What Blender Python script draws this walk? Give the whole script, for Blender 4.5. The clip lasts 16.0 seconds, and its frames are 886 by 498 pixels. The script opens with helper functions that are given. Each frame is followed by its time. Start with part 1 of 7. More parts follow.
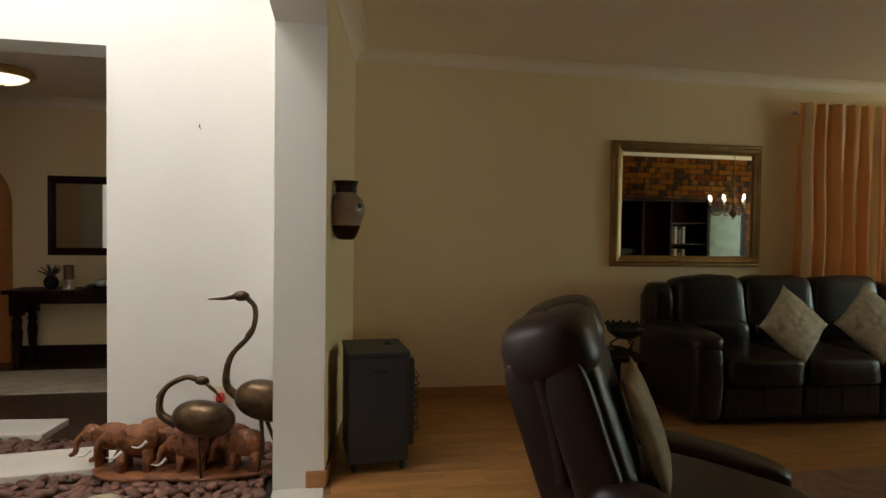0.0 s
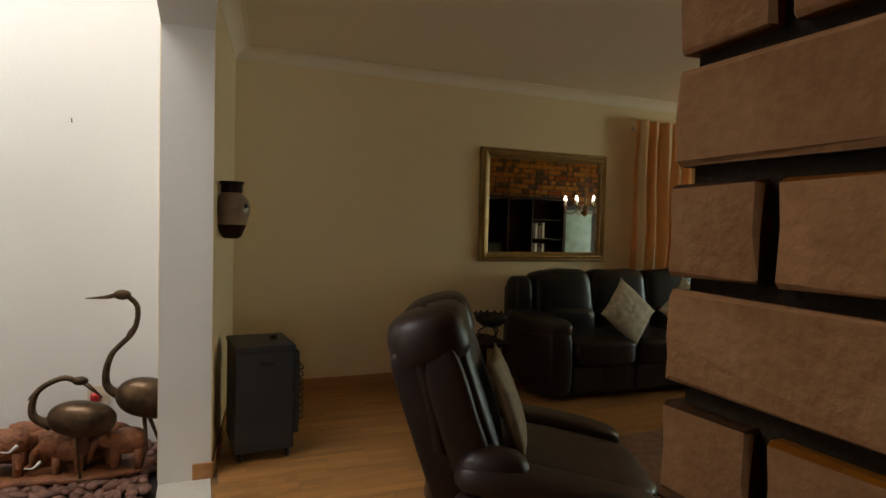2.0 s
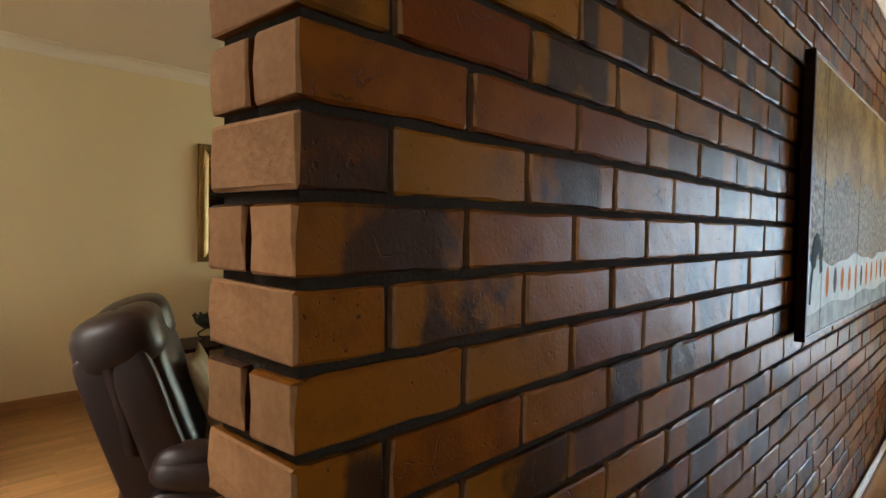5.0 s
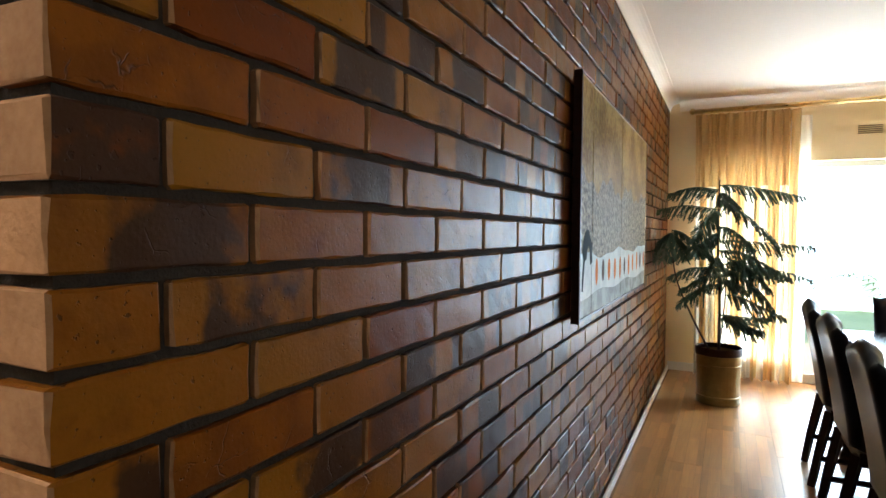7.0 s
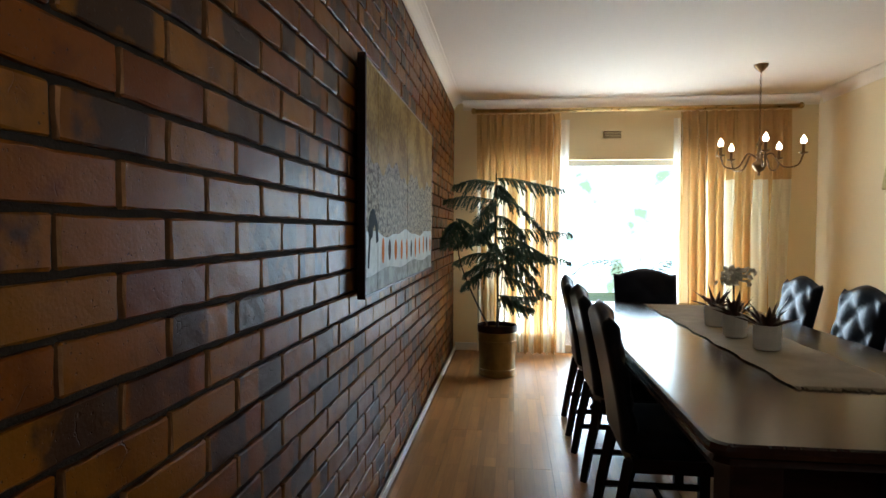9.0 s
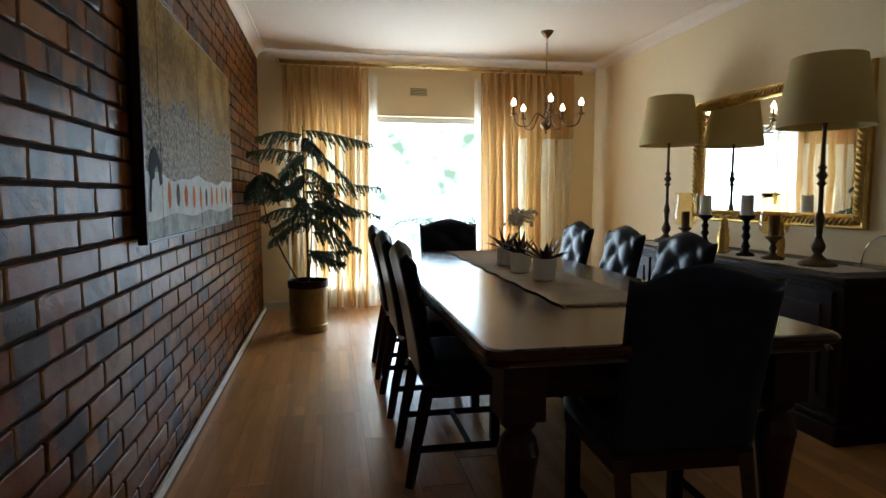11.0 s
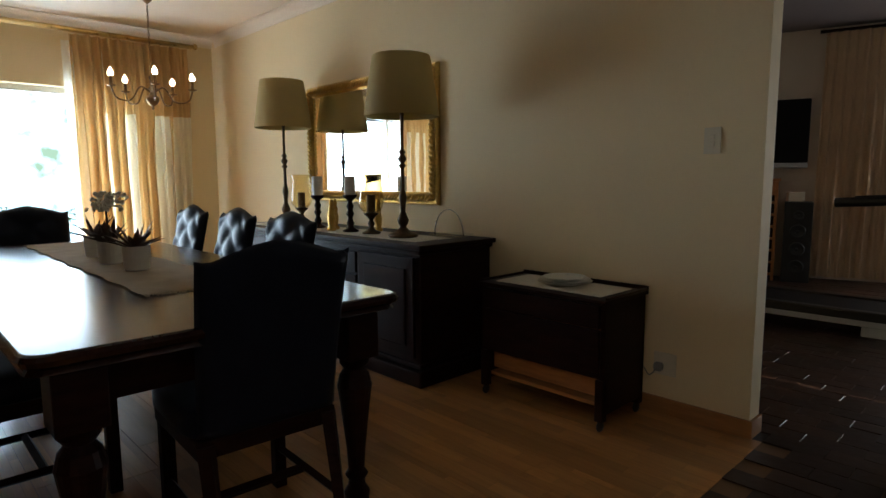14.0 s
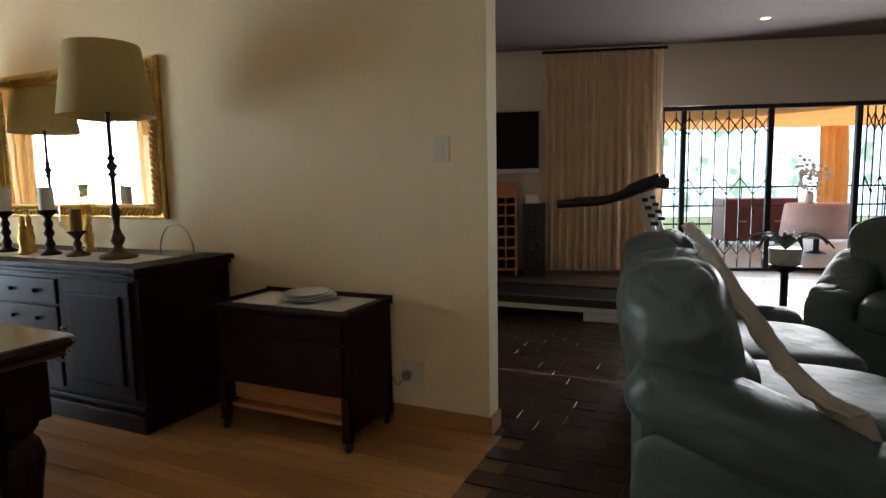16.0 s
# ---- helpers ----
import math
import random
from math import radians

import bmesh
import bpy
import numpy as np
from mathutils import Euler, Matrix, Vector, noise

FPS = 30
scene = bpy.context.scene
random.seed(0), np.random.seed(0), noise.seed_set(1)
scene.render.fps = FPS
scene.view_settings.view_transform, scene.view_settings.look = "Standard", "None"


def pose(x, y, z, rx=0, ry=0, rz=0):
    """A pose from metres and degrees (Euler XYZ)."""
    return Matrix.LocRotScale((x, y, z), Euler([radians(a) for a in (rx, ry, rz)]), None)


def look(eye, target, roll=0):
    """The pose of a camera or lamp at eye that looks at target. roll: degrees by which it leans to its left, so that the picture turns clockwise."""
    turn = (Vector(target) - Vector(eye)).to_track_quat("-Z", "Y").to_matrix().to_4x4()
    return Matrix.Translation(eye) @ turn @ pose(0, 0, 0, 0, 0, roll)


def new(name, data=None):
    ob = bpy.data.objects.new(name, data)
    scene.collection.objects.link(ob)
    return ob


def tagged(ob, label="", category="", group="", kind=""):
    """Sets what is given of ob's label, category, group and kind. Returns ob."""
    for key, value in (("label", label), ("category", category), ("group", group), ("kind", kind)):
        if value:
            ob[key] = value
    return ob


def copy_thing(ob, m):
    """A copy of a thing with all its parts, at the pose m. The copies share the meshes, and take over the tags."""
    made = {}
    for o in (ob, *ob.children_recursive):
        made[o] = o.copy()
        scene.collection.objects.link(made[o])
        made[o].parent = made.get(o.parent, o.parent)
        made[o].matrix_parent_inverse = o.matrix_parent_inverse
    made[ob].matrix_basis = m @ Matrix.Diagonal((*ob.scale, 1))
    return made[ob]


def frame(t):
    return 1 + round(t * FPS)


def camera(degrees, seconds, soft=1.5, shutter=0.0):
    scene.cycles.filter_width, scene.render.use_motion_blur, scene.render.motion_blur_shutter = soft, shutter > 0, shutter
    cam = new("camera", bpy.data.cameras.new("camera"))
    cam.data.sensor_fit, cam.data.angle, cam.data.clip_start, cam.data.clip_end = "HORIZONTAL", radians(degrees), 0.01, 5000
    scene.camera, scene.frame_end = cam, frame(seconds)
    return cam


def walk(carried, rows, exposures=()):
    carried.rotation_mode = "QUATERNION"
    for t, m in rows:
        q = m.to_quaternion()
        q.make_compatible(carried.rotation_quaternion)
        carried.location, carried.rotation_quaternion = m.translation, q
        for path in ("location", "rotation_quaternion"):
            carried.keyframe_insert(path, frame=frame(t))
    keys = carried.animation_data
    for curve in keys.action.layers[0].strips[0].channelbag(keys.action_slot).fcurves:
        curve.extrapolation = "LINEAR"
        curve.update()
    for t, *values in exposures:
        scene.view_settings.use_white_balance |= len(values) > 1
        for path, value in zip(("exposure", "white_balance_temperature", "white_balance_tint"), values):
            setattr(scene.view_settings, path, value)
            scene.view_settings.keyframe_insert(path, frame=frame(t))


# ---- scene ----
cam = camera(73.7, 16.0)
PATH = [
    (0, (-0.224, 0.056, 1.243), (0.131, 2.023, 1.186), 0.8),
    (0.5, (-0.270, -0.002, 1.252), (0.170, 1.950, 1.188), 1.0),
    (1, (-0.315, -0.064, 1.258), (0.232, 1.864, 1.191), 0.9),
    (1.5, (-0.340, -0.124, 1.27), (0.323, 1.767, 1.201), 1.0),
    (2, (-0.350, -0.190, 1.299), (0.420, 1.655, 1.218), 1.5),
    (2.5, (-0.334, -0.25, 1.303), (0.538, 1.548, 1.224), 1.5),
    (3, (-0.322, -0.302, 1.305), (0.674, 1.43, 1.226), 1.4),
    (3.5, (-0.315, -0.351, 1.308), (0.816, 1.297, 1.232), 1.4),
    (4, (-0.312, -0.399, 1.313), (0.942, 1.157, 1.237), 1.5),
    (4.5, (-0.311, -0.447, 1.315), (1.049, 1.018, 1.24), 1.3),
    (7, (-0.314, -0.537, 1.306), (1.485, 0.334, 1.248), 0.5),
    (7.5, (-0.317, -0.545, 1.301), (1.55, 0.169, 1.24), 0.6),
    (8, (-0.316, -0.555, 1.285), (1.607, -0.009, 1.226), 0.5),
    (8.5, (-0.321, -0.575, 1.263), (1.64, -0.187, 1.203), 0.4),
    (9, (-0.337, -0.595, 1.232), (1.649, -0.365, 1.171), 0.3),
    (11.5, (-0.369, -0.682, 1.135), (1.545, -1.222, 0.928), -0.1),
    (12, (-0.405, -0.696, 1.143), (1.45, -1.407, 0.918), -0.2),
    (12.5, (-0.426, -0.725, 1.144), (1.359, -1.597, 0.909), -0.3),
    (13, (-0.454, -0.759, 1.147), (1.229, -1.813, 0.907), -0.5),
    (13.5, (-0.457, -0.791, 1.15), (1.106, -2.014, 0.903), -0.5),
    (14, (-0.446, -0.859, 1.128), (0.985, -2.236, 0.891), -0.3),
    (14.5, (-0.451, -0.924, 1.137), (0.832, -2.439, 0.898), -0.2),
    (15, (-0.469, -0.981, 1.112), (0.657, -2.619, 0.891), -0.3),
    (15.5, (-0.489, -1.025, 1.12), (0.485, -2.758, 0.898), -0.5),
    (16, (-0.486, -1.105, 1.14), (0.344, -2.91, 0.913), -1.0),
]
walk(cam, [(t, look(eye, target, roll)) for t, eye, target, roll in PATH],
     [(0.0, -0.18), (1.6, -0.28), (2.4, -0.15), (3.5, 0.35), (4.7, 0.95), (7.0, 1.32), (7.6, 1.0), (9.0, 0.42), (11.5, 0.1), (13.5, 0.02), (14.5, 0.32), (16.0, 0.85)])

# ---- light ----
world = bpy.data.worlds.new("world")
scene.world = world
world.use_nodes = True
wn = world.node_tree.nodes
sky = wn.new("ShaderNodeTexSky")
sky.sky_type, sky.sun_disc = "NISHITA", False
sky.sun_elevation, sky.sun_rotation = radians(58), radians(60)
wn["Background"].inputs[1].default_value = 0.15
world.node_tree.links.new(sky.outputs[0], wn["Background"].inputs[0])


def lamp(name, kind, m, energy, colour=(1, 1, 1), size=1.0, size_y=None, angle=0.0):
    data = bpy.data.lights.new(name, kind)
    data.energy, data.color = energy, colour
    if kind == "AREA":
        data.shape, data.size, data.size_y = "RECTANGLE", size, size_y or size
    elif kind == "SUN":
        data.angle = angle
    else:
        data.shadow_soft_size = size
    ob = new(name, data)
    ob.matrix_world = m
    return ob


lamp("sun", "SUN", look((0, 0, 0), (-0.45, -0.3, -1.0)), 4.0, (1.0, 0.95, 0.87), angle=radians(0.6))
lamp("dining_window_light", "AREA", look((5.88, -1.6, 1.05), (0, -1.9, 2.6)), 120, (0.63, 0.805, 1.0), 2.3, 1.75)
lamp("living_window_light", "AREA", look((7.95, 2.3, 1.35), (0, 2.9, 1.6)), 60, (0.85, 1.0, 0.76), 2.2, 1.5)
lamp("patio_door_light", "AREA", look((-1.45, -9.0, 1.0), (-0.8, -2, -0.2)), 82, (0.92, 0.96, 1.0), 2.6, 1.75)
lamp("skylight_light", "AREA", look((-1.75, 2.45, 3.7), (-1.6, 2.7, 0)), 68, (1.0, 0.98, 0.97), 1.5, 1.3)

# ---- materials ----
def material(name, colour, rough=0.5, metal=0.0, vary=0.12, grain=40.0, bump=0.15, stretch=(1, 1, 1), second=None, spots=5.0, rand=0.0, coat=0.0, translucent=0.0, transmission=0.0, sheen=0.0, depth=0.002, rvar=0.08, spec=0.5):
    """A principled material whose colour varies at two scales, with fine relief."""
    m = bpy.data.materials.new(name)
    m.use_nodes = True
    nt = m.node_tree
    n, l = nt.nodes, nt.links
    b = n["Principled BSDF"]
    tc = n.new("ShaderNodeTexCoord")
    mp = n.new("ShaderNodeMapping")
    mp.inputs["Scale"].default_value = stretch
    l.new(tc.outputs["Object"], mp.inputs[0])
    big, fine = n.new("ShaderNodeTexNoise"), n.new("ShaderNodeTexNoise")
    big.inputs["Scale"].default_value, fine.inputs["Scale"].default_value = spots, grain
    big.inputs["Detail"].default_value, fine.inputs["Detail"].default_value = 4, 5
    l.new(mp.outputs[0], big.inputs[0])
    l.new(mp.outputs[0], fine.inputs[0])
    mixf = n.new("ShaderNodeMath")
    mixf.operation = "MULTIPLY_ADD"
    mixf.inputs[1].default_value = 0.45
    l.new(fine.outputs[0], mixf.inputs[0])
    half = n.new("ShaderNodeMath")
    half.operation = "MULTIPLY"
    half.inputs[1].default_value = 0.55
    l.new(big.outputs[0], half.inputs[0])
    l.new(half.outputs[0], mixf.inputs[2])
    ramp = n.new("ShaderNodeMapRange")
    ramp.inputs[1].default_value, ramp.inputs[2].default_value = 0.3, 0.7
    l.new(mixf.outputs[0], ramp.inputs[0])
    mix = n.new("ShaderNodeMix")
    mix.data_type = "RGBA"
    two = second or tuple(c * (1 + vary) for c in colour)
    one = colour if second else tuple(c * (1 - vary) for c in colour)
    mix.inputs[6].default_value, mix.inputs[7].default_value = (*one, 1), (*[min(c, 1) for c in two], 1)
    l.new(ramp.outputs[0], mix.inputs[0])
    out = mix.outputs[2]
    if rand:
        info = n.new("ShaderNodeObjectInfo")
        hsv = n.new("ShaderNodeHueSaturation")
        v = n.new("ShaderNodeMapRange")
        v.inputs[3].default_value, v.inputs[4].default_value = 1 - rand, 1 + rand
        l.new(info.outputs["Random"], v.inputs[0])
        l.new(v.outputs[0], hsv.inputs["Value"])
        l.new(out, hsv.inputs["Color"])
        out = hsv.outputs[0]
    l.new(out, b.inputs["Base Color"])
    rr = n.new("ShaderNodeMapRange")
    rr.inputs[3].default_value, rr.inputs[4].default_value = max(rough - rvar, 0.02), min(rough + rvar, 1)
    l.new(fine.outputs[0], rr.inputs[0])
    l.new(rr.outputs[0], b.inputs["Roughness"])
    b.inputs["Metallic"].default_value = metal
    b.inputs["Specular IOR Level"].default_value = spec
    b.inputs["Coat Weight"].default_value = coat
    b.inputs["Coat Roughness"].default_value = 0.15
    b.inputs["Transmission Weight"].default_value = transmission
    b.inputs["Sheen Weight"].default_value = sheen
    if bump:
        bp = n.new("ShaderNodeBump")
        bp.inputs["Strength"].default_value, bp.inputs["Distance"].default_value = bump, depth
        l.new(fine.outputs[0], bp.inputs["Height"])
        l.new(bp.outputs[0], b.inputs["Normal"])
    if translucent:
        tr = n.new("ShaderNodeBsdfTranslucent")
        l.new(out, tr.inputs[0])
        ms = n.new("ShaderNodeMixShader")
        ms.inputs[0].default_value = translucent
        l.new(b.outputs[0], ms.inputs[1])
        l.new(tr.outputs[0], ms.inputs[2])
        l.new(ms.outputs[0], n["Material Output"].inputs[0])
    return m


def glowing(name, colour, strength):
    m = bpy.data.materials.new(name)
    m.use_nodes = True
    b = m.node_tree.nodes["Principled BSDF"]
    b.inputs["Base Color"].default_value = (*colour, 1)
    b.inputs["Emission Color"].default_value = (*colour, 1)
    b.inputs["Emission Strength"].default_value = strength
    return m


def mirror_material(name):
    m = bpy.data.materials.new(name)
    m.use_nodes = True
    b = m.node_tree.nodes["Principled BSDF"]
    b.inputs["Base Color"].default_value = (0.9, 0.92, 0.9, 1)
    b.inputs["Metallic"].default_value, b.inputs["Roughness"].default_value = 1.0, 0.02
    return m


def glass_material(name, tint=(1, 1, 1), rough=0.0):
    """Thin clear glass: mostly see-through with a Fresnel gloss."""
    m = bpy.data.materials.new(name)
    m.use_nodes = True
    n, l = m.node_tree.nodes, m.node_tree.links
    tr, gl, fr, mx = n.new("ShaderNodeBsdfTransparent"), n.new("ShaderNodeBsdfGlossy"), n.new("ShaderNodeLayerWeight"), n.new("ShaderNodeMixShader")
    tr.inputs[0].default_value = (*tint, 1)
    gl.inputs["Roughness"].default_value = 0.03 + rough
    fr.inputs[0].default_value = 0.25
    part_gloss = n.new("ShaderNodeMath")
    part_gloss.operation, part_gloss.inputs[1].default_value = "MULTIPLY", 0.4
    l.new(fr.outputs["Facing"], part_gloss.inputs[0])
    l.new(part_gloss.outputs[0], mx.inputs[0])
    l.new(tr.outputs[0], mx.inputs[1])
    l.new(gl.outputs[0], mx.inputs[2])
    l.new(mx.outputs[0], n["Material Output"].inputs[0])
    return m


def plank_material():
    """Laminate floor: each board is printed as strips with long grain."""
    m = material("laminate", (0.34, 0.155, 0.047), 0.32, vary=0.1, grain=9, bump=0.03, stretch=(0.6, 9, 1), second=(0.49, 0.245, 0.086), spots=2.2, rand=0.10, coat=0.1, spec=0.42)
    n, l = m.node_tree.nodes, m.node_tree.links
    b = n["Principled BSDF"]
    old = b.inputs["Base Color"].links[0].from_socket
    tc, br, mx = n.new("ShaderNodeTexCoord"), n.new("ShaderNodeTexBrick"), n.new("ShaderNodeMix")
    off, info, sc = n.new("ShaderNodeVectorMath"), n.new("ShaderNodeObjectInfo"), n.new("ShaderNodeVectorMath")
    comb, mul = n.new("ShaderNodeCombineXYZ"), n.new("ShaderNodeMath")
    mul.operation, mul.inputs[1].default_value = "MULTIPLY", 9.0
    l.new(info.outputs["Random"], mul.inputs[0])
    l.new(mul.outputs[0], comb.inputs[0])
    l.new(tc.outputs["Object"], off.inputs[0])
    l.new(comb.outputs[0], off.inputs[1])
    l.new(off.outputs[0], br.inputs["Vector"])
    br.inputs["Color1"].default_value, br.inputs["Color2"].default_value = (0.40, 0.40, 0.40, 1), (0.66, 0.64, 0.62, 1)
    br.inputs["Mortar"].default_value = (0.36, 0.34, 0.32, 1)
    br.inputs["Scale"].default_value, br.inputs["Mortar Size"].default_value = 1.0, 0.0012
    br.inputs["Brick Width"].default_value, br.inputs["Row Height"].default_value = 0.42, 0.0637
    mx.data_type, mx.blend_type = "RGBA", "OVERLAY"
    mx.inputs[0].default_value = 0.75
    l.new(old, mx.inputs[6])
    l.new(br.outputs[0], mx.inputs[7])
    l.new(mx.outputs[2], b.inputs["Base Color"])
    return m


WALL = material("cream_wall_paint", (0.85, 0.675, 0.395), 0.75, vary=0.03, grain=120, bump=0.12, spots=1.3)
WHITE_WALL = material("white_wall_plaster", (0.83, 0.80, 0.74), 0.8, vary=0.03, grain=60, bump=0.25, spots=2.0)
LOUNGE_WALL = material("lounge_wall_paint", (0.80, 0.69, 0.57), 0.8, vary=0.03, grain=120, bump=0.1)
# the lounge ceiling's dimness is put into this dark base colour
LOUNGE_CEIL = material("lounge_ceiling_dimmed", (0.17, 0.135, 0.125), 0.85, vary=0.03, grain=90, bump=0.1)
CEIL = material("ceiling_paint", (0.89, 0.76, 0.60), 0.85, vary=0.025, grain=90, bump=0.1, spots=1.2)
SKIRT = material("skirting_wood", (0.42, 0.195, 0.065), 0.45, vary=0.2, grain=12, stretch=(1, 1, 8), bump=0.05)
WHITE_TRIM = material("white_trim", (0.78, 0.76, 0.7), 0.5, vary=0.03)
MORTAR = material("dark_mortar", (0.030, 0.020, 0.013), 0.97, vary=0.35, grain=160, bump=0.6, depth=0.004, spec=0.08)
LAMINATE = plank_material()
LAMINATE_GAP = material("laminate_joint", (0.2, 0.11, 0.05), 0.6)
PAVER = material("dark_paver", (0.042, 0.020, 0.012), 0.36, vary=0.35, grain=22, bump=0.35, spots=6, rand=0.5, coat=0.0, depth=0.004, rvar=0.14, spec=0.4)
PAVER_JOINT = material("paver_joint", (0.02, 0.014, 0.01), 0.6, vary=0.3, bump=0.3)
DARK_WOOD = material("dark_wood", (0.021, 0.0065, 0.004), 0.42, vary=0.4, grain=14, stretch=(1, 1, 6), bump=0.05, coat=0.0, spec=0.12)
TABLE_WOOD = material("table_wood", (0.026, 0.009, 0.005), 0.2, vary=0.2, grain=10, stretch=(0.6, 7, 1), bump=0.0, coat=0.0, rvar=0.012, spec=0.30)
LEATHER = material("black_leather", (0.017, 0.012, 0.012), 0.32, vary=0.3, grain=60, bump=0.25, spots=8, spec=0.3, rvar=0.05)
CHAIR_LEATHER = material("navy_leather", (0.011, 0.012, 0.018), 0.36, vary=0.3, grain=170, bump=0.08, spots=8, spec=0.09, rvar=0.05)
BROWN_LEATHER = material("brown_leather", (0.022, 0.0085, 0.0065), 0.42, vary=0.3, grain=150, bump=0.25, spots=7)
GREEN_LEATHER = material("green_leather", (0.112, 0.146, 0.126), 0.40, vary=0.2, grain=13, bump=0.5, spots=5, stretch=(1, 1, 2.2), depth=0.010)
CURTAIN = material("gold_curtain", (0.69, 0.45, 0.20), 0.75, vary=0.14, grain=200, bump=0.1, stretch=(1, 1, 0.08), translucent=0.45, spots=9)
CURTAIN_ORANGE = material("orange_curtain", (0.84, 0.43, 0.17), 0.75, vary=0.12, grain=200, bump=0.1, translucent=0.4, spots=3)
# window light passing through the gold drapes, painted as a paler cloth colour
CURTAIN_BACKLIT = material("backlit_curtain_streak", (0.88, 0.82, 0.68), 0.8, vary=0.05, grain=200, bump=0.1, translucent=0.7, spots=3)
CURTAIN_CREAM = material("cream_stripe_satin", (0.90, 0.76, 0.48), 0.55, vary=0.12, grain=200, bump=0.1, translucent=0.4, spots=3)
CURTAIN_BEIGE = material("beige_curtain", (0.84, 0.64, 0.42), 0.75, vary=0.12, grain=200, bump=0.1, translucent=0.3, spots=3)
SHEER = material("sheer_curtain", (0.86, 0.80, 0.68), 0.8, vary=0.06, grain=200, bump=0.1, translucent=0.6, spots=3)
GOLD = material("gilded_frame", (0.62, 0.38, 0.10), 0.32, metal=0.85, vary=0.3, grain=60, bump=0.3, spots=9)
OLD_GOLD = material("aged_gold_frame", (0.28, 0.17, 0.06), 0.4, metal=0.7, vary=0.3, grain=60, bump=0.3, spots=9)
BRASS = material("brass", (0.66, 0.46, 0.19), 0.3, metal=1.0, vary=0.2, grain=20, bump=0.05)
PLANTER = material("tarnished_brass", (0.24, 0.17, 0.07), 0.36, metal=0.8, vary=0.3, grain=14, bump=0.08, spots=9)
BRASS_DARK = material("aged_brass", (0.22, 0.13, 0.06), 0.35, metal=0.9, vary=0.3, grain=30, bump=0.1)
BLACK_METAL = material("black_metal", (0.02, 0.019, 0.018), 0.4, metal=0.3, vary=0.3, grain=60, bump=0.2)
GREY_METAL = material("heater_grey", (0.028, 0.029, 0.032), 0.5, metal=0.2, vary=0.12, grain=200, bump=0.1)
SCREEN = material("matt_black_plastic", (0.006, 0.006, 0.007), 0.5, vary=0.2, grain=120, bump=0.1, spec=0.12)
BRONZE = material("bronze", (0.035, 0.022, 0.014), 0.36, metal=0.75, grain=30, bump=0.5, second=(0.16, 0.095, 0.045), spots=9)
SHADE = material("lampshade_linen", (0.58, 0.435, 0.17), 0.8, vary=0.06, grain=220, bump=0.2, translucent=0.25)
SHADE_IN = material("lampshade_lining", (0.75, 0.68, 0.5), 0.8, vary=0.04)
MIRROR = mirror_material("mirror_glass")
GLASS = glass_material("clear_glass", (0.97, 0.98, 0.97))
AMBER = glass_material("amber_glass", (0.972, 0.915, 0.77), 0.05)
WAX = material("candle_wax", (0.80, 0.75, 0.65), 0.5, vary=0.05, bump=0.05)
BROWN_WAX = material("brown_candle_wax", (0.16, 0.09, 0.05), 0.5, vary=0.15, bump=0.05)
WHITE_PLASTIC = material("white_plastic", (0.72, 0.62, 0.45), 0.4, vary=0.03, bump=0.02)
CERAMIC = material("white_ceramic", (0.74, 0.71, 0.66), 0.3, vary=0.05, bump=0.05)
LINEN = material("cream_linen", (0.62, 0.56, 0.46), 0.9, vary=0.12, grain=260, bump=0.4)
RUNNER = material("woven_runner", (0.42, 0.33, 0.22), 0.95, vary=0.2, grain=240, bump=0.5, spots=9, spec=0.2)
CUSHION = material("cushion_brocade", (0.30, 0.25, 0.16), 0.75, vary=0.2, grain=26, bump=0.3, second=(0.74, 0.67, 0.50), spots=16)
TERRACOTTA = material("carved_red_wood", (0.11, 0.034, 0.014), 0.5, grain=42, bump=1.0, second=(0.36, 0.135, 0.045), spots=16, depth=0.012)
PEBBLE = material("brown_pebble", (0.11, 0.048, 0.032), 0.6, vary=0.3, grain=35, bump=0.3, second=(0.25, 0.12, 0.08), spots=14, rand=0.3)
STONE = material("pale_slab", (0.60, 0.55, 0.47), 0.85, vary=0.08, grain=50, bump=0.4)
NEEDLE = material("pine_needles", (0.030, 0.070, 0.042), 0.55, vary=0.35, grain=60, second=(0.065, 0.135, 0.085), spots=6)
LEAF = material("succulent_leaf", (0.04, 0.032, 0.022), 0.5, second=(0.10, 0.028, 0.032), spots=9)
BARK = material("bark", (0.06, 0.042, 0.028), 0.85, vary=0.3, grain=60, bump=0.5)
SOIL = material("potting_soil", (0.03, 0.02, 0.014), 0.95, vary=0.4, grain=90, bump=0.8)
WARM_WOOD = material("orange_wood", (0.50, 0.20, 0.06), 0.4, vary=0.2, grain=12, stretch=(1, 1, 7), bump=0.05)


# ---- mesh helpers ----
def part(name, bm, mat, parent=None, label="", smooth=False):
    """Link a bmesh as one mesh object, under a thing or a part if one is given."""
    me = bpy.data.meshes.new(name)
    bm.normal_update()
    bm.to_mesh(me)
    bm.free()
    me.materials.append(mat)
    if smooth:
        me.shade_smooth()
    ob = new(name, me)
    if parent is not None:
        ob.parent = parent
    if label:
        ob["label"] = label
    return ob


def again(name, ob, m, parent):
    """The same mesh as another object under parent."""
    o = new(name, ob.data)
    o.parent = parent
    o.matrix_basis = m
    return o


def empty(name, x=0, y=0, z=0, rz=0):
    ob = new(name)
    ob.empty_display_size = 0.1
    ob.matrix_world = pose(x, y, z, 0, 0, rz)
    return ob


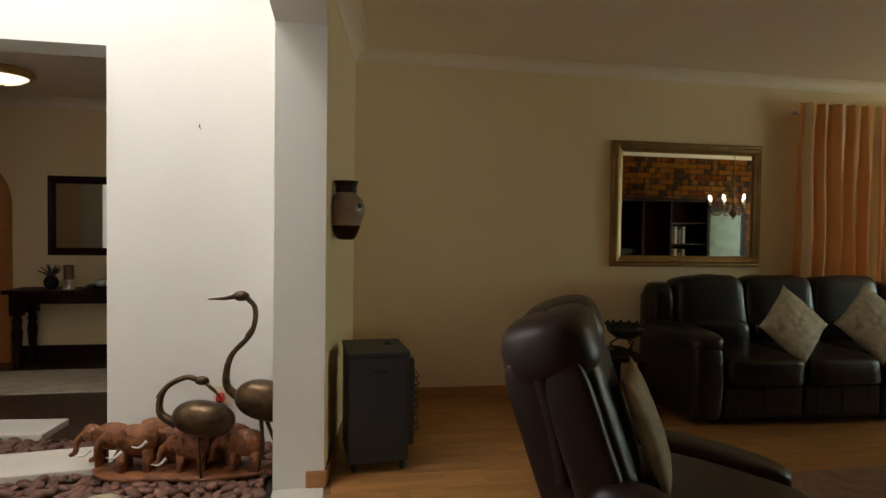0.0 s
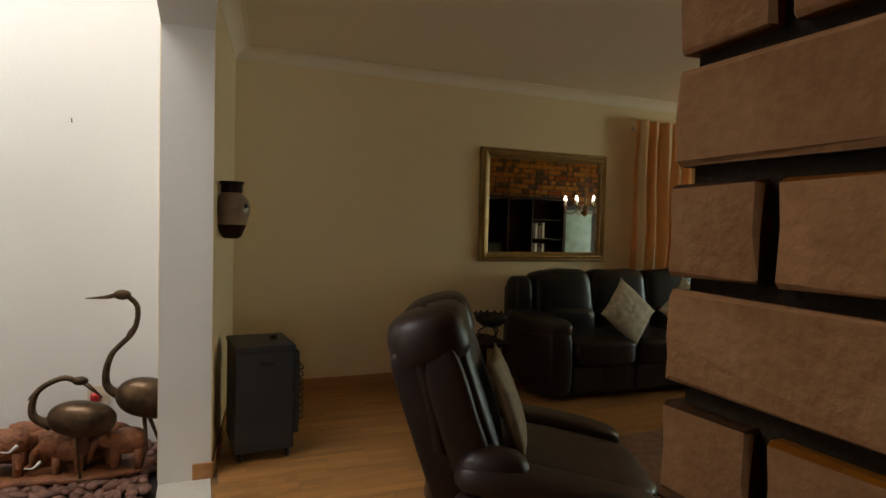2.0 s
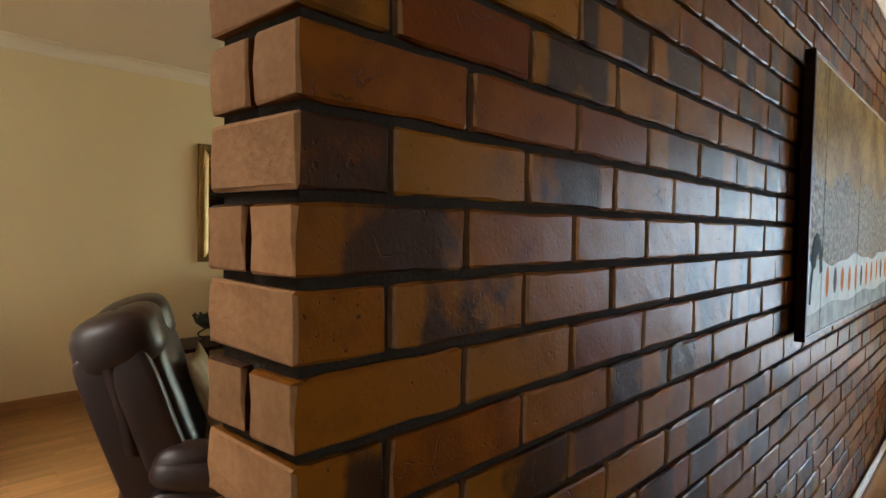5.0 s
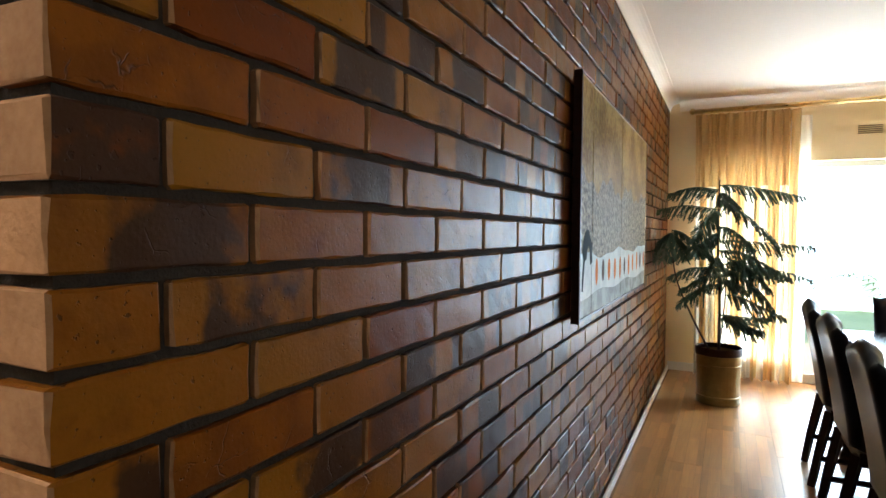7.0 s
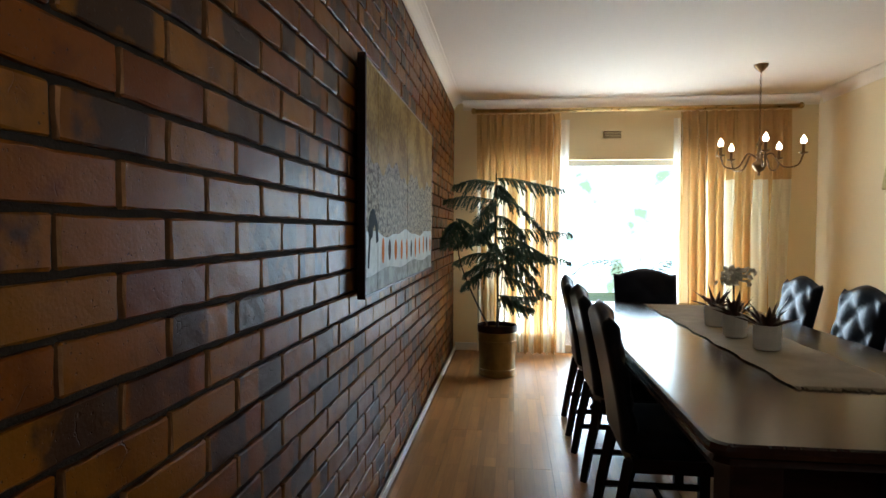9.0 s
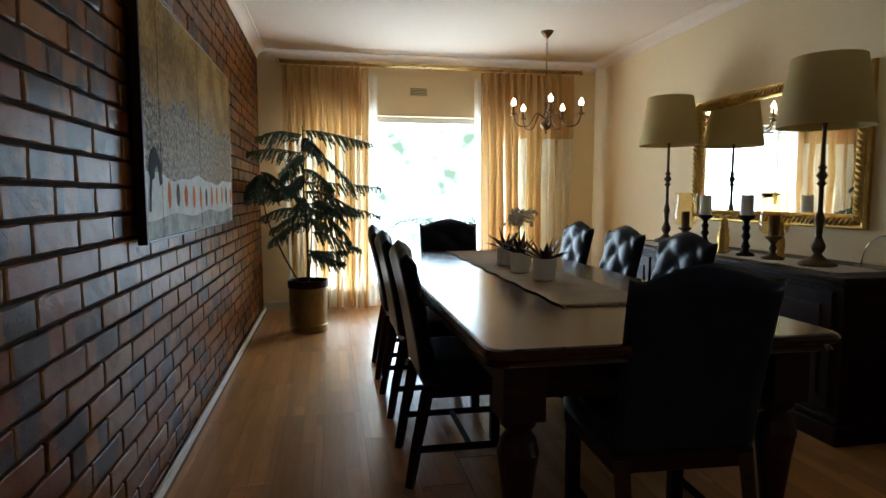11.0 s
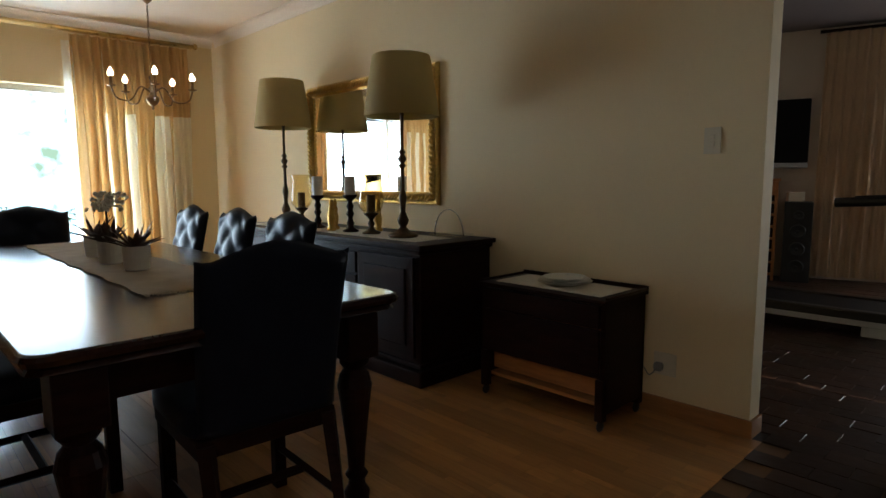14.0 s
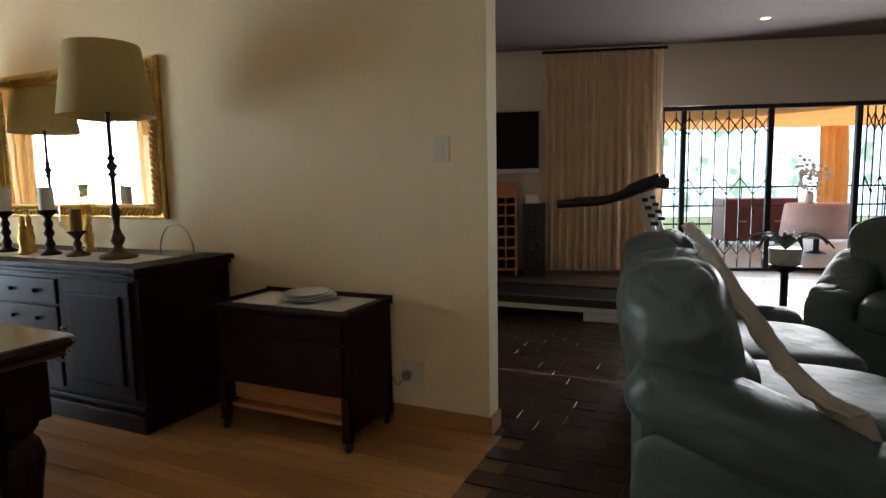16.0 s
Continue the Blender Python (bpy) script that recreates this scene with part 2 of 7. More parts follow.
def box(bm, x0, y0, z0, x1, y1, z1, bevel=0.0, seg=2):
    m = Matrix.Translation(((x0 + x1) / 2, (y0 + y1) / 2, (z0 + z1) / 2)) @ Matrix.Diagonal((abs(x1 - x0), abs(y1 - y0), abs(z1 - z0), 1))
    r = bmesh.ops.create_cube(bm, size=1.0, matrix=m)
    if bevel:
        edges = {e for v in r["verts"] for e in v.link_edges}
        bmesh.ops.bevel(bm, geom=list(edges), offset=bevel, segments=seg, affect="EDGES", profile=0.6)
    return bm


def B(x0, y0, z0, x1, y1, z1, bevel=0.0, seg=2):
    return box(bmesh.new(), x0, y0, z0, x1, y1, z1, bevel, seg)


def lathe(bm, profile, x=0, y=0, z=0, seg=24, square=0.0):
    """Turn a profile of (radius, height) about the vertical through x, y."""
    rings = []
    for r, h in profile:
        rings.append([bm.verts.new((x + max(r, 0.0004) * math.cos(2 * math.pi * i / seg), y + max(r, 0.0004) * math.sin(2 * math.pi * i / seg), z + h)) for i in range(seg)])
    for a, b in zip(rings, rings[1:]):
        for i in range(seg):
            bm.faces.new((a[i], a[(i + 1) % seg], b[(i + 1) % seg], b[i]))
    bm.faces.new(list(reversed(rings[0])))
    bm.faces.new(rings[-1])
    return bm


def L(profile, x=0, y=0, z=0, seg=24):
    return lathe(bmesh.new(), profile, x, y, z, seg)


def tube(bm, points, radius, seg=8):
    """Sweep a circle along points; radius is one number or one for each point."""
    pts = [Vector(p) for p in points]
    rads = radius if isinstance(radius, (list, tuple)) else [radius] * len(pts)
    rings, up = [], Vector((0.13, 0.21, 0.97))
    for i, p in enumerate(pts):
        d = (pts[min(i + 1, len(pts) - 1)] - pts[max(i - 1, 0)]).normalized()
        side = d.cross(up)
        if side.length < 1e-3:
            side = d.cross(Vector((1, 0, 0)))
        side.normalize()
        top = side.cross(d)
        rings.append([bm.verts.new(p + (side * math.cos(2 * math.pi * k / seg) + top * math.sin(2 * math.pi * k / seg)) * rads[i]) for k in range(seg)])
    for a, b in zip(rings, rings[1:]):
        for k in range(seg):
            bm.faces.new((a[k], a[(k + 1) % seg], b[(k + 1) % seg], b[k]))
    bm.faces.new(list(reversed(rings[0])))
    bm.faces.new(rings[-1])
    return bm


def T(points, radius, seg=8):
    return tube(bmesh.new(), points, radius, seg)


def curve_points(ctrl, n=24):
    """A smooth line through control points."""
    c = [Vector(p) for p in ctrl]
    c = [c[0] * 2 - c[1], *c, c[-1] * 2 - c[-2]]
    out = []
    for i in range(1, len(c) - 2):
        for k in range(n):
            t = k / n
            out.append(0.5 * ((2 * c[i]) + (c[i + 1] - c[i - 1]) * t + (2 * c[i - 1] - 5 * c[i] + 4 * c[i + 1] - c[i + 2]) * t * t + (3 * c[i] - c[i - 1] - 3 * c[i + 1] + c[i + 2]) * t ** 3))
    out.append(c[-2])
    return out


def soft(bm, cx, cy, cz, sx, sy, sz, power=0.5, seg=28, wobble=0.0, seed=0, m=None, crease=0.0):
    """A stuffed, rounded block: a superellipsoid with slight creases."""
    def f(v, p):
        return math.copysign(abs(v) ** p, v)
    rows = []
    h = seg // 2
    for j in range(h + 1):
        ph = -math.pi / 2 + math.pi * j / h
        row = []
        for i in range(seg):
            th = 2 * math.pi * i / seg
            v = Vector((f(math.cos(ph), power) * f(math.cos(th), power) * sx, f(math.cos(ph), power) * f(math.sin(th), power) * sy, f(math.sin(ph), power) * sz))
            if wobble:
                v *= 1 + wobble * noise.noise(Vector((v.x * 7 + seed, v.y * 7, v.z * 7)))
            if crease:
                v *= 1 + crease * (min(1.0, abs(noise.noise(Vector((v.x * 4 + seed, v.y * 11, v.z * 9 + seed)))) * 7.0) - 0.8)
            if m is not None:
                v = m @ v
            row.append(bm.verts.new((cx + v.x, cy + v.y, cz + v.z)))
        rows.append(row)
    for a, b in zip(rows, rows[1:]):
        for i in range(seg):
            bm.faces.new((a[i], a[(i + 1) % seg], b[(i + 1) % seg], b[i]))
    bmesh.ops.remove_doubles(bm, verts=bm.verts[:], dist=1e-5)
    return bm


def S(*a, **k):
    return soft(bmesh.new(), *a, **k)


def wall_box(name, x0, y0, z0, x1, y1, z1, mat, label=""):
    return tagged(part(name, B(x0, y0, z0, x1, y1, z1), mat), label or "plain painted plaster wall of the house", "wall", kind="structure")


# ---- structure ----
EAST, SOUTH, NORTH, TOP = 5.75, -3.515, 4.40, 2.55
BRICK_T, EASTL = 0.178, 8.0
# brick wall core, mortar face set back behind the bricks
core = tagged(part("wall_brick", B(0.012, 0.012, 0, EASTL, BRICK_T - 0.012, TOP + 0.05), MORTAR), "glazed brown brick wall with dark recessed mortar joints", "brick wall", kind="structure")
# east wall with the dining window
wall_box("wall_east_low", EAST, SOUTH - 0.25, 0, EAST + 0.25, -2.95, TOP + 0.1, WALL)
wall_box("wall_east_return", EAST, -0.35, 0, EAST + 0.25, 0.0, TOP + 0.1, WALL)
wall_box("wall_east_head", EAST, -2.95, 1.955, EAST + 0.25, -0.35, TOP + 0.1, WALL)
# south wall of the dining room, ends at the opening to the lounge
south = wall_box("wall_south", 0.405, SOUTH - 0.115, 0, EAST, SOUTH, TOP + 0.1, WALL, "cream painted wall behind the sideboard, ending at an opening")
# living room walls
wall_box("wall_north", -0.28, NORTH, 0, EASTL + 0.25, NORTH + 0.25, TOP + 0.1, WALL, "plain cream wall behind the sofa and mirror")
wall_box("wall_living_east_a", EASTL, 0.0, 0, EASTL + 0.25, 1.15, TOP + 0.1, WALL)
wall_box("wall_living_east_b", EASTL, 3.45, 0, EASTL + 0.25, NORTH, TOP + 0.1, WALL)
wall_box("wall_living_east_head", EASTL, 1.15, 2.12, EASTL + 0.25, 3.45, TOP + 0.1, WALL)
wall_box("wall_living_east_sill", EASTL, 1.15, 0, EASTL + 0.25, 3.45, 0.55, WALL)
wall_box("wall_pier", -0.515, 2.95, 0, -0.275, NORTH + 0.25, TOP + 1.3, WHITE_WALL, "white plaster pier at the end of a wide opening")
wall_box("wall_living_west", -0.25, 0.02, 0, 0.0, 1.55, TOP + 0.1, WALL).matrix_world = pose(-0.275, 2.95, 0, 0, 0, -6.9)
wall_box("wall_beam", -0.515, -5.0, 2.22, -0.275, 2.95, TOP + 1.3, WHITE_WALL, "white plaster beam over the wide opening")
# light well and the hall
wall_box("wall_well_north", -1.455, 3.55, 0, -0.515, 3.80, 3.9, WHITE_WALL, "white plaster wall under the skylight, slightly stained")
wall_box("wall_well_head", -3.2, 3.55, 2.225, -1.455, 3.80, 3.9, WHITE_WALL)
wall_box("wall_well_west", -3.45, 0.2, 0, -3.2, 3.80, 3.9, WHITE_WALL)
wall_box("wall_well_south", -3.2, 0.2, 0, -0.8, 0.45, 3.9, WHITE_WALL)
wall_box("wall_hall_north", -6.0, 6.10, 0, -0.515, 6.35, 2.6, WALL)
wall_box("wall_hall_west", -6.25, 3.55, 0, -6.0, 6.35, 2.6, WALL)
wall_box("wall_hall_south", -6.0, 3.55, 0, -3.45, 3.80, 2.6, WALL)
wall_box("wall_hall_east", -1.0, 4.65, 0, -0.515, 6.10, 2.6, WALL)
# lounge
LW = pose(0.113, -8.746, 0, 0, 0, 16.8)  # the lounge's far wall: x along it, y into the room
for nm, x0, z0, x1, z1 in (("wall_lounge_far", 0.0, 0, 3.3, 2.9), ("wall_lounge_far_side", -7.0, 0, -3.2, 2.9), ("wall_lounge_far_head", -3.2, 1.98, 0.0, 2.9)):
    wall_box(nm, x0, -0.25, z0, x1, 0.0, z1, LOUNGE_WALL).matrix_world = LW
wall_box("wall_lounge_east", 3.2, -9.2, 0, 3.45, SOUTH - 0.115, 2.9, LOUNGE_WALL)
wall_box("wall_lounge_west", -6.25, -11.0, 0, -6.0, 0.2, 2.9, LOUNGE_WALL)
wall_box("wall_lounge_north", -6.0, 0.2, 0, -3.45, 0.45, 2.9, LOUNGE_WALL)


def ceiling(name, x0, y0, x1, y1, z, holes=(), label="painted plaster ceiling", mat=None):
    bm = bmesh.new()
    if not holes:
        box(bm, x0, y0, z, x1, y1, z + 0.1)
    else:
        hx0, hy0, hx1, hy1 = holes
        box(bm, x0, y0, z, hx0, y1, z + 0.1)
        box(bm, hx1, y0, z, x1, y1, z + 0.1)
        box(bm, hx0, y0, z, hx1, hy0, z + 0.1)
        box(bm, hx0, hy1, z, hx1, y1, z + 0.1)
    return tagged(part(name, bm, mat or CEIL), label, "ceiling", kind="structure")


ceiling("ceiling_dining", -0.275, SOUTH, EAST, 0.0, TOP)
ceiling("ceiling_living", -0.275, BRICK_T, EASTL, NORTH, TOP)
ceiling("ceiling_passage", -0.275, 0.0, 0.0, BRICK_T, TOP)
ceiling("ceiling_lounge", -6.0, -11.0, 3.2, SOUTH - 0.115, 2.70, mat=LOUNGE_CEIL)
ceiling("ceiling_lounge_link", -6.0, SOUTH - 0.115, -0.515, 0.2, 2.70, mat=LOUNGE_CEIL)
ceiling("ceiling_link", -0.275, SOUTH - 0.115, 0.405, SOUTH, TOP)
ceiling("ceiling_hall", -6.0, 3.80, -0.515, 6.10, 2.42)
ceiling("ceiling_well", -3.2, 0.45, -0.515, 3.55, 3.8, (-2.5, 1.75, -0.95, 3.15))


def cornice(name, a, b, inward, z, size=0.085):
    """A coved cornice from a to b; inward is the unit way into the room."""
    bm = bmesh.new()
    a, b, w = Vector((*a, 0)), Vector((*b, 0)), Vector((*inward, 0))
    prof = [(0, -size), (0.006, -size)] + [(0.006 + (size - 0.006) * (1 - math.cos(t * math.pi / 12)), -size + 0.006 + (size - 0.012) * math.sin(t * math.pi / 12)) for t in range(1, 7)] + [(size, 0), (0, 0)]
    ra = [bm.verts.new(a + w * p + Vector((0, 0, z + q))) for p, q in prof]
    rb = [bm.verts.new(b + w * p + Vector((0, 0, z + q))) for p, q in prof]
    for i in range(len(prof)):
        j = (i + 1) % len(prof)
        bm.faces.new((ra[i], ra[j], rb[j], rb[i]))
    bm.faces.new(ra)
    bm.faces.new(list(reversed(rb)))
    bmesh.ops.recalc_face_normals(bm, faces=bm.faces[:])
    return tagged(part(name, bm, CEIL), "white coved plaster cornice along the ceiling", "cornice", kind="structure")


cornice("cornice_brick", (0.0, -0.002), (EAST, -0.002), (0, -1), TOP)
cornice("cornice_east", (EAST, SOUTH), (EAST, -0.09), (-1, 0), TOP)
cornice("cornice_south", (0.405, SOUTH), (EAST - 0.09, SOUTH), (0, 1), TOP)
cornice("cornice_north", (-0.275, NORTH), (EASTL, NORTH), (0, -1), TOP)
cornice("cornice_pier", (-0.27, 3.0), (-0.103, 4.38), (0.993, -0.12), TOP, 0.11)
cornice("cornice_brick_north", (0.0, BRICK_T + 0.002), (EASTL, BRICK_T + 0.002), (0, 1), TOP)
cornice("cornice_hall", (-6.0, 6.10), (-1.0, 6.10), (0, -1), 2.42)


def skirting(name, x0, y0, x1, y1, mat=SKIRT, h=0.08):
    return tagged(part(name, B(x0, y0, 0, x1, y1, h, 0.004), mat), "low varnished wooden skirting board along the wall", "skirting", kind="structure")


skirting("baseboard_south", 0.397, SOUTH, EAST, SOUTH + 0.014)
skirting("baseboard_end", 0.389, SOUTH - 0.115, 0.403, SOUTH + 0.014)
skirting("baseboard_north", -0.27, NORTH - 0.014, EASTL, NORTH)
skirting("baseboard_east", EAST - 0.014, SOUTH + 0.02, EAST, -0.02, WHITE_TRIM)
skirting("baseboard_brick", 0.0, -0.030, EAST - 0.02, -0.016, WHITE_TRIM, 0.045)
skirting("baseboard_pier", -0.36, 2.935, -0.262, 2.949)
skirting("baseboard_pier_side", 0.001, 0.03, 0.015, 1.44).matrix_world = pose(-0.275, 2.95, 0, 0, 0, -6.9)
skirting("baseboard_hall", -6.0, 6.085, -1.0, 6.10, DARK_WOOD, 0.14)

# ---- floors ----
base = tagged(part("floor", B(-0.275, SOUTH, -0.05, EASTL, NORTH, -0.004), LAMINATE_GAP), "golden laminate floor of long boards", "floor", kind="structure")
dark = tagged(part("floor_lounge", B(-6.0, -9.2, -0.05, 3.2, SOUTH - 0.001, -0.006), PAVER_JOINT), "dark polished brick-paver floor", "floor", kind="structure")
tagged(part("floor_kerb", B(-0.515, 2.2, -0.05, -0.276, 2.95, 0.0, 0.004), STONE), "grey cement kerb beside the pebble bed", "kerb", kind="structure")
dark2 = tagged(part("floor_passage", B(-6.0, SOUTH, -0.05, -0.276, 2.2, -0.006), PAVER_JOINT), "dark polished brick-paver floor", "floor", kind="structure")
tagged(part("floor_hall", B(-6.0, 3.80, -0.05, -0.515, 6.10, 0.0), PAVER), "dark polished floor of the entrance hall", "floor", kind="structure")
tagged(part("floor_bed", B(-3.2, 2.2, -0.12, -0.515, 3.80, -0.03), SOIL), "sunken bed filled with pebbles", "floor", kind="structure")
tagged(part("ground", B(-60, -60, -0.2, 60, 60, -0.13), material("garden_ground", (0.10, 0.13, 0.05), 0.95, second=(0.2, 0.22, 0.1), spots=0.5)), "garden ground of grass around the house", "ground", kind="structure")

# ---- dining room things ----
def curtain(name, y0, y1, x, z0, z1, mat, axis="y", folds=9, depth=0.045, label="", stripe=None, ragged=False, seed=1, flare=1.0):
    """A pleated curtain hanging from z1 to z0 along one wall."""
    th = empty(name, 0, 0, 0)
    rnd = random.Random(seed)
    ph = [rnd.uniform(-0.6, 0.6) for _ in range(folds + 2)]
    n, rows = folds * 10, 26

    def sheet(za, zb, squeeze_a, squeeze_b, count, thick):
        bm = bmesh.new()
        grid = []
        for j in range(count + 1):
            t = j / count
            z = za + (zb - za) * t
            row = []
            for i in range(n + 1):
                u = i / n
                k = u * folds
                a = ph[int(k)] * (1 - k % 1) + ph[int(k) + 1] * (k % 1)
                d = depth * (squeeze_a + (squeeze_b - squeeze_a) * t) * (math.sin(2 * math.pi * k + 1.6 * a + 0.35 * math.sin(z * 3 + seed)) * (0.8 + 0.9 * a) + 0.35 * math.sin(4.1 * math.pi * k + 3 * a + z) + 0.7 * noise.noise(Vector((k * 0.9, z * 1.3, seed))) + 0.2 * noise.noise(Vector((k * 4, z * 5, seed))))
                w = y0 + (y1 - y0) * u
                w += (u - 0.5) * 0.05 * flare * (1 - (z - z0) / (z1 - z0))
                row.append(bm.verts.new((x + d, w, z) if axis == "y" else (w, x + d, z)))
            grid.append(row)
        for a, b in zip(grid, grid[1:]):
            # ragged streaks paint window light, so they stay below the window head
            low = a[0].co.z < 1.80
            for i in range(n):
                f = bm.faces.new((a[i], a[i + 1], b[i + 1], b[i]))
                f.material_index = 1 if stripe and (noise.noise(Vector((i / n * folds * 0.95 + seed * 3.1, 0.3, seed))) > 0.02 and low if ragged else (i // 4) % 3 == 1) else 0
        return bm
    dr = part("drape", sheet(z1 - 0.14, z0, 0.55, 1.0, rows, 0), mat, th, smooth=True)
    hd = part("pleated_heading", sheet(z1, z1 - 0.14, 0.42, 0.55, 4, 0), mat, th, smooth=True)
    if stripe:
        dr.data.materials.append(stripe)
        hd.data.materials.append(mat if ragged else stripe)
    return tagged(th, label, "curtain", "curtains")


curtain("curtain", -0.24, -1.07, EAST - 0.16, 0.02, 2.39, CURTAIN, stripe=CURTAIN_BACKLIT, ragged=True, folds=11, seed=3, depth=0.085, label="gold pleated curtain drawn open beside the dining window")
curtain("curtain", -2.20, -3.20, EAST - 0.16, 0.02, 2.39, CURTAIN, stripe=CURTAIN_BACKLIT, ragged=True, folds=12, seed=5, depth=0.08, label="gold pleated curtain drawn open beside the dining window")
curtain("sheer_curtain", -0.30, -1.16, EAST - 0.09, 0.02, 2.34, SHEER, folds=8, seed=7, depth=0.025, label="cream sheer curtain hanging behind the gold drape")
curtain("sheer_curtain", -2.15, -3.05, EAST - 0.09, 0.02, 2.34, SHEER, folds=8, seed=8, depth=0.025, label="cream sheer curtain hanging behind the gold drape")
rod = empty("curtain_rod")
for dx, r, nm in ((0.17, 0.018, "front_rod"), (0.10, 0.012, "rear_rod")):
    part(nm, T([(EAST - dx, -0.22, 2.425), (EAST - dx, -3.27, 2.425)], r, 12), BRASS, rod, smooth=True)
for y in (-0.21, -3.28):
    part("finial", L([(0.004, -0.03), (0.02, -0.02), (0.026, 0), (0.02, 0.02), (0.004, 0.03)], EAST - 0.17, y, 2.425, 12), BRASS, rod, smooth=True)
for y in (-0.3, -1.7, -3.1):
    part("bracket", B(EAST - 0.18, y - 0.01, 2.415, EAST, y + 0.01, 2.435, 0.003), BRASS, rod)
tagged(rod, "double brass curtain rod with round finials", "curtain rod")

win = empty("window_1")
ALU = material("pale_aluminium", (0.72, 0.71, 0.68), 0.4, metal=0.3, vary=0.04)
WX = EAST + 0.10
part("window_frame", B(WX, -2.95, 1.90, WX + 0.05, -0.35, 1.955, 0.003), ALU, win)
part("window_frame", B(WX, -2.95, 0.0, WX + 0.05, -0.35, 0.05, 0.003), ALU, win)
for y in (-2.95, -1.12, -0.40):
    part("window_frame", B(WX, y, 0.05, WX + 0.05, y + 0.05, 1.90, 0.003), ALU, win)
for ya, yb in ((-2.90, -1.12), (-1.07, -0.40)):
    p = part("pane", B(WX + 0.02, ya, 0.05, WX + 0.026, yb, 1.90), GLASS, win)
    p.visible_shadow = False
tagged(win, "bright aluminium sliding window looking onto the garden", "window", kind="structure")

vent = empty("wall_vent", EAST, -1.585, 2.20)
part("frame", B(-0.008, -0.095, -0.045, -0.001, 0.095, 0.045, 0.002), WALL, vent)
for i in range(5):
    part("slat", B(-0.014, -0.085, -0.034 + i * 0.0155, -0.009, 0.085, -0.027 + i * 0.0155), BRASS_DARK, vent)
tagged(vent, "small cream louvred air vent set high on the wall", "air vent")


def tufted_back(bm, w, z0, z1, y, thick, lean, rise, tuft=True, nx=22, nz=26):
    """A camel-backed chair back; the front side is buttoned."""
    def top(u):
        s = abs(2 * u - 1)
        return z1 - rise * (s ** 1.6) if s < 0.72 else z1 - rise * (0.72 ** 1.6) - rise * 0.12 * math.sin((s - 0.72) / 0.28 * math.pi)
    sides = []
    for front in (1, 0):
        g = []
        for j in range(nz + 1):
            v = j / nz
            row = []
            for i in range(nx + 1):
                u = i / nx
                zt = top(u)
                z = z0 + (zt - z0) * v
                x = (u - 0.5) * w * (1 - 0.06 * (1 - v))
                edge = min(u, 1 - u, (1 - v) * 1.3, 0.2 + v)
                puff = min(1, (edge / 0.09)) ** 0.5 if edge > 0 else 0
                d = thick * 0.5 * puff
                if front and tuft and v > 0.15:
                    a, c = u * 4.0, v * 5.5
                    d += 0.022 * puff * (abs(math.sin(math.pi * (a + c) / 2)) * abs(math.sin(math.pi * (a - c) / 2))) ** 0.5 - 0.01 * puff
                yy = y - lean * v ** 1.3 * (z1 - z0) + (d if front else -d)
                row.append(bm.verts.new((x, yy, z)))
            g.append(row)
        sides.append(g)
    for f, g in enumerate(sides):
        for a, b in zip(g, g[1:]):
            for i in range(nx):
                q = (a[i], a[i + 1], b[i + 1], b[i])
                bm.faces.new(q if not f else tuple(reversed(q)))
    bmesh.ops.remove_doubles(bm, verts=bm.verts[:], dist=0.0008)
    open_edges = [e for e in bm.edges if e.is_boundary]
    if open_edges:
        bmesh.ops.contextual_create(bm, geom=open_edges)
    return bm


def dining_chair():
    ch = empty("dining_chair")
    part("backrest", tufted_back(bmesh.new(), 0.45, 0.43, 0.965, -0.19, 0.06, 0.17, 0.065), CHAIR_LEATHER, ch, smooth=True)
    part("seat", S(0, 0.02, 0.455, 0.235, 0.225, 0.05, power=0.35, wobble=0.02), CHAIR_LEATHER, ch, smooth=True)
    part("seat_frame", B(-0.215, -0.19, 0.36, 0.215, 0.215, 0.415, 0.006), DARK_WOOD, ch)
    for sx in (-1, 1):
        part("front_leg", B(sx * 0.19 - 0.021, 0.165, 0, sx * 0.19 + 0.021, 0.207, 0.37, 0.004), DARK_WOOD, ch)
        part("back_leg", T([(sx * 0.19, -0.265, 0), (sx * 0.19, -0.235, 0.18), (sx * 0.19, -0.19, 0.40)], [0.022, 0.024, 0.027], 4), DARK_WOOD, ch)
        part("side_stretcher", T([(sx * 0.19, -0.24, 0.15), (sx * 0.19, 0.186, 0.15)], 0.016, 4), DARK_WOOD, ch)
    part("cross_stretcher", T([(-0.19, -0.02, 0.15), (0.19, -0.02, 0.15)], 0.016, 4), DARK_WOOD, ch)
    for i in range(9):
        u = -0.2 + 0.05 * i
        part("stud", L([(0.006, 0), (0.005, 0.003), (0.001, 0.005)], u, 0.219, 0.39, 6), BRASS_DARK, ch)
    return tagged(ch, "dark button-tufted leather dining chair with wooden legs", "chair", "chairs round the dining table")


TX0, TX1, TY0, TY1 = 1.05, 3.85, -2.12, -1.05
first = dining_chair()
first.matrix_world = pose(2.05, -1.225, 0, 0, 0, 180)
for x, y, rz in ((2.80, -1.22, 181), (3.45, -1.215, 179), (2.28, -2.13, 1), (2.93, -2.14, -1), (3.58, -2.13, 0)):
    copy_thing(first, pose(x, y, 0, 0, 0, rz))
c = copy_thing(first, pose(1.30, -1.66, 0, 0, 0, -93))
c["label"] = "dark leather dining chair pulled up to the table end"
c = copy_thing(first, pose(3.86, -1.57, 0, 0, 0, 90))
c["label"] = "dark leather dining chair at the table end before the window"


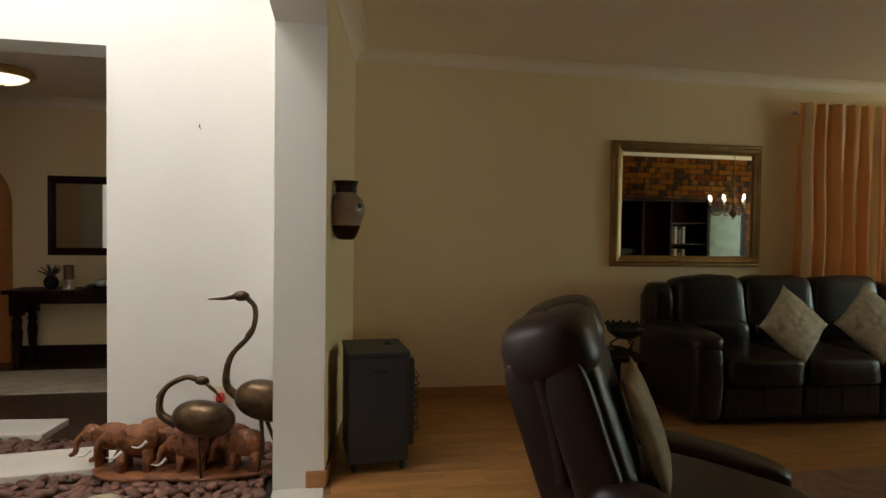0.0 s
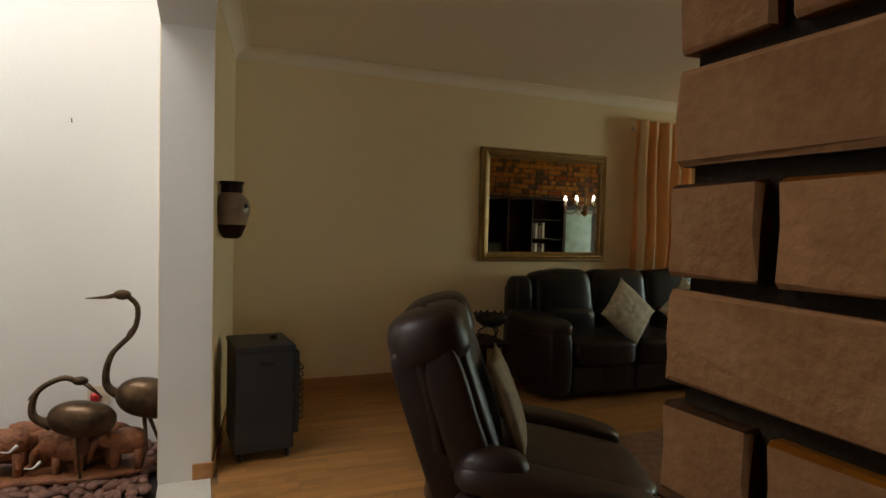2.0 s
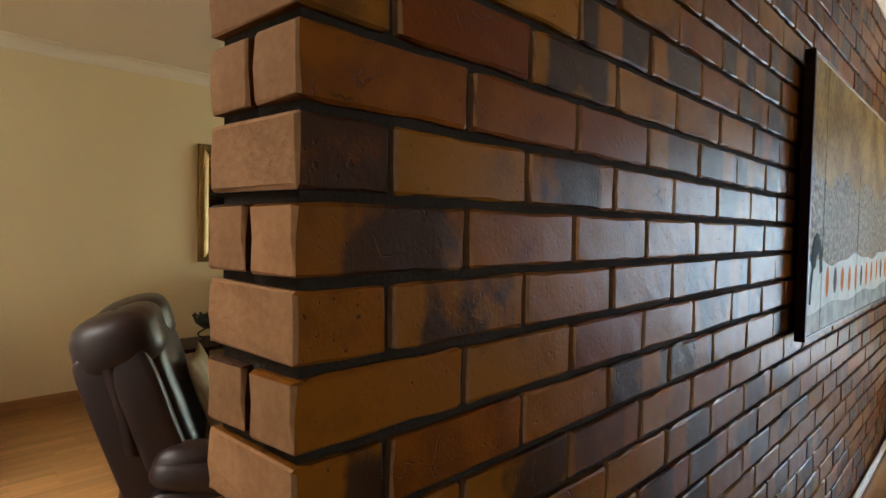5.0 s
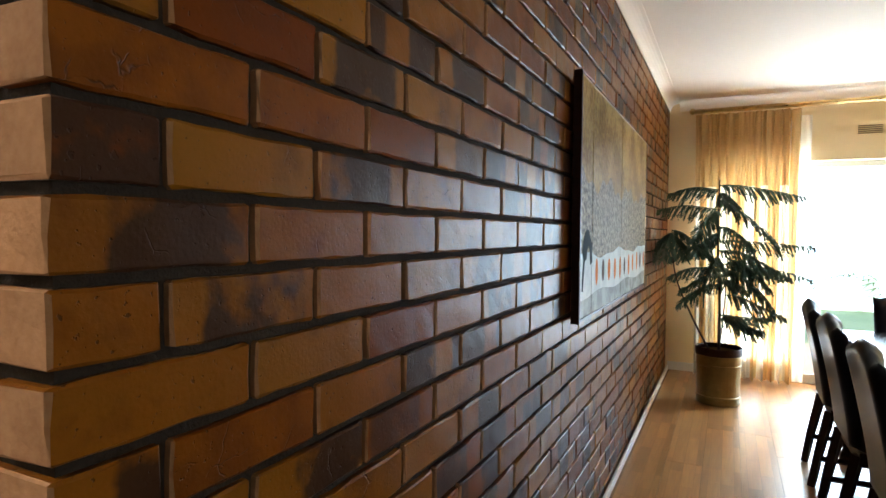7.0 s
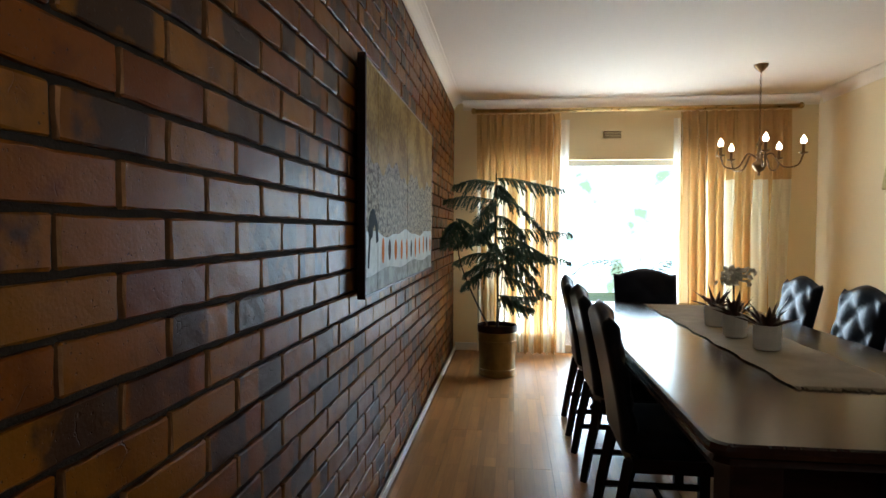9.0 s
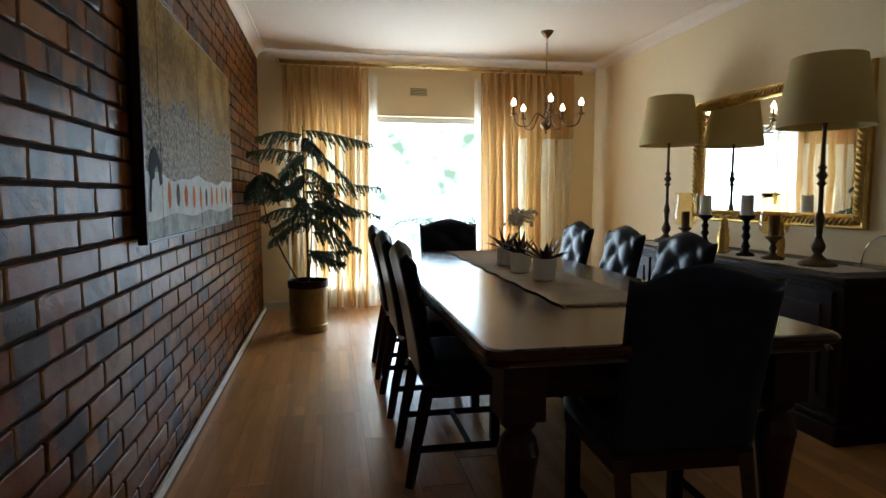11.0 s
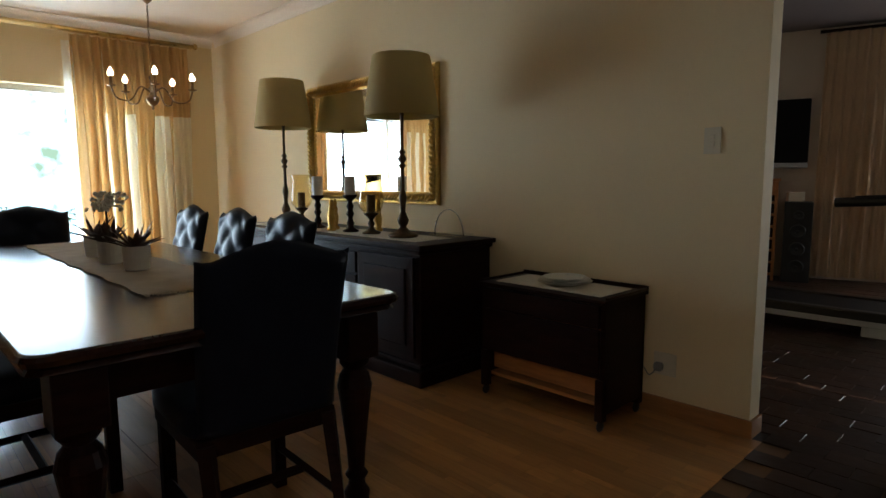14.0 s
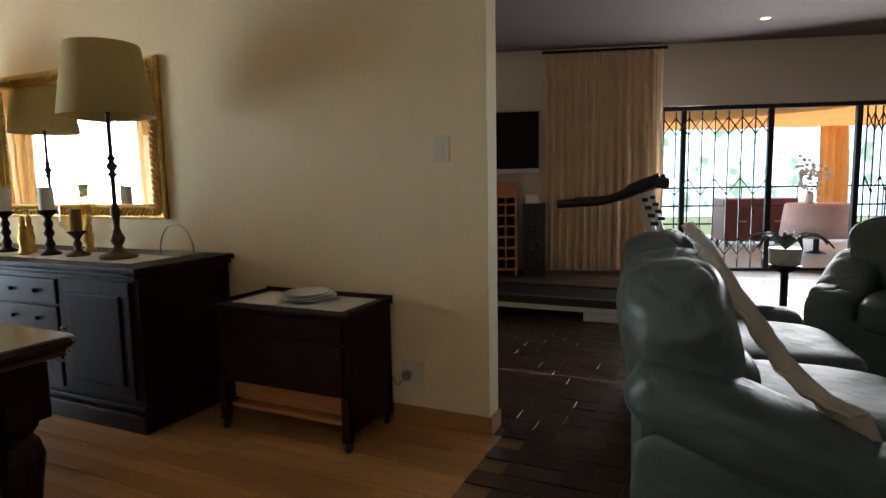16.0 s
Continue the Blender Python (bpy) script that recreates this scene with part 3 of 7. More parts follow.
def dining_table():
    t = empty("dining_table", (TX0 + TX1) / 2, (TY0 + TY1) / 2)
    hx, hy = (TX1 - TX0) / 2, (TY1 - TY0) / 2
    bm = bmesh.new()
    # moulded top with clipped corners, drawn as stacked outlines
    rings = []
    for inset, z in ((0.03, 0.692), (0.012, 0.70), (0.02, 0.712), (0.004, 0.722), (0.0, 0.735), (0.006, 0.746), (0.014, 0.75)):
        c = 0.05
        pts = []
        for sx, sy in ((1, 1), (-1, 1), (-1, -1), (1, -1)):
            arc = [(1, 0), (0.92, 0.38), (0.7, 0.7), (0.38, 0.92), (0, 1)]
            for ax, ay in (arc if sx * sy > 0 else reversed(arc)):
                pts.append((sx * (hx - inset - c + c * ax), sy * (hy - inset - c + c * ay), z))
        rings.append([bm.verts.new(p) for p in pts])
    for a, b in zip(rings, rings[1:]):
        for i in range(len(a)):
            bm.faces.new((a[i], a[(i + 1) % len(a)], b[(i + 1) % len(a)], b[i]))
    bm.faces.new(rings[-1])
    bm.faces.new(list(reversed(rings[0])))
    part("tabletop", bm, TABLE_WOOD, t)
    for y in (-hy + 0.1, hy - 0.125):
        part("apron", B(-hx + 0.12, y, 0.585, hx - 0.12, y + 0.025, 0.692, 0.003), DARK_WOOD, t)
    for x in (-hx + 0.1, hx - 0.125):
        part("apron", B(x, -hy + 0.12, 0.585, x + 0.025, hy - 0.12, 0.692, 0.003), DARK_WOOD, t)
    prof = [(0.03, 0.0), (0.042, 0.02), (0.045, 0.045), (0.03, 0.07), (0.028, 0.09), (0.04, 0.11), (0.028, 0.13), (0.032, 0.2), (0.05, 0.36), (0.06, 0.43), (0.05, 0.47), (0.034, 0.49), (0.05, 0.51), (0.05, 0.525), (0.04, 0.535)]
    for sx in (-1, 1):
        for sy in (-1, 1):
            x, y = sx * (hx - 0.125), sy * (hy - 0.125)
            bm = lathe(bmesh.new(), prof, x, y, 0, 20)
            box(bm, x - 0.06, y - 0.06, 0.53, x + 0.06, y + 0.06, 0.695, 0.005)
            part("leg", bm, DARK_WOOD, t, smooth=False)
    return tagged(t, "long polished dark wood dining table with turned legs", "table")


dining_table()


def runner():
    bm = bmesh.new()
    x0, x1, y0, y1 = 1.60, 3.66, -1.83, -1.47
    nx, ny = 120, 12
    g = [[bm.verts.new((x0 + (x1 - x0) * i / nx, y0 + (y1 - y0) * j / ny + 0.006 * math.sin(i * 0.35), 0.754 + 0.0025 * abs(math.sin(i * 1.3)) + 0.002 * noise.noise(Vector((i * 0.3, j * 0.8, 0))))) for j in range(ny + 1)] for i in range(nx + 1)]
    for a, b in zip(g, g[1:]):
        for j in range(ny):
            bm.faces.new((a[j], b[j], b[j + 1], a[j + 1]))
    r = empty("table_runner")
    part("cloth", bm, RUNNER, r, smooth=True)
    bm = bmesh.new()
    rnd = random.Random(4)
    for x, s in ((x0, -1), (x1, 1)):
        for k in range(60):
            y = y0 + (y1 - y0) * k / 59
            tube(bm, [(x, y, 0.757), (x + s * rnd.uniform(0.02, 0.035), y + rnd.uniform(-0.008, 0.008), 0.754)], 0.0022, 4)
    tagged(part("fringe", bm, RUNNER, r), kind="stuff")
    return tagged(r, "beige woven table runner with a fringed end", "table runner")


runner()


def planter(x, y, seed, tall=False, size=1.0):
    p = empty("potted_succulent", x, y, 0.758)
    part("pot", L([(0.040, 0), (0.048, 0.004), (0.052, 0.05), (0.053, 0.10), (0.048, 0.10), (0.046, 0.085), (0.0, 0.085)], seg=20), CERAMIC, p, smooth=False)
    rnd = random.Random(seed)
    bm = bmesh.new()
    for k in range(24):
        a, t = rnd.uniform(0, 6.28), rnd.uniform(0.25, 1.25)
        ln = rnd.uniform(0.09, 0.15) * size
        d = Vector((math.cos(a) * math.sin(t), math.sin(a) * math.sin(t), math.cos(t)))
        o = Vector((math.cos(a) * 0.01, math.sin(a) * 0.01, 0.085))
        side = d.cross(Vector((0, 0, 1))).normalized() * 0.011
        pts = [o, o + d * ln * 0.5 + Vector((0, 0, 0.01)), o + d * ln]
        up = Vector((0, 0, 0.004))
        vs = [bm.verts.new(q) for q in (pts[0] - side * 0.6, pts[0] + side * 0.6, pts[1] + side, pts[1] - side, pts[2])]
        low = bm.verts.new(pts[1] - up * 2)
        bm.faces.new(vs[:4])
        bm.faces.new((vs[3], vs[2], vs[4]))
        bm.faces.new((vs[0], vs[3], low))
        bm.faces.new((vs[3], vs[4], low))
        bm.faces.new((vs[4], vs[2], low))
        bm.faces.new((vs[2], vs[1], low))
    part("leaves", bm, LEAF, p, "dark pointed leaves")
    if tall:
        part("stem", T(curve_points([(0, 0, 0.08), (0.01, 0.005, 0.2), (0.0, 0.01, 0.27)], 5), 0.004, 6), BARK, p)
        bm = bmesh.new()
        for k in range(60):
            a, r, z = rnd.uniform(0, 6.28), rnd.uniform(0.0, 0.085), rnd.uniform(0.235, 0.315)
            c = Vector((r * math.cos(a), r * math.sin(a), z))
            soft(bm, *c, 0.014, 0.014, 0.006, power=1.0, seg=6, m=Euler((rnd.uniform(-1, 1), rnd.uniform(-1, 1), 0)).to_matrix())
        part("flower_head", bm, material("dried_flower", (0.66, 0.61, 0.52), 0.9, vary=0.2), p, "pale dried flower cluster")
    return tagged(p, "pale ceramic pot with a dark spiky succulent on the runner", "potted plant", "pots on the table")


planter(2.19, -1.63, 1)
planter(2.48, -1.61, 2, tall=True)
planter(2.80, -1.63, 3)


def chandelier(name, x, y, ztop, zbody, arms, radius, lit, drop_label):
    c = empty(name, x, y, 0)
    part("canopy", L([(0.006, -0.06), (0.02, -0.05), (0.05, -0.015), (0.055, 0)], 0, 0, ztop, 16), BRASS_DARK, c, smooth=True)
    bm = bmesh.new()
    k = 0
    z = ztop - 0.06
    while z > zbody + 0.17:
        tube(bm, [(math.cos(a) * 0.007 * (k % 2), math.cos(a) * 0.007 * ((k + 1) % 2), z - 0.011 + math.sin(a) * 0.014) for a in [i * 1.0472 for i in range(7)]], 0.0022, 5)
        z -= 0.022
        k += 1
    part("chain", bm, BRASS_DARK, c)
    part("column", L([(0.004, -0.12), (0.012, -0.11), (0.006, -0.095), (0.035, -0.075), (0.05, -0.045), (0.048, -0.02), (0.02, 0.0), (0.016, 0.03), (0.03, 0.045), (0.016, 0.06), (0.012, 0.11), (0.022, 0.13), (0.01, 0.15), (0.006, 0.18)], 0, 0, zbody, 16), BRASS_DARK, c, smooth=True)
    for i in range(arms):
        a = 2 * math.pi * (i + 0.31) / arms
        d = Vector((math.cos(a), math.sin(a), 0))
        pts = curve_points([d * 0.02 + Vector((0, 0, zbody + 0.02)), d * radius * 0.3 + Vector((0, 0, zbody + 0.05)), d * radius * 0.55 + Vector((0, 0, zbody - 0.055)), d * radius * 0.88 + Vector((0, 0, zbody - 0.05)), d * radius + Vector((0, 0, zbody + 0.03))], 6)
        arm = part("arm", T(pts, 0.0065, 8), BRASS_DARK, c, smooth=True)
        e = d * radius
        part("drip_pan", L([(0.008, 0), (0.03, 0.006), (0.034, 0.014), (0.01, 0.012)], e.x, e.y, zbody + 0.03, 14), BRASS_DARK, arm, smooth=True)
        part("candle_tube", L([(0.011, 0), (0.011, 0.07)], e.x, e.y, zbody + 0.04, 10), WAX if lit else BRASS_DARK, arm)
        part("bulb", L([(0.014, 0), (0.022, 0.012), (0.021, 0.028), (0.014, 0.045), (0.006, 0.058), (0.002, 0.066)] if not lit else [(0.008, 0), (0.017, 0.02), (0.014, 0.035), (0.004, 0.06)], e.x, e.y, zbody + 0.11, 12), BULB, arm, "glowing white lamp", smooth=True)
    return tagged(c, drop_label, "chandelier")


BULB = glowing("bulb_glow", (1.0, 0.86, 0.62), 9.0)
chandelier("chandelier", 4.60, -2.53, TOP, 1.80, 5, 0.30, False, "brass five-arm chandelier with white glass bulbs, lit")


def wall_mirror(name, x0, x1, z0, z1, y, facing, frame_w, mat, rope, label):
    """A framed mirror flat on a wall whose face is at y; facing is +1 or -1 along y."""
    m = empty(name, (x0 + x1) / 2, y, z0)
    w, h = (x1 - x0) / 2, z1 - z0
    f = facing
    part("mirror_glass", B(-w + frame_w * 0.8, min(0.012 * f, 0.018 * f), frame_w * 0.8, w - frame_w * 0.8, max(0.012 * f, 0.018 * f), h - frame_w * 0.8), MIRROR, m)
    part("backing", B(-w + 0.01, min(0.001 * f, 0.010 * f), 0.01, w - 0.01, max(0.001 * f, 0.010 * f), h - 0.01), DARK_WOOD, m)
    prof = [(0, 0.0), (0, 0.02), (0.12, 0.032), (0.3, 0.03), (0.45, 0.045), (0.7, 0.04), (0.85, 0.026), (1.0, 0.022), (1.0, 0.0)]
    corners = [((-w, 0), (1, 1)), ((w, 0), (-1, 1)), ((w, h), (-1, -1)), ((-w, h), (1, -1))]
    for i in range(4):
        bm = bmesh.new()
        (ca, ia), (cb, ib) = corners[i], corners[(i + 1) % 4]
        ra = [bm.verts.new((ca[0] + ia[0] * p * frame_w, f * (q + 0.002), ca[1] + ia[1] * p * frame_w)) for p, q in prof]
        rb = [bm.verts.new((cb[0] + ib[0] * p * frame_w, f * (q + 0.002), cb[1] + ib[1] * p * frame_w)) for p, q in prof]
        for k in range(len(prof)):
            j = (k + 1) % len(prof)
            bm.faces.new((ra[k], ra[j], rb[j], rb[k]))
        bmesh.ops.recalc_face_normals(bm, faces=bm.faces[:])
        rail = part("frame_rail", bm, mat, m)
        if rope:
            a3 = Vector((ca[0] + ia[0] * frame_w * 0.5, f * 0.045, ca[1] + ia[1] * frame_w * 0.5))
            b3 = Vector((cb[0] + ib[0] * frame_w * 0.5, f * 0.045, cb[1] + ib[1] * frame_w * 0.5))
            bm = bmesh.new()
            n = int((b3 - a3).length / 0.034)
            d = (b3 - a3).normalized()
            side = Vector((d.z, 0, -d.x))
            for k in range(n):
                p = a3 + (b3 - a3) * (k + 0.5) / n
                tube(bm, [p - d * 0.018 - side * 0.022, p + Vector((0, f * 0.008, 0)), p + d * 0.018 + side * 0.022], [0.006, 0.010, 0.006], 6)
            part("rope_moulding", bm, mat, rail, smooth=True)
    return tagged(m, label, "mirror")


wall_mirror("wall_mirror", 2.33, 3.88, 0.955, 1.86, SOUTH, 1, 0.085, GOLD, True, "large wall mirror in a gilded rope-moulded frame")
wall_mirror("wall_mirror", 1.89, 3.20, 0.995, 1.98, NORTH, -1, 0.085, OLD_GOLD, False, "wide wall mirror in an aged gold frame above the sofa")


def sideboard():
    x0, x1, y0, y1, h = 1.83, 4.10, SOUTH + 0.03, -2.88, 0.78
    s = empty("sideboard", (x0 + x1) / 2, (y0 + y1) / 2)
    w, d = (x1 - x0) / 2, (y1 - y0) / 2
    part("body", B(-w + 0.05, -d, 0.09, w - 0.05, d - 0.05, h - 0.055, 0.004), DARK_WOOD, s)
    part("plinth", B(-w + 0.02, -d, 0, w - 0.02, d - 0.015, 0.09, 0.012), DARK_WOOD, s)
    bm = B(-w, -d, h - 0.028, w, d, h, 0.008)
    box(bm, -w + 0.025, -d, h - 0.055, w - 0.025, d - 0.02, h - 0.029, 0.01)
    part("top", bm, DARK_WOOD, s)
    part("base_moulding", B(-w + 0.035, -d, 0.10, w - 0.035, d - 0.03, 0.125, 0.008), DARK_WOOD, s)
    n = 4
    span = (2 * w - 0.16) / n
    for i in range(n):
        xa = -w + 0.08 + i * span + 0.015
        xb = xa + span - 0.03
        if i in (0, 3):
            dr = part("door", B(xa, d - 0.052, 0.15, xb, d - 0.034, h - 0.075, 0.005), DARK_WOOD, s)
            part("door_panel", B(xa + 0.06, d - 0.036, 0.21, xb - 0.06, d - 0.026, h - 0.14, 0.008), DARK_WOOD, dr)
            part("knob", L([(0.006, 0), (0.014, 0.008), (0.014, 0.014), (0.004, 0.02)], xb - 0.03, d - 0.02, 0.45, 10), BRASS_DARK, dr)
        else:
            for k in range(4):
                za = 0.15 + k * 0.14
                dr = part("drawer", B(xa, d - 0.052, za, xb, d - 0.034, za + 0.125, 0.005), DARK_WOOD, s)
                for u in (0.3, 0.7):
                    part("knob", S(xa + (xb - xa) * u, d - 0.024, za + 0.063, 0.016, 0.012, 0.012, power=1.0, seg=10), DARK_WOOD, dr, smooth=True)
    return tagged(s, "large dark wood sideboard with drawers and panelled doors", "sideboard")


sideboard()
tagged(part("sideboard_cloth", B(1.98, -3.26, 0.782, 3.95, -2.98, 0.786), LINEN), "white lace runner laid along the sideboard", "cloth")


def table_lamp(x, y):
    l = empty("table_lamp", x, y, 0.787)
    prof = [(0.085, 0), (0.09, 0.012), (0.08, 0.02), (0.05, 0.03), (0.03, 0.045), (0.018, 0.06), (0.03, 0.08), (0.035, 0.10), (0.022, 0.13), (0.014, 0.15), (0.018, 0.20), (0.024, 0.23), (0.018, 0.26), (0.011, 0.28), (0.011, 0.40), (0.024, 0.415), (0.012, 0.43), (0.028, 0.455), (0.012, 0.48), (0.022, 0.495), (0.010, 0.51), (0.010, 0.70), (0.014, 0.71), (0.008, 0.72)]
    part("stem", L(prof, seg=20), BRONZE, l, smooth=True)
    bm = bmesh.new()
    seg = 48
    rings = [[bm.verts.new((r * math.cos(2 * math.pi * i / seg), r * math.sin(2 * math.pi * i / seg), z)) for i in range(seg)] for r, z in ((0.215, 0.695), (0.217, 0.702), (0.192, 0.87), (0.166, 1.03), (0.163, 1.035), (0.160, 1.03), (0.187, 0.87), (0.211, 0.702), (0.215, 0.695))]
    for a, b in zip(rings, rings[1:]):
        for i in range(seg):
            bm.faces.new((a[i], a[(i + 1) % seg], b[(i + 1) % seg], b[i]))
    shade = part("shade", bm, SHADE, l, "pale olive linen shade", smooth=True)
    bm = bmesh.new()
    for k in range(3):
        a = k * 2.094
        tube(bm, [(0, 0, 1.0), (0.164 * math.cos(a), 0.164 * math.sin(a), 1.0)], 0.002, 5)
    part("spider", bm, BRASS, shade)
    part("harp", T([(0, 0, 0.71), (0, 0, 1.01)], 0.004, 6), BRASS, l)
    return tagged(l, "tall bronze table lamp with a pale linen shade, unlit", "lamp", "sideboard lamps")


table_lamp(2.22, -3.10)
table_lamp(3.80, -3.22).scale = (1.0, 1.0, 1.06)


def candlestick(x, y, h, candle, r=0.036):
    c = empty("candlestick", x, y, 0.787)
    k = h / 0.24
    part("stick", L([(a, b * k) for a, b in [(0.05, 0), (0.052, 0.01), (0.03, 0.02), (0.018, 0.035), (0.026, 0.055), (0.018, 0.075), (0.014, 0.09), (0.026, 0.115), (0.016, 0.14), (0.024, 0.165), (0.014, 0.19), (0.02, 0.205), (0.045, 0.225), (0.046, 0.24)]], seg=18), DARK_WOOD, c, smooth=True)
    part("candle", L([(r, 0), (r + 0.001, 0.004), (r, candle - 0.004), (r - 0.004, candle), (0.004, candle - 0.006)], 0, 0, h, 20), WAX, c, "white pillar candle", smooth=False)
    return tagged(c, "black turned candlestick with a white pillar candle", "candlestick", "candles on the sideboard")


candlestick(2.74, -3.09, 0.24, 0.12)
candlestick(3.16, -3.11, 0.23, 0.13)


def hurricane(x, y):
    h = empty("hurricane_lamp", x, y, 0.787)
    part("foot", L([(0.058, 0), (0.06, 0.01), (0.03, 0.022), (0.014, 0.04), (0.022, 0.06), (0.012, 0.085), (0.026, 0.105), (0.05, 0.125), (0.03, 0.132)], seg=20), BRONZE, h, smooth=True)
    bm = bmesh.new()
    seg = 28
    pr = [(0.045, 0.13), (0.072, 0.16), (0.08, 0.20), (0.074, 0.27), (0.066, 0.33), (0.073, 0.36), (0.078, 0.375), (0.074, 0.375), (0.069, 0.36), (0.062, 0.33), (0.070, 0.27), (0.076, 0.20), (0.068, 0.163), (0.042, 0.134)]
    rings = [[bm.verts.new((r * math.cos(2 * math.pi * i / seg), r * math.sin(2 * math.pi * i / seg), z)) for i in range(seg)] for r, z in pr]
    for a, b in zip(rings, rings[1:]):
        for i in range(seg):
            bm.faces.new((a[i], a[(i + 1) % seg], b[(i + 1) % seg], b[i]))
    g = part("glass_chimney", bm, AMBER, h, "amber glass chimney", smooth=True)
    g.visible_shadow = False
    part("candle", L([(0.028, 0), (0.028, 0.11), (0.004, 0.108)], 0, 0, 0.133, 16), BROWN_WAX, h, "brown pillar candle")
    return tagged(h, "amber glass hurricane lamp on a bronze foot", "candle holder", "candles on the sideboard")


hurricane(2.53, -3.10)
hurricane(3.46, -3.16)


def figurine(x, y, seed):
    f = bmesh.new()
    lathe(f, [(0.03, 0), (0.032, 0.015), (0.02, 0.025), (0.024, 0.05), (0.026, 0.09), (0.018, 0.12), (0.022, 0.14), (0.012, 0.16), (0.016, 0.18), (0.012, 0.20), (0.003, 0.21)], 0, 0, 0, 14)
    soft(f, 0.02, 0.01, 0.09, 0.012, 0.01, 0.04, power=0.9, seg=10)
    o = part("figurine", f, GOLD, smooth=True)
    o.matrix_world = pose(x, y, 0.787, 0, 0, seed * 40)
    return tagged(o, "small gilded ornament standing among the candles", "ornament", "ornaments on the sideboard")


for i, (x, y) in enumerate(((2.90, -3.05), (2.98, -3.13), (2.64, -3.24))):
    figurine(x, y, i)

bk = empty("wire_basket", 2.02, -3.30, 0.787)
part("tray", L([(0.09, 0), (0.13, 0.008), (0.135, 0.016), (0.13, 0.014), (0.0, 0.008)], seg=28), GLASS, bk, smooth=True)
part("handle", T([(0.12 * math.cos(a), 0.02, 0.012 + 0.15 * math.sin(a)) for a in [i * math.pi / 18 for i in range(19)]], 0.004, 8), material("chrome", (0.7, 0.68, 0.64), 0.15, metal=1.0), bk, smooth=True)
tagged(bk, "small glass cake dish with a chrome loop handle", "dish")


def trolley():
    x0, x1, y0, y1, h = 0.86, 1.60, SOUTH + 0.05, -3.08, 0.60
    t = empty("serving_trolley", (x0 + x1) / 2, (y0 + y1) / 2)
    w, d = (x1 - x0) / 2, (y1 - y0) / 2
    part("top", B(-w, -d, h - 0.02, w, d, h, 0.005), DARK_WOOD, t)
    part("gallery", B(-w, -d, h, w, -d + 0.014, h + 0.02, 0.004), DARK_WOOD, t)
    for sx in (-1, 1):
        part("side_rim", B(sx * (w - 0.007) - 0.007, -d + 0.014, h, sx * (w - 0.007) + 0.007, d * 0.9, h + 0.012, 0.004), DARK_WOOD, t)
        part("side_panel", B(sx * (w - 0.022) - 0.012, -d + 0.01, 0.08, sx * (w - 0.022) + 0.012, d - 0.02, h - 0.021, 0.003), DARK_WOOD, t)
        for sy in (-1, 1):
            leg = part("leg", B(sx * (w - 0.03) - 0.02, sy * (d - 0.03) - 0.02, 0.05, sx * (w - 0.03) + 0.02, sy * (d - 0.03) + 0.02, 0.24, 0.003), DARK_WOOD, t)
            part("castor", S(sx * (w - 0.03), sy * (d - 0.03), 0.026, 0.014, 0.026, 0.026, power=1.0, seg=14), BLACK_METAL, leg, smooth=True)
    part("drawer", B(-w + 0.036, d - 0.028, 0.47, w - 0.036, d - 0.006, h - 0.026, 0.004), DARK_WOOD, t)
    part("drop_front", B(-w + 0.036, d - 0.028, 0.245, w - 0.036, d - 0.010, 0.465, 0.005), DARK_WOOD, t)
    part("shelf", B(-w + 0.036, -d + 0.02, 0.10, w - 0.036, d - 0.06, 0.118, 0.003), WARM_WOOD, t)
    part("back_panel", B(-w + 0.036, -d + 0.01, 0.12, w - 0.036, -d + 0.022, 0.46), WARM_WOOD, t)
    part("shelf_lip", B(-w + 0.036, d - 0.10, 0.135, w - 0.036, d - 0.085, 0.24, 0.003), WARM_WOOD, t)
    return tagged(t, "dark wood serving trolley with a drop front on castors", "trolley")


trolley()
tagged(part("lace_doily", B(0.92, SOUTH + 0.10, 0.602, 1.53, -3.14, 0.606), LINEN), "cream lace cloth on the serving trolley", "cloth")
pl = empty("plate_stack", 1.22, -3.30, 0.607)
for k, r in enumerate((0.135, 0.125, 0.105)):
    part("plate", L([(r * 0.55, 0), (r * 0.62, 0.004), (r * 0.97, 0.015), (r, 0.018), (r * 0.95, 0.018), (r * 0.6, 0.008), (0.0, 0.007)], 0, 0, k * 0.010, 36), CERAMIC, pl, smooth=True)
tagged(pl, "small stack of white china plates", "plates")


def switch_plate(x, z, y, f, gangs, label, red=False):
    s = empty("light_switch" if not red else "wall_socket", x, y, z)
    w, h = (0.036, 0.057) if not red else (0.055, 0.055)
    part("plate", B(-w, min(0.001 * f, 0.009 * f), -h, w, max(0.001 * f, 0.009 * f), h, 0.003), WHITE_PLASTIC, s)
    for k in range(gangs):
        zz = (k - (gangs - 1) / 2) * 0.03
        part("rocker", B(-0.011, min(0.009 * f, 0.014 * f), zz - 0.011, 0.011, max(0.009 * f, 0.014 * f), zz + 0.011, 0.002), WHITE_PLASTIC, s)
    return s


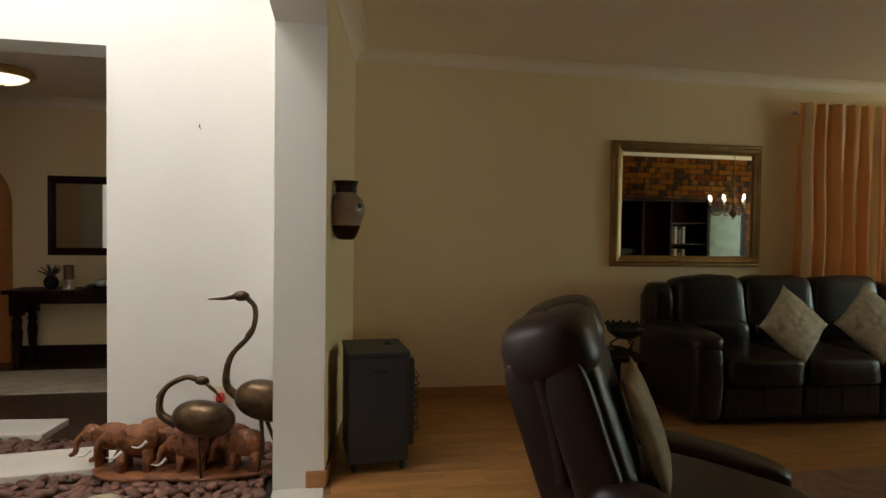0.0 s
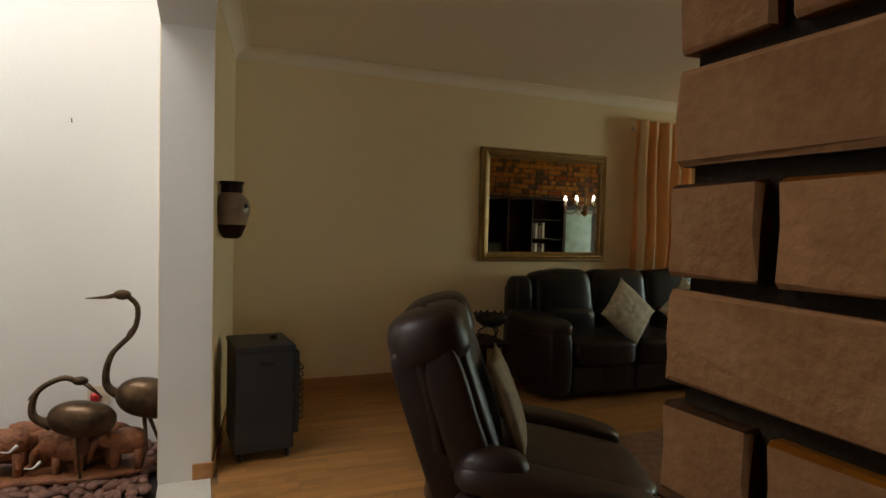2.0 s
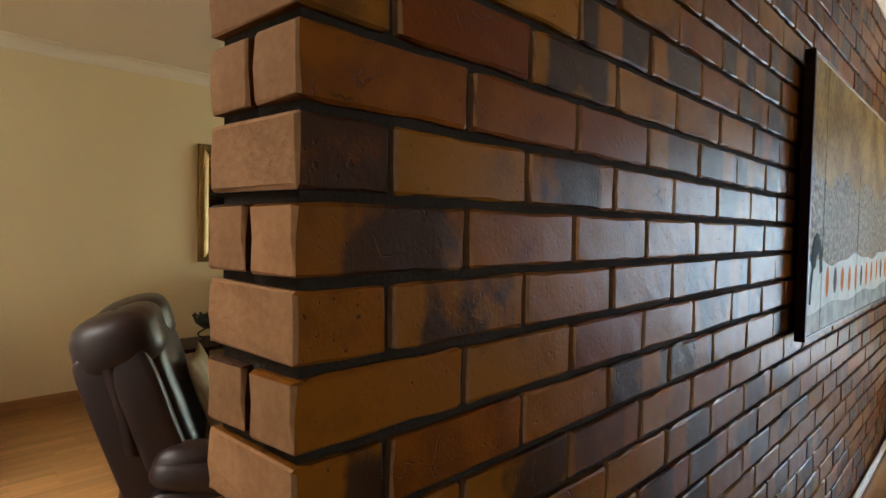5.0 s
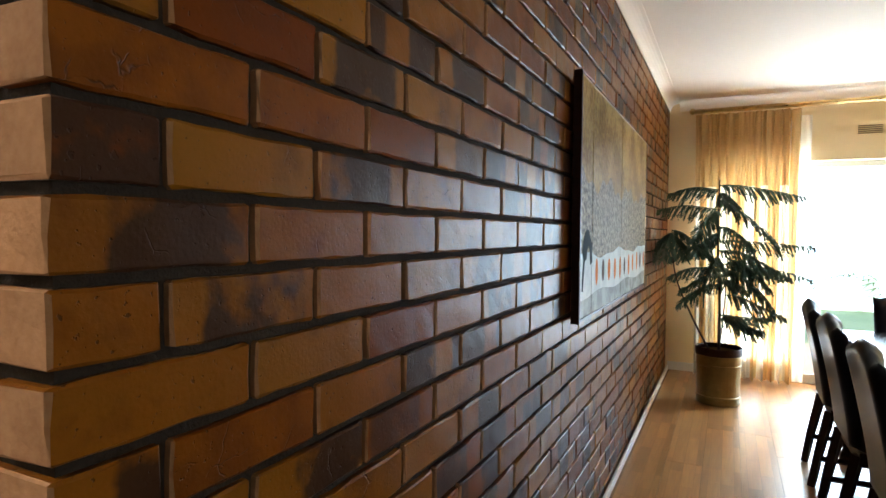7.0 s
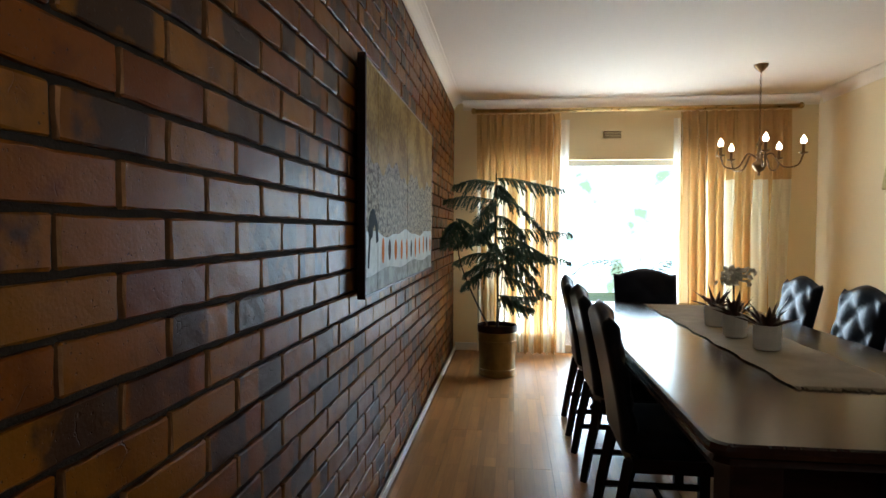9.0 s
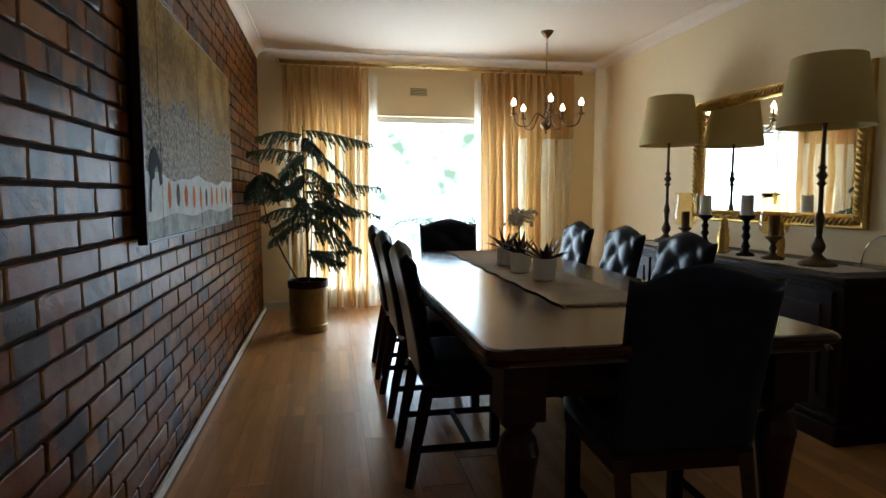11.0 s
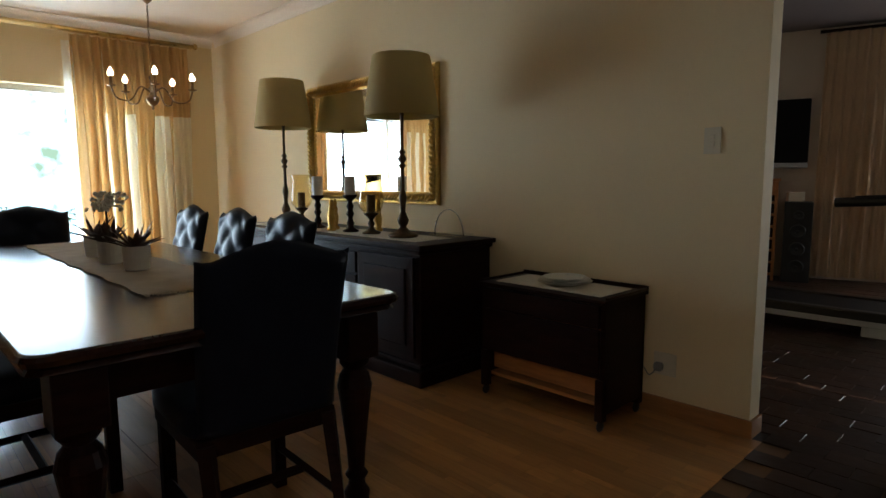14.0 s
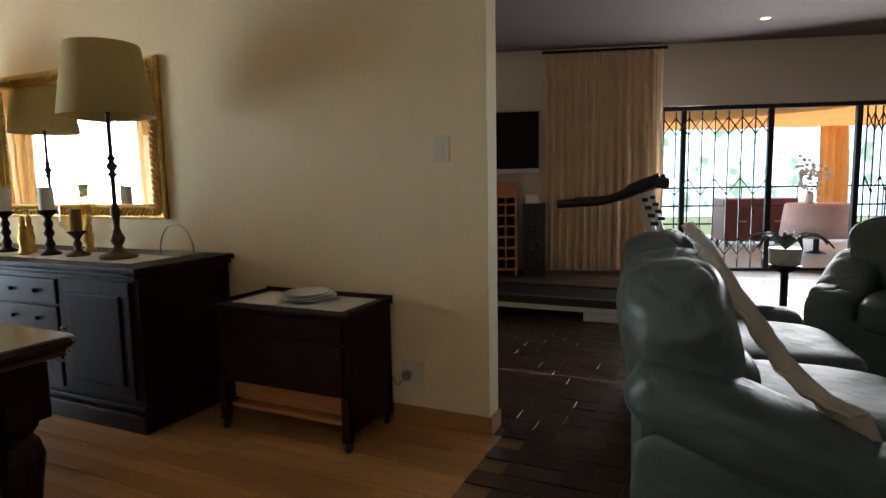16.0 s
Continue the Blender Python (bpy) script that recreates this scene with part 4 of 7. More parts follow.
tagged(switch_plate(0.617, 1.285, SOUTH, 1, 2, ""), "cream two-way light switch on the wall", "light switch")
so = switch_plate(0.79, 0.245, SOUTH, 1, 1, "", True)
part("plug", S(0.02, 0.03, -0.01, 0.022, 0.02, 0.022, power=0.7, seg=12), material("grey_plug", (0.3, 0.28, 0.25), 0.5), so, smooth=True)
part("cord", T(curve_points([(0.02, 0.045, -0.015), (0.05, 0.06, -0.05), (0.09, 0.05, -0.02), (0.13, 0.03, -0.09)], 6), 0.003, 6), material("grey_cord", (0.25, 0.23, 0.2), 0.6), so, smooth=True)
tagged(so, "white wall socket with a plug and cord", "socket")


def painting():
    """A glossy three-panel landscape: ochre sky, silvered field, a pale plain with a row of pods."""
    p = empty("painting", 0, -0.016, 0)
    x0, x1, z0, z1 = 1.86, 3.72, 0.985, 1.885
    part("frame_side", B(x0 - 0.018, -0.032, z0 - 0.015, x0, 0.0, z1 + 0.015, 0.003), DARK_WOOD, p)
    part("frame_side", B(x1, -0.028, z0 - 0.012, x1 + 0.010, 0.0, z1 + 0.012, 0.003), OLD_GOLD, p)
    part("frame_top", B(x0, -0.028, z1, x1, 0.0, z1 + 0.008, 0.003), OLD_GOLD, p)
    part("frame_bottom", B(x0, -0.030, z0 - 0.012, x1, 0.0, z0, 0.003), DARK_WOOD, p)
    gold_m = material("painted_gold_sky", (0.20, 0.105, 0.018), 0.42, vary=0.2, grain=38, second=(0.42, 0.27, 0.08), spots=5, bump=0.6, depth=0.005, spec=0.02)
    field_m = material("painted_silver_field", (0.09, 0.06, 0.028), 0.45, grain=90, second=(0.40, 0.32, 0.20), spots=42, bump=0.5, depth=0.006, spec=0.02)
    plain_m = material("painted_pale_plain", (0.50, 0.54, 0.50), 0.42, grain=30, second=(0.66, 0.68, 0.62), spots=9, bump=0.3, spec=0.02)
    fore_m = material("painted_grey_ground", (0.20, 0.21, 0.18), 0.42, grain=24, second=(0.40, 0.42, 0.37), spots=7, bump=0.3, spec=0.02)
    for paint, lo, hi in ((gold_m, 0.42, 0.60), (field_m, 0.44, 0.57), (plain_m, 0.40, 0.60), (fore_m, 0.42, 0.58)):
        spread = [q for q in paint.node_tree.nodes if q.bl_idname == "ShaderNodeMapRange"][0]
        spread.inputs[1].default_value, spread.inputs[2].default_value = lo, hi
    rnd = random.Random(8)
    xs = [x0, x0 + 0.22, x0 + 0.92, x1]
    zs = z0 + 0.53

    def hill(x):
        return z0 + 0.235 + 0.014 * math.sin(x * 7.5) + 0.006 * math.sin(x * 19)

    def band(a, b, low, high, mat):
        bm, n = bmesh.new(), 24
        cols = []
        for i in range(n + 1):
            x = a + (b - a) * i / n
            lo, hi = low(x), high(x)
            cols.append([bm.verts.new(q) for q in ((x, -0.026, lo), (x, -0.026, hi), (x, -0.004, hi), (x, -0.004, lo))])
        for c0, c1 in zip(cols, cols[1:]):
            for k in range(4):
                bm.faces.new((c0[k], c1[k], c1[(k + 1) % 4], c0[(k + 1) % 4]))
        bm.faces.new(cols[0])
        bm.faces.new(list(reversed(cols[-1])))
        bmesh.ops.recalc_face_normals(bm, faces=bm.faces[:])
        part("panel", bm, mat, p)
    for i in range(3):
        a, b = xs[i] + 0.004, xs[i + 1] - 0.004
        band(a, b, lambda x: zs + 0.03 * math.sin(x * 11) + 0.02 * math.sin(x * 31), lambda x: z1, gold_m)
        band(a, b, hill, lambda x: zs + 0.03 * math.sin(x * 11) + 0.02 * math.sin(x * 31), field_m)
        band(a, b, lambda x: z0 + 0.075 + 0.01 * math.sin(x * 9), hill, plain_m)
        band(a, b, lambda x: z0, lambda x: z0 + 0.075 + 0.01 * math.sin(x * 9), fore_m)
    orange = material("painted_orange", (0.62, 0.17, 0.03), 0.7, vary=0.2, spec=0.02)
    umber = material("painted_umber", (0.09, 0.06, 0.045), 0.7, vary=0.2, spec=0.02)
    x = x0 + 0.32
    k = 0
    while x < x1 - 0.06:
        part("painted_pod", S(x, -0.0262, z0 + 0.155 - 0.006 * math.sin(x * 5), rnd.uniform(0.024, 0.034), 0.0012, rnd.uniform(0.048, 0.058), power=1.0, seg=14), umber if k % 4 == 1 else orange, p)
        x += rnd.uniform(0.135, 0.165) if abs(x - xs[2] + 0.08) > 0.06 else 0.20
        k += 1
    bm = bmesh.new()
    tube(bm, curve_points([(x0 + 0.05, -0.027, z0 + 0.10), (x0 + 0.07, -0.027, z0 + 0.2), (x0 + 0.11, -0.027, z0 + 0.29), (x0 + 0.18, -0.027, z0 + 0.28), (x0 + 0.205, -0.027, z0 + 0.2)], 6), [0.014] * 8 + [0.04] * 8 + [0.022] * 9, 8)
    bmesh.ops.scale(bm, vec=(1, 0.05, 1), space=Matrix.Translation((0, 0.027, 0)), verts=bm.verts[:])
    part("painted_tree", bm, material("painted_black", (0.02, 0.03, 0.03), 0.7, spec=0.02), p, "dark painted tree shape")
    return tagged(p, "wide glossy three-panel ochre landscape painting on the brick wall", "painting")


painting()


def araucaria():
    """The potted pine: thin stems with whorls of drooping feathery branches."""
    x, y = 4.74, -0.48
    pot = empty("brass_planter", x, y, 0)
    part("bucket", L([(0.15, 0), (0.158, 0.008), (0.155, 0.03), (0.157, 0.05), (0.155, 0.07), (0.16, 0.36), (0.163, 0.37), (0.160, 0.38), (0.165, 0.395), (0.158, 0.40), (0.155, 0.36), (0.0, 0.36)], seg=40), PLANTER, pot, smooth=False)
    part("rim_band", L([(0.162, 0.375), (0.169, 0.38), (0.170, 0.43), (0.166, 0.436), (0.158, 0.43), (0.158, 0.375)], seg=40), DARK_WOOD, pot, "dark rim", smooth=False)
    for z in (0.06, 0.30):
        part("hoop", L([(0.158, -0.008), (0.163, -0.004), (0.163, 0.004), (0.158, 0.008)], 0, 0, z, 40), PLANTER, pot)
    part("soil", L([(0.157, 0.366), (0.1, 0.372), (0.0, 0.376)], seg=24), SOIL, pot)
    tagged(pot, "round brass bucket planter with a dark rim on the floor", "planter")
    rnd = random.Random(12)
    tree = empty("potted_pine_tree", x, y, 0.37)
    main = curve_points([(0, 0, 0), (0.01, 0.0, 0.4), (0.0, 0.02, 0.8), (0.03, 0.02, 1.36)], 10)
    part("trunk", T(main, [0.012 - 0.008 * i / len(main) for i in range(len(main))], 8), BARK, tree, smooth=True)
    left = curve_points([(-0.02, 0.05, 0), (-0.05, 0.20, 0.3), (-0.08, 0.32, 0.62), (-0.09, 0.35, 0.97)], 10)
    part("side_trunk", T(left, [0.009 - 0.006 * i / len(left) for i in range(len(left))], 8), BARK, tree, smooth=True)
    third = curve_points([(0.02, 0.0, 0), (0.04, -0.03, 0.35), (0.03, -0.05, 0.75)], 10)
    part("side_trunk", T(third, [0.007 - 0.004 * i / len(third) for i in range(len(third))], 8), BARK, tree, smooth=True)

    def bough(o, a, ln, droop, wide):
        stem, nb = [], bmesh.new()
        d = Vector((math.cos(a), math.sin(a), 0))
        n = 24
        for i in range(n + 1):
            t = i / n
            stem.append(o + d * ln * t + Vector((0, 0, 0.07 * ln * math.sin(t * 2.2) - droop * t ** 1.6 + 0.012 * math.sin(5 * t + a * 3))))
        tube(nb, stem, [0.005 * (1 - 0.75 * i / n) for i in range(n + 1)], 5)
        side = d.cross(Vector((0, 0, 1)))
        for i in range(1, n + 1):
            t = i / n
            p = stem[i]
            for s in (-1, 1):
                tw = wide * (0.35 + 0.9 * math.sin(math.pi * min(t * 0.9 + 0.12, 1))) * rnd.uniform(0.8, 1.15)
                tip = p + side * s * tw * rnd.uniform(0.35, 0.7) + d * tw * rnd.uniform(0.3, 0.6) + Vector((0, 0, -tw * rnd.uniform(0.5, 1.0)))
                mid = (p + tip) / 2 + Vector((0, 0, 0.012))
                pts = [p, mid, tip]
                for q0, q1 in zip(pts, pts[1:]):
                    for k in range(4):
                        c = q0 + (q1 - q0) * (k + 0.5) / 4
                        ax = (q1 - q0).normalized()
                        for _ in range(5):
                            v = Vector((rnd.uniform(-1, 1), rnd.uniform(-1, 1), rnd.uniform(-1, 1)))
                            v = (v - ax * v.dot(ax)).normalized() * 0.014 + ax * 0.012
                            w = ax.cross(v).normalized() * 0.0032
                            vs = [nb.verts.new(c - w), nb.verts.new(c + w), nb.verts.new(c + v)]
                            nb.faces.new(vs)
                        e = (q1 - q0) * 0.125
                        w = ax.cross(Vector((0.3, 0.2, 1))).normalized() * 0.006
                        vs = [nb.verts.new(c - e - w), nb.verts.new(c - e + w), nb.verts.new(c + e + w), nb.verts.new(c + e - w)]
                        nb.faces.new(vs)
        part("branch", nb, NEEDLE, tree)

    # height on the stem, bearing, reach and droop of each bough
    tiers = ((main, ((1.30, -88, 0.56, 0.12), (1.29, 95, 0.36, 0.06), (1.26, -20, 0.30, 0.12), (1.18, -75, 0.40, 0.34), (1.14, 88, 0.46, 0.05),
                     (1.10, 150, 0.34, 0.25), (1.00, -140, 0.36, 0.25), (0.93, 30, 0.36, 0.20), (0.87, -84, 0.64, 0.07), (0.86, 100, 0.34, 0.14),
                     (0.80, -110, 0.50, 0.20), (0.76, 175, 0.32, 0.12), (0.70, -70, 0.68, 0.16), (0.68, 84, 0.36, 0.12), (0.66, -120, 0.42, 0.28),
                     (0.58, -30, 0.38, 0.15), (0.54, 120, 0.32, 0.16), (0.30, -80, 0.34, 0.03), (0.27, -105, 0.30, 0.07))),
             (left, ((0.95, 100, 0.12, 0.22), (0.95, -95, 0.30, 0.24), (0.93, 170, 0.26, 0.22), (0.92, -20, 0.24, 0.2))),
             (third, ((0.74, -60, 0.40, 0.16), (0.72, -130, 0.36, 0.2), (0.62, 110, 0.34, 0.14), (0.45, -95, 0.40, 0.16))))
    for stems, boughs in tiers:
        for h, deg, ln, droop in boughs:
            o = min(stems, key=lambda q: abs(q.z - h))
            bough(Vector((o.x, o.y, h if h < stems[-1].z else o.z)), radians(deg), ln, droop, 0.118)
    return tagged(tree, "tall potted pine with drooping tiers of feathery dark needles", "plant")


araucaria()

# ---- living room things ----
def sofa_shape(name, w, seats, mat, label, arm=0.2, cat="sofa", puffy=False):
    """A leather sofa in its own space: its back is at +y, it faces -y; each seat is a cushion of its own."""
    s = empty(name)
    part("base", B(-w / 2 + arm * 0.55, -0.40, 0.04, w / 2 - arm * 0.55, 0.40, 0.30, 0.03, 3), mat, s, smooth=False)
    sw = (w - 2 * arm) / seats
    for i in range(seats):
        x = -w / 2 + arm + sw * (i + 0.5)
        part("seat_cushion", S(x, -0.10, 0.365, sw / 2 + 0.004, 0.40, 0.105, power=0.35, wobble=0.05, seed=i * 3, seg=36), mat, s, smooth=True)
        bm = S(x, 0.27, 0.70, sw / 2 + 0.004, 0.125, 0.245, power=0.4, wobble=0.06, seed=i * 5, seg=36, m=Euler((radians(-9), 0, 0)).to_matrix())
        soft(bm, x, 0.16, 0.52, sw / 2 - 0.01, 0.10, 0.11, power=0.5, wobble=0.05, seed=i, seg=28)
        part("back_cushion", bm, mat, s, smooth=True)
        fr = part("front_panel", B(x - sw / 2 + 0.006, -0.435, 0.07, x + sw / 2 - 0.006, -0.40, 0.275, 0.02, 3), mat, s)
        for k in range(3):
            part("panel_seam", B(x - sw / 2 + sw * (k + 0.5) / 3 - 0.003, -0.438, 0.08, x - sw / 2 + sw * (k + 0.5) / 3 + 0.003, -0.434, 0.265), BLACK_METAL, fr)
    for sx in (-1, 1):
        bm = S(sx * (w / 2 - arm / 2), -0.04, 0.31, arm / 2, 0.42, 0.27, power=0.3, wobble=0.03, seed=sx * 4, seg=32)
        soft(bm, sx * (w / 2 - arm / 2), -0.06, 0.545, arm / 2 + 0.025, 0.40, 0.075, power=0.55, wobble=0.06, seed=sx * 7, seg=32)
        if not puffy:
            soft(bm, sx * (w / 2 - arm / 2 - 0.01), 0.29, 0.62, arm / 2 - 0.02, 0.12, 0.27, power=0.5, wobble=0.05, seed=sx, seg=28)
        part("arm", bm, mat, s, smooth=True)
    if puffy:
        for i in range(seats):
            x = -w / 2 + arm * 0.5 + (w - arm) / seats * (i + 0.5)
            hw = (w - arm) / seats / 2
            part("back_pillow", S(x, 0.37, 0.72, hw + 0.02, 0.13, 0.22, power=0.55, wobble=0.16, seed=i * 11, seg=44), mat, s, smooth=True)
            part("rear_roll", S(x, 0.41, 0.42, hw + 0.02, 0.10, 0.17, power=0.5, wobble=0.14, seed=i * 13 + 5, seg=40), mat, s, smooth=True)
    part("back_shell", B(-w / 2 + 0.04, 0.34, 0.05, w / 2 - 0.04, 0.42, 0.74 if puffy else 0.80, 0.03, 3), mat, s)
    return tagged(s, label, cat)


sofa = sofa_shape("sofa", 2.12, 3, LEATHER, "three-seat black leather recliner sofa against the wall", arm=0.22)
sofa.matrix_world = pose(3.10, 3.83, 0, 0, 0, -3)


def recliner_chair():
    """Its own space: faces +x, back at -x."""
    r = empty("recliner_chair")
    lean = Euler((0, radians(-19), 0)).to_matrix()
    for y, w, s in ((-0.17, 0.19, 1), (0.18, 0.18, 2)):
        part("headrest_roll", S(-0.385, y, 0.915, 0.155, w, 0.115, power=0.62, wobble=0.07, seed=s, seg=44, m=lean, crease=0.015), BROWN_LEATHER, r, smooth=True)
    for y in (-0.17, 0.18):
        part("button", S(-0.40, y, 1.025, 0.016, 0.016, 0.008, power=1.0, seg=10), BLACK_METAL, r, smooth=True)
    part("back_cushion", S(-0.25, 0, 0.66, 0.10, 0.30, 0.30, power=0.4, wobble=0.05, seed=3, seg=44, m=lean, crease=0.015), BROWN_LEATHER, r, smooth=True)
    # the rear flap hangs from the roll and flares at its hem
    bm = bmesh.new()
    g = []
    for j in range(19):
        t = j / 18
        z = 0.30 + 0.62 * t
        x = -0.335 - 0.155 * t ** 1.2 - 0.06 * (1 - t) ** 3
        g.append([bm.verts.new((x + 0.05 * abs(2 * u) ** 4, u * (0.68 + 0.03 * t), z + 0.05 * abs(2 * u) ** 2 * (1 - t))) for u in [i / 12 - 0.5 for i in range(13)]])
    for a, b in zip(g, g[1:]):
        for i in range(12):
            bm.faces.new((a[i], b[i], b[i + 1], a[i + 1]))
    ret = bmesh.ops.extrude_face_region(bm, geom=bm.faces[:])
    bmesh.ops.translate(bm, vec=(0.045, 0, 0), verts=[v for v in ret["geom"] if isinstance(v, bmesh.types.BMVert)])
    bmesh.ops.recalc_face_normals(bm, faces=bm.faces[:])
    part("back_panel", bm, BROWN_LEATHER, r, smooth=True)
    slope = Euler((0, radians(9), 0)).to_matrix()
    for sy in (-1, 1):
        part("back_wing", S(-0.255, sy * 0.32, 0.63, 0.075, 0.04, 0.31, power=0.5, wobble=0.05, seed=sy, seg=36, m=lean, crease=0.01), BROWN_LEATHER, r, smooth=True)
        part("back_side", S(-0.345, sy * 0.315, 0.58, 0.075, 0.03, 0.33, power=0.3, wobble=0.03, seed=sy * 8, seg=28, m=lean), BROWN_LEATHER, r, smooth=True)
        bm = S(0.08, sy * 0.37, 0.23, 0.36, 0.07, 0.19, power=0.35, wobble=0.03, seed=sy * 2, seg=32)
        soft(bm, 0.10, sy * 0.37, 0.42, 0.37, 0.095, 0.062, power=0.6, wobble=0.06, seed=sy * 5, seg=40, m=slope, crease=0.012)
        soft(bm, -0.13, sy * 0.35, 0.47, 0.13, 0.085, 0.09, power=0.8, wobble=0.05, seed=sy * 6, seg=28)
        part("arm", bm, BROWN_LEATHER, r, smooth=True)
    part("seat_cushion", S(0.10, 0, 0.37, 0.40, 0.29, 0.085, power=0.38, wobble=0.05, seed=4, seg=44, m=slope, crease=0.012), BROWN_LEATHER, r, smooth=True)
    part("foot_rest", S(0.46, 0, 0.20, 0.05, 0.28, 0.15, power=0.4, wobble=0.04, seed=9, seg=28), BROWN_LEATHER, r, smooth=True)
    part("base", B(-0.24, -0.30, 0.0, 0.40, 0.30, 0.14, 0.02), BLACK_METAL, r)
    return tagged(r, "brown leather recliner armchair with a rolled headrest", "armchair")


rc = recliner_chair()
rc.matrix_world = pose(0.86, 1.82, 0, 0, 0, -27) @ Matrix.Scale(0.97, 4)


def cushion(x, y, z, rx, ry, rz, size, label, mat, plump=0.34):
    bm = bmesh.new()
    n = 16
    faces = []
    for s in (1, -1):
        g = []
        for j in range(n + 1):
            row = []
            for i in range(n + 1):
                u, v = i / n * 2 - 1, j / n * 2 - 1
                pinch = 1 - 0.10 * (1 - abs(u) ** 2) * abs(v) ** 6 - 0.0
                pinch2 = 1 - 0.10 * (1 - abs(v) ** 2) * abs(u) ** 6
                h = plump * ((1 - u * u) * (1 - v * v)) ** 0.42
                row.append(bm.verts.new((u * pinch2 * size / 2, s * h * size / 2 * (1 + 0.1 * noise.noise(Vector((u * 3, v * 3, s)))), v * pinch * size / 2)))
            g.append(row)
        for a, b in zip(g, g[1:]):
            for i in range(n):
                q = (a[i], a[i + 1], b[i + 1], b[i])
                bm.faces.new(q if s < 0 else tuple(reversed(q)))
    bmesh.ops.remove_doubles(bm, verts=bm.verts[:], dist=1e-4)
    o = part("cushion", bm, mat, smooth=True)
    o.matrix_world = pose(x, y, z, rx, 0, rz) @ pose(0, 0, 0, 0, ry, 0)
    return tagged(o, label, "cushion", "scatter cushions")


cushion(2.78, 3.50, 0.655, -20, 45, 4, 0.40, "cream brocade cushion propped on the black sofa", CUSHION)
cushion(3.38, 3.48, 0.66, -20, 45, -6, 0.41, "cream brocade cushion propped on the black sofa", CUSHION)
cushion(0.80, 1.85, 0.62, -21, 0, 60, 0.39, "gold brocade cushion leaning on the recliner's back", material("gold_brocade", (0.22, 0.15, 0.07), 0.7, grain=26, bump=0.3, second=(0.42, 0.31, 0.17), spots=22), 0.19)


def gas_heater():
    h = empty("gas_heater", 0.01, 3.27, 0, 4)
    part("body", B(-0.18, -0.20, 0.05, 0.13, 0.18, 0.60, 0.014), GREY_METAL, h)
    part("top_cover", B(-0.185, -0.205, 0.60, 0.135, 0.185, 0.625, 0.008), GREY_METAL, h)
    part("grip", B(-0.06, -0.207, 0.515, 0.02, -0.199, 0.54, 0.003), BLACK_METAL, h)
    part("front_frame", B(0.13, -0.17, 0.12, 0.165, 0.15, 0.58, 0.012), GREY_METAL, h)
    gr = part("burner", B(0.165, -0.14, 0.16, 0.172, 0.12, 0.50), BLACK_METAL, h)
    for i in range(8):
        z = 0.19 + i * 0.04
        part("grille_bar", T(curve_points([(0.172, -0.14, z), (0.20, -0.10, z), (0.205, 0.08, z), (0.172, 0.12, z)], 5), 0.004, 6), BLACK_METAL, gr)
    part("knob", L([(0.02, 0), (0.02, 0.02), (0.015, 0.025)], 0.05, 0.0, 0.625, 14), BLACK_METAL, h)
    for sx in (-0.15, 0.10):
        for sy in (-0.17, 0.15):
            part("castor", S(sx, sy, 0.025, 0.014, 0.025, 0.025, power=1.0, seg=12), BLACK_METAL, h, smooth=True)
    return tagged(h, "dark grey portable gas heater on castors by the wall", "heater")


gas_heater()

wv = empty("wall_vase", -0.235, 3.22, 1.20)
VASE = material("vase_glaze", (0.09, 0.045, 0.028), 0.35, vary=0.3, grain=8, second=(0.40, 0.29, 0.18), spots=5)
bm = lathe(bmesh.new(), [(0.035, 0), (0.05, 0.01), (0.075, 0.08), (0.098, 0.16), (0.10, 0.20), (0.085, 0.25), (0.055, 0.285), (0.05, 0.31), (0.058, 0.345), (0.066, 0.36), (0.05, 0.355)], 0, 0, 0, 28)
bmesh.ops.translate(bm, vec=(0.06, 0, 0), verts=bm.verts[:])
part("body", bm, VASE, wv, smooth=True)
part("neck_band", L([(0.052, 0.285), (0.058, 0.30), (0.056, 0.32), (0.06, 0.345), (0.068, 0.362), (0.05, 0.36)], 0.06, 0, 0, 24), DARK_WOOD, wv, smooth=True)
part("foot_band", L([(0.037, -0.004), (0.053, 0.01), (0.077, 0.075), (0.08, 0.085), (0.07, 0.08)], 0.06, 0, 0, 24), DARK_WOOD, wv, smooth=True)
part("lug", S(0.13, -0.07, 0.205, 0.012, 0.014, 0.016, power=1.0, seg=12), BLACK_METAL, wv, smooth=True)
wv.scale = (0.98, 0.98, 0.84)
tagged(wv, "half-round brown and cream pottery vase hung on the wall", "vase")

st = empty("side_table", 1.66, 3.95, 0)
part("tabletop", B(-0.22, -0.22, 0.38, 0.22, 0.22, 0.41, 0.006), DARK_WOOD, st)
for sx in (-0.18, 0.18):
    for sy in (-0.18, 0.18):
        part("leg", B(sx - 0.02, sy - 0.02, 0, sx + 0.02, sy + 0.02, 0.38, 0.003), DARK_WOOD, st)
tagged(st, "small dark wood side table beside the sofa", "table")
bowl = empty("ornamental_bowl", 1.78, 3.90, 0.411)
part("bowl", L([(0.02, 0.10), (0.07, 0.11), (0.12, 0.15), (0.135, 0.20), (0.128, 0.20), (0.11, 0.155), (0.0, 0.12)], seg=28), BLACK_METAL, bowl, smooth=True)
for k in range(3):
    a = k * 2.094 + 0.5
    part("scroll_leg", T(curve_points([(0.03 * math.cos(a), 0.03 * math.sin(a), 0.11), (0.10 * math.cos(a), 0.10 * math.sin(a), 0.06), (0.05 * math.cos(a), 0.05 * math.sin(a), 0.02), (0.09 * math.cos(a), 0.09 * math.sin(a), 0.004)], 8), 0.006, 6), BLACK_METAL, bowl, smooth=True)
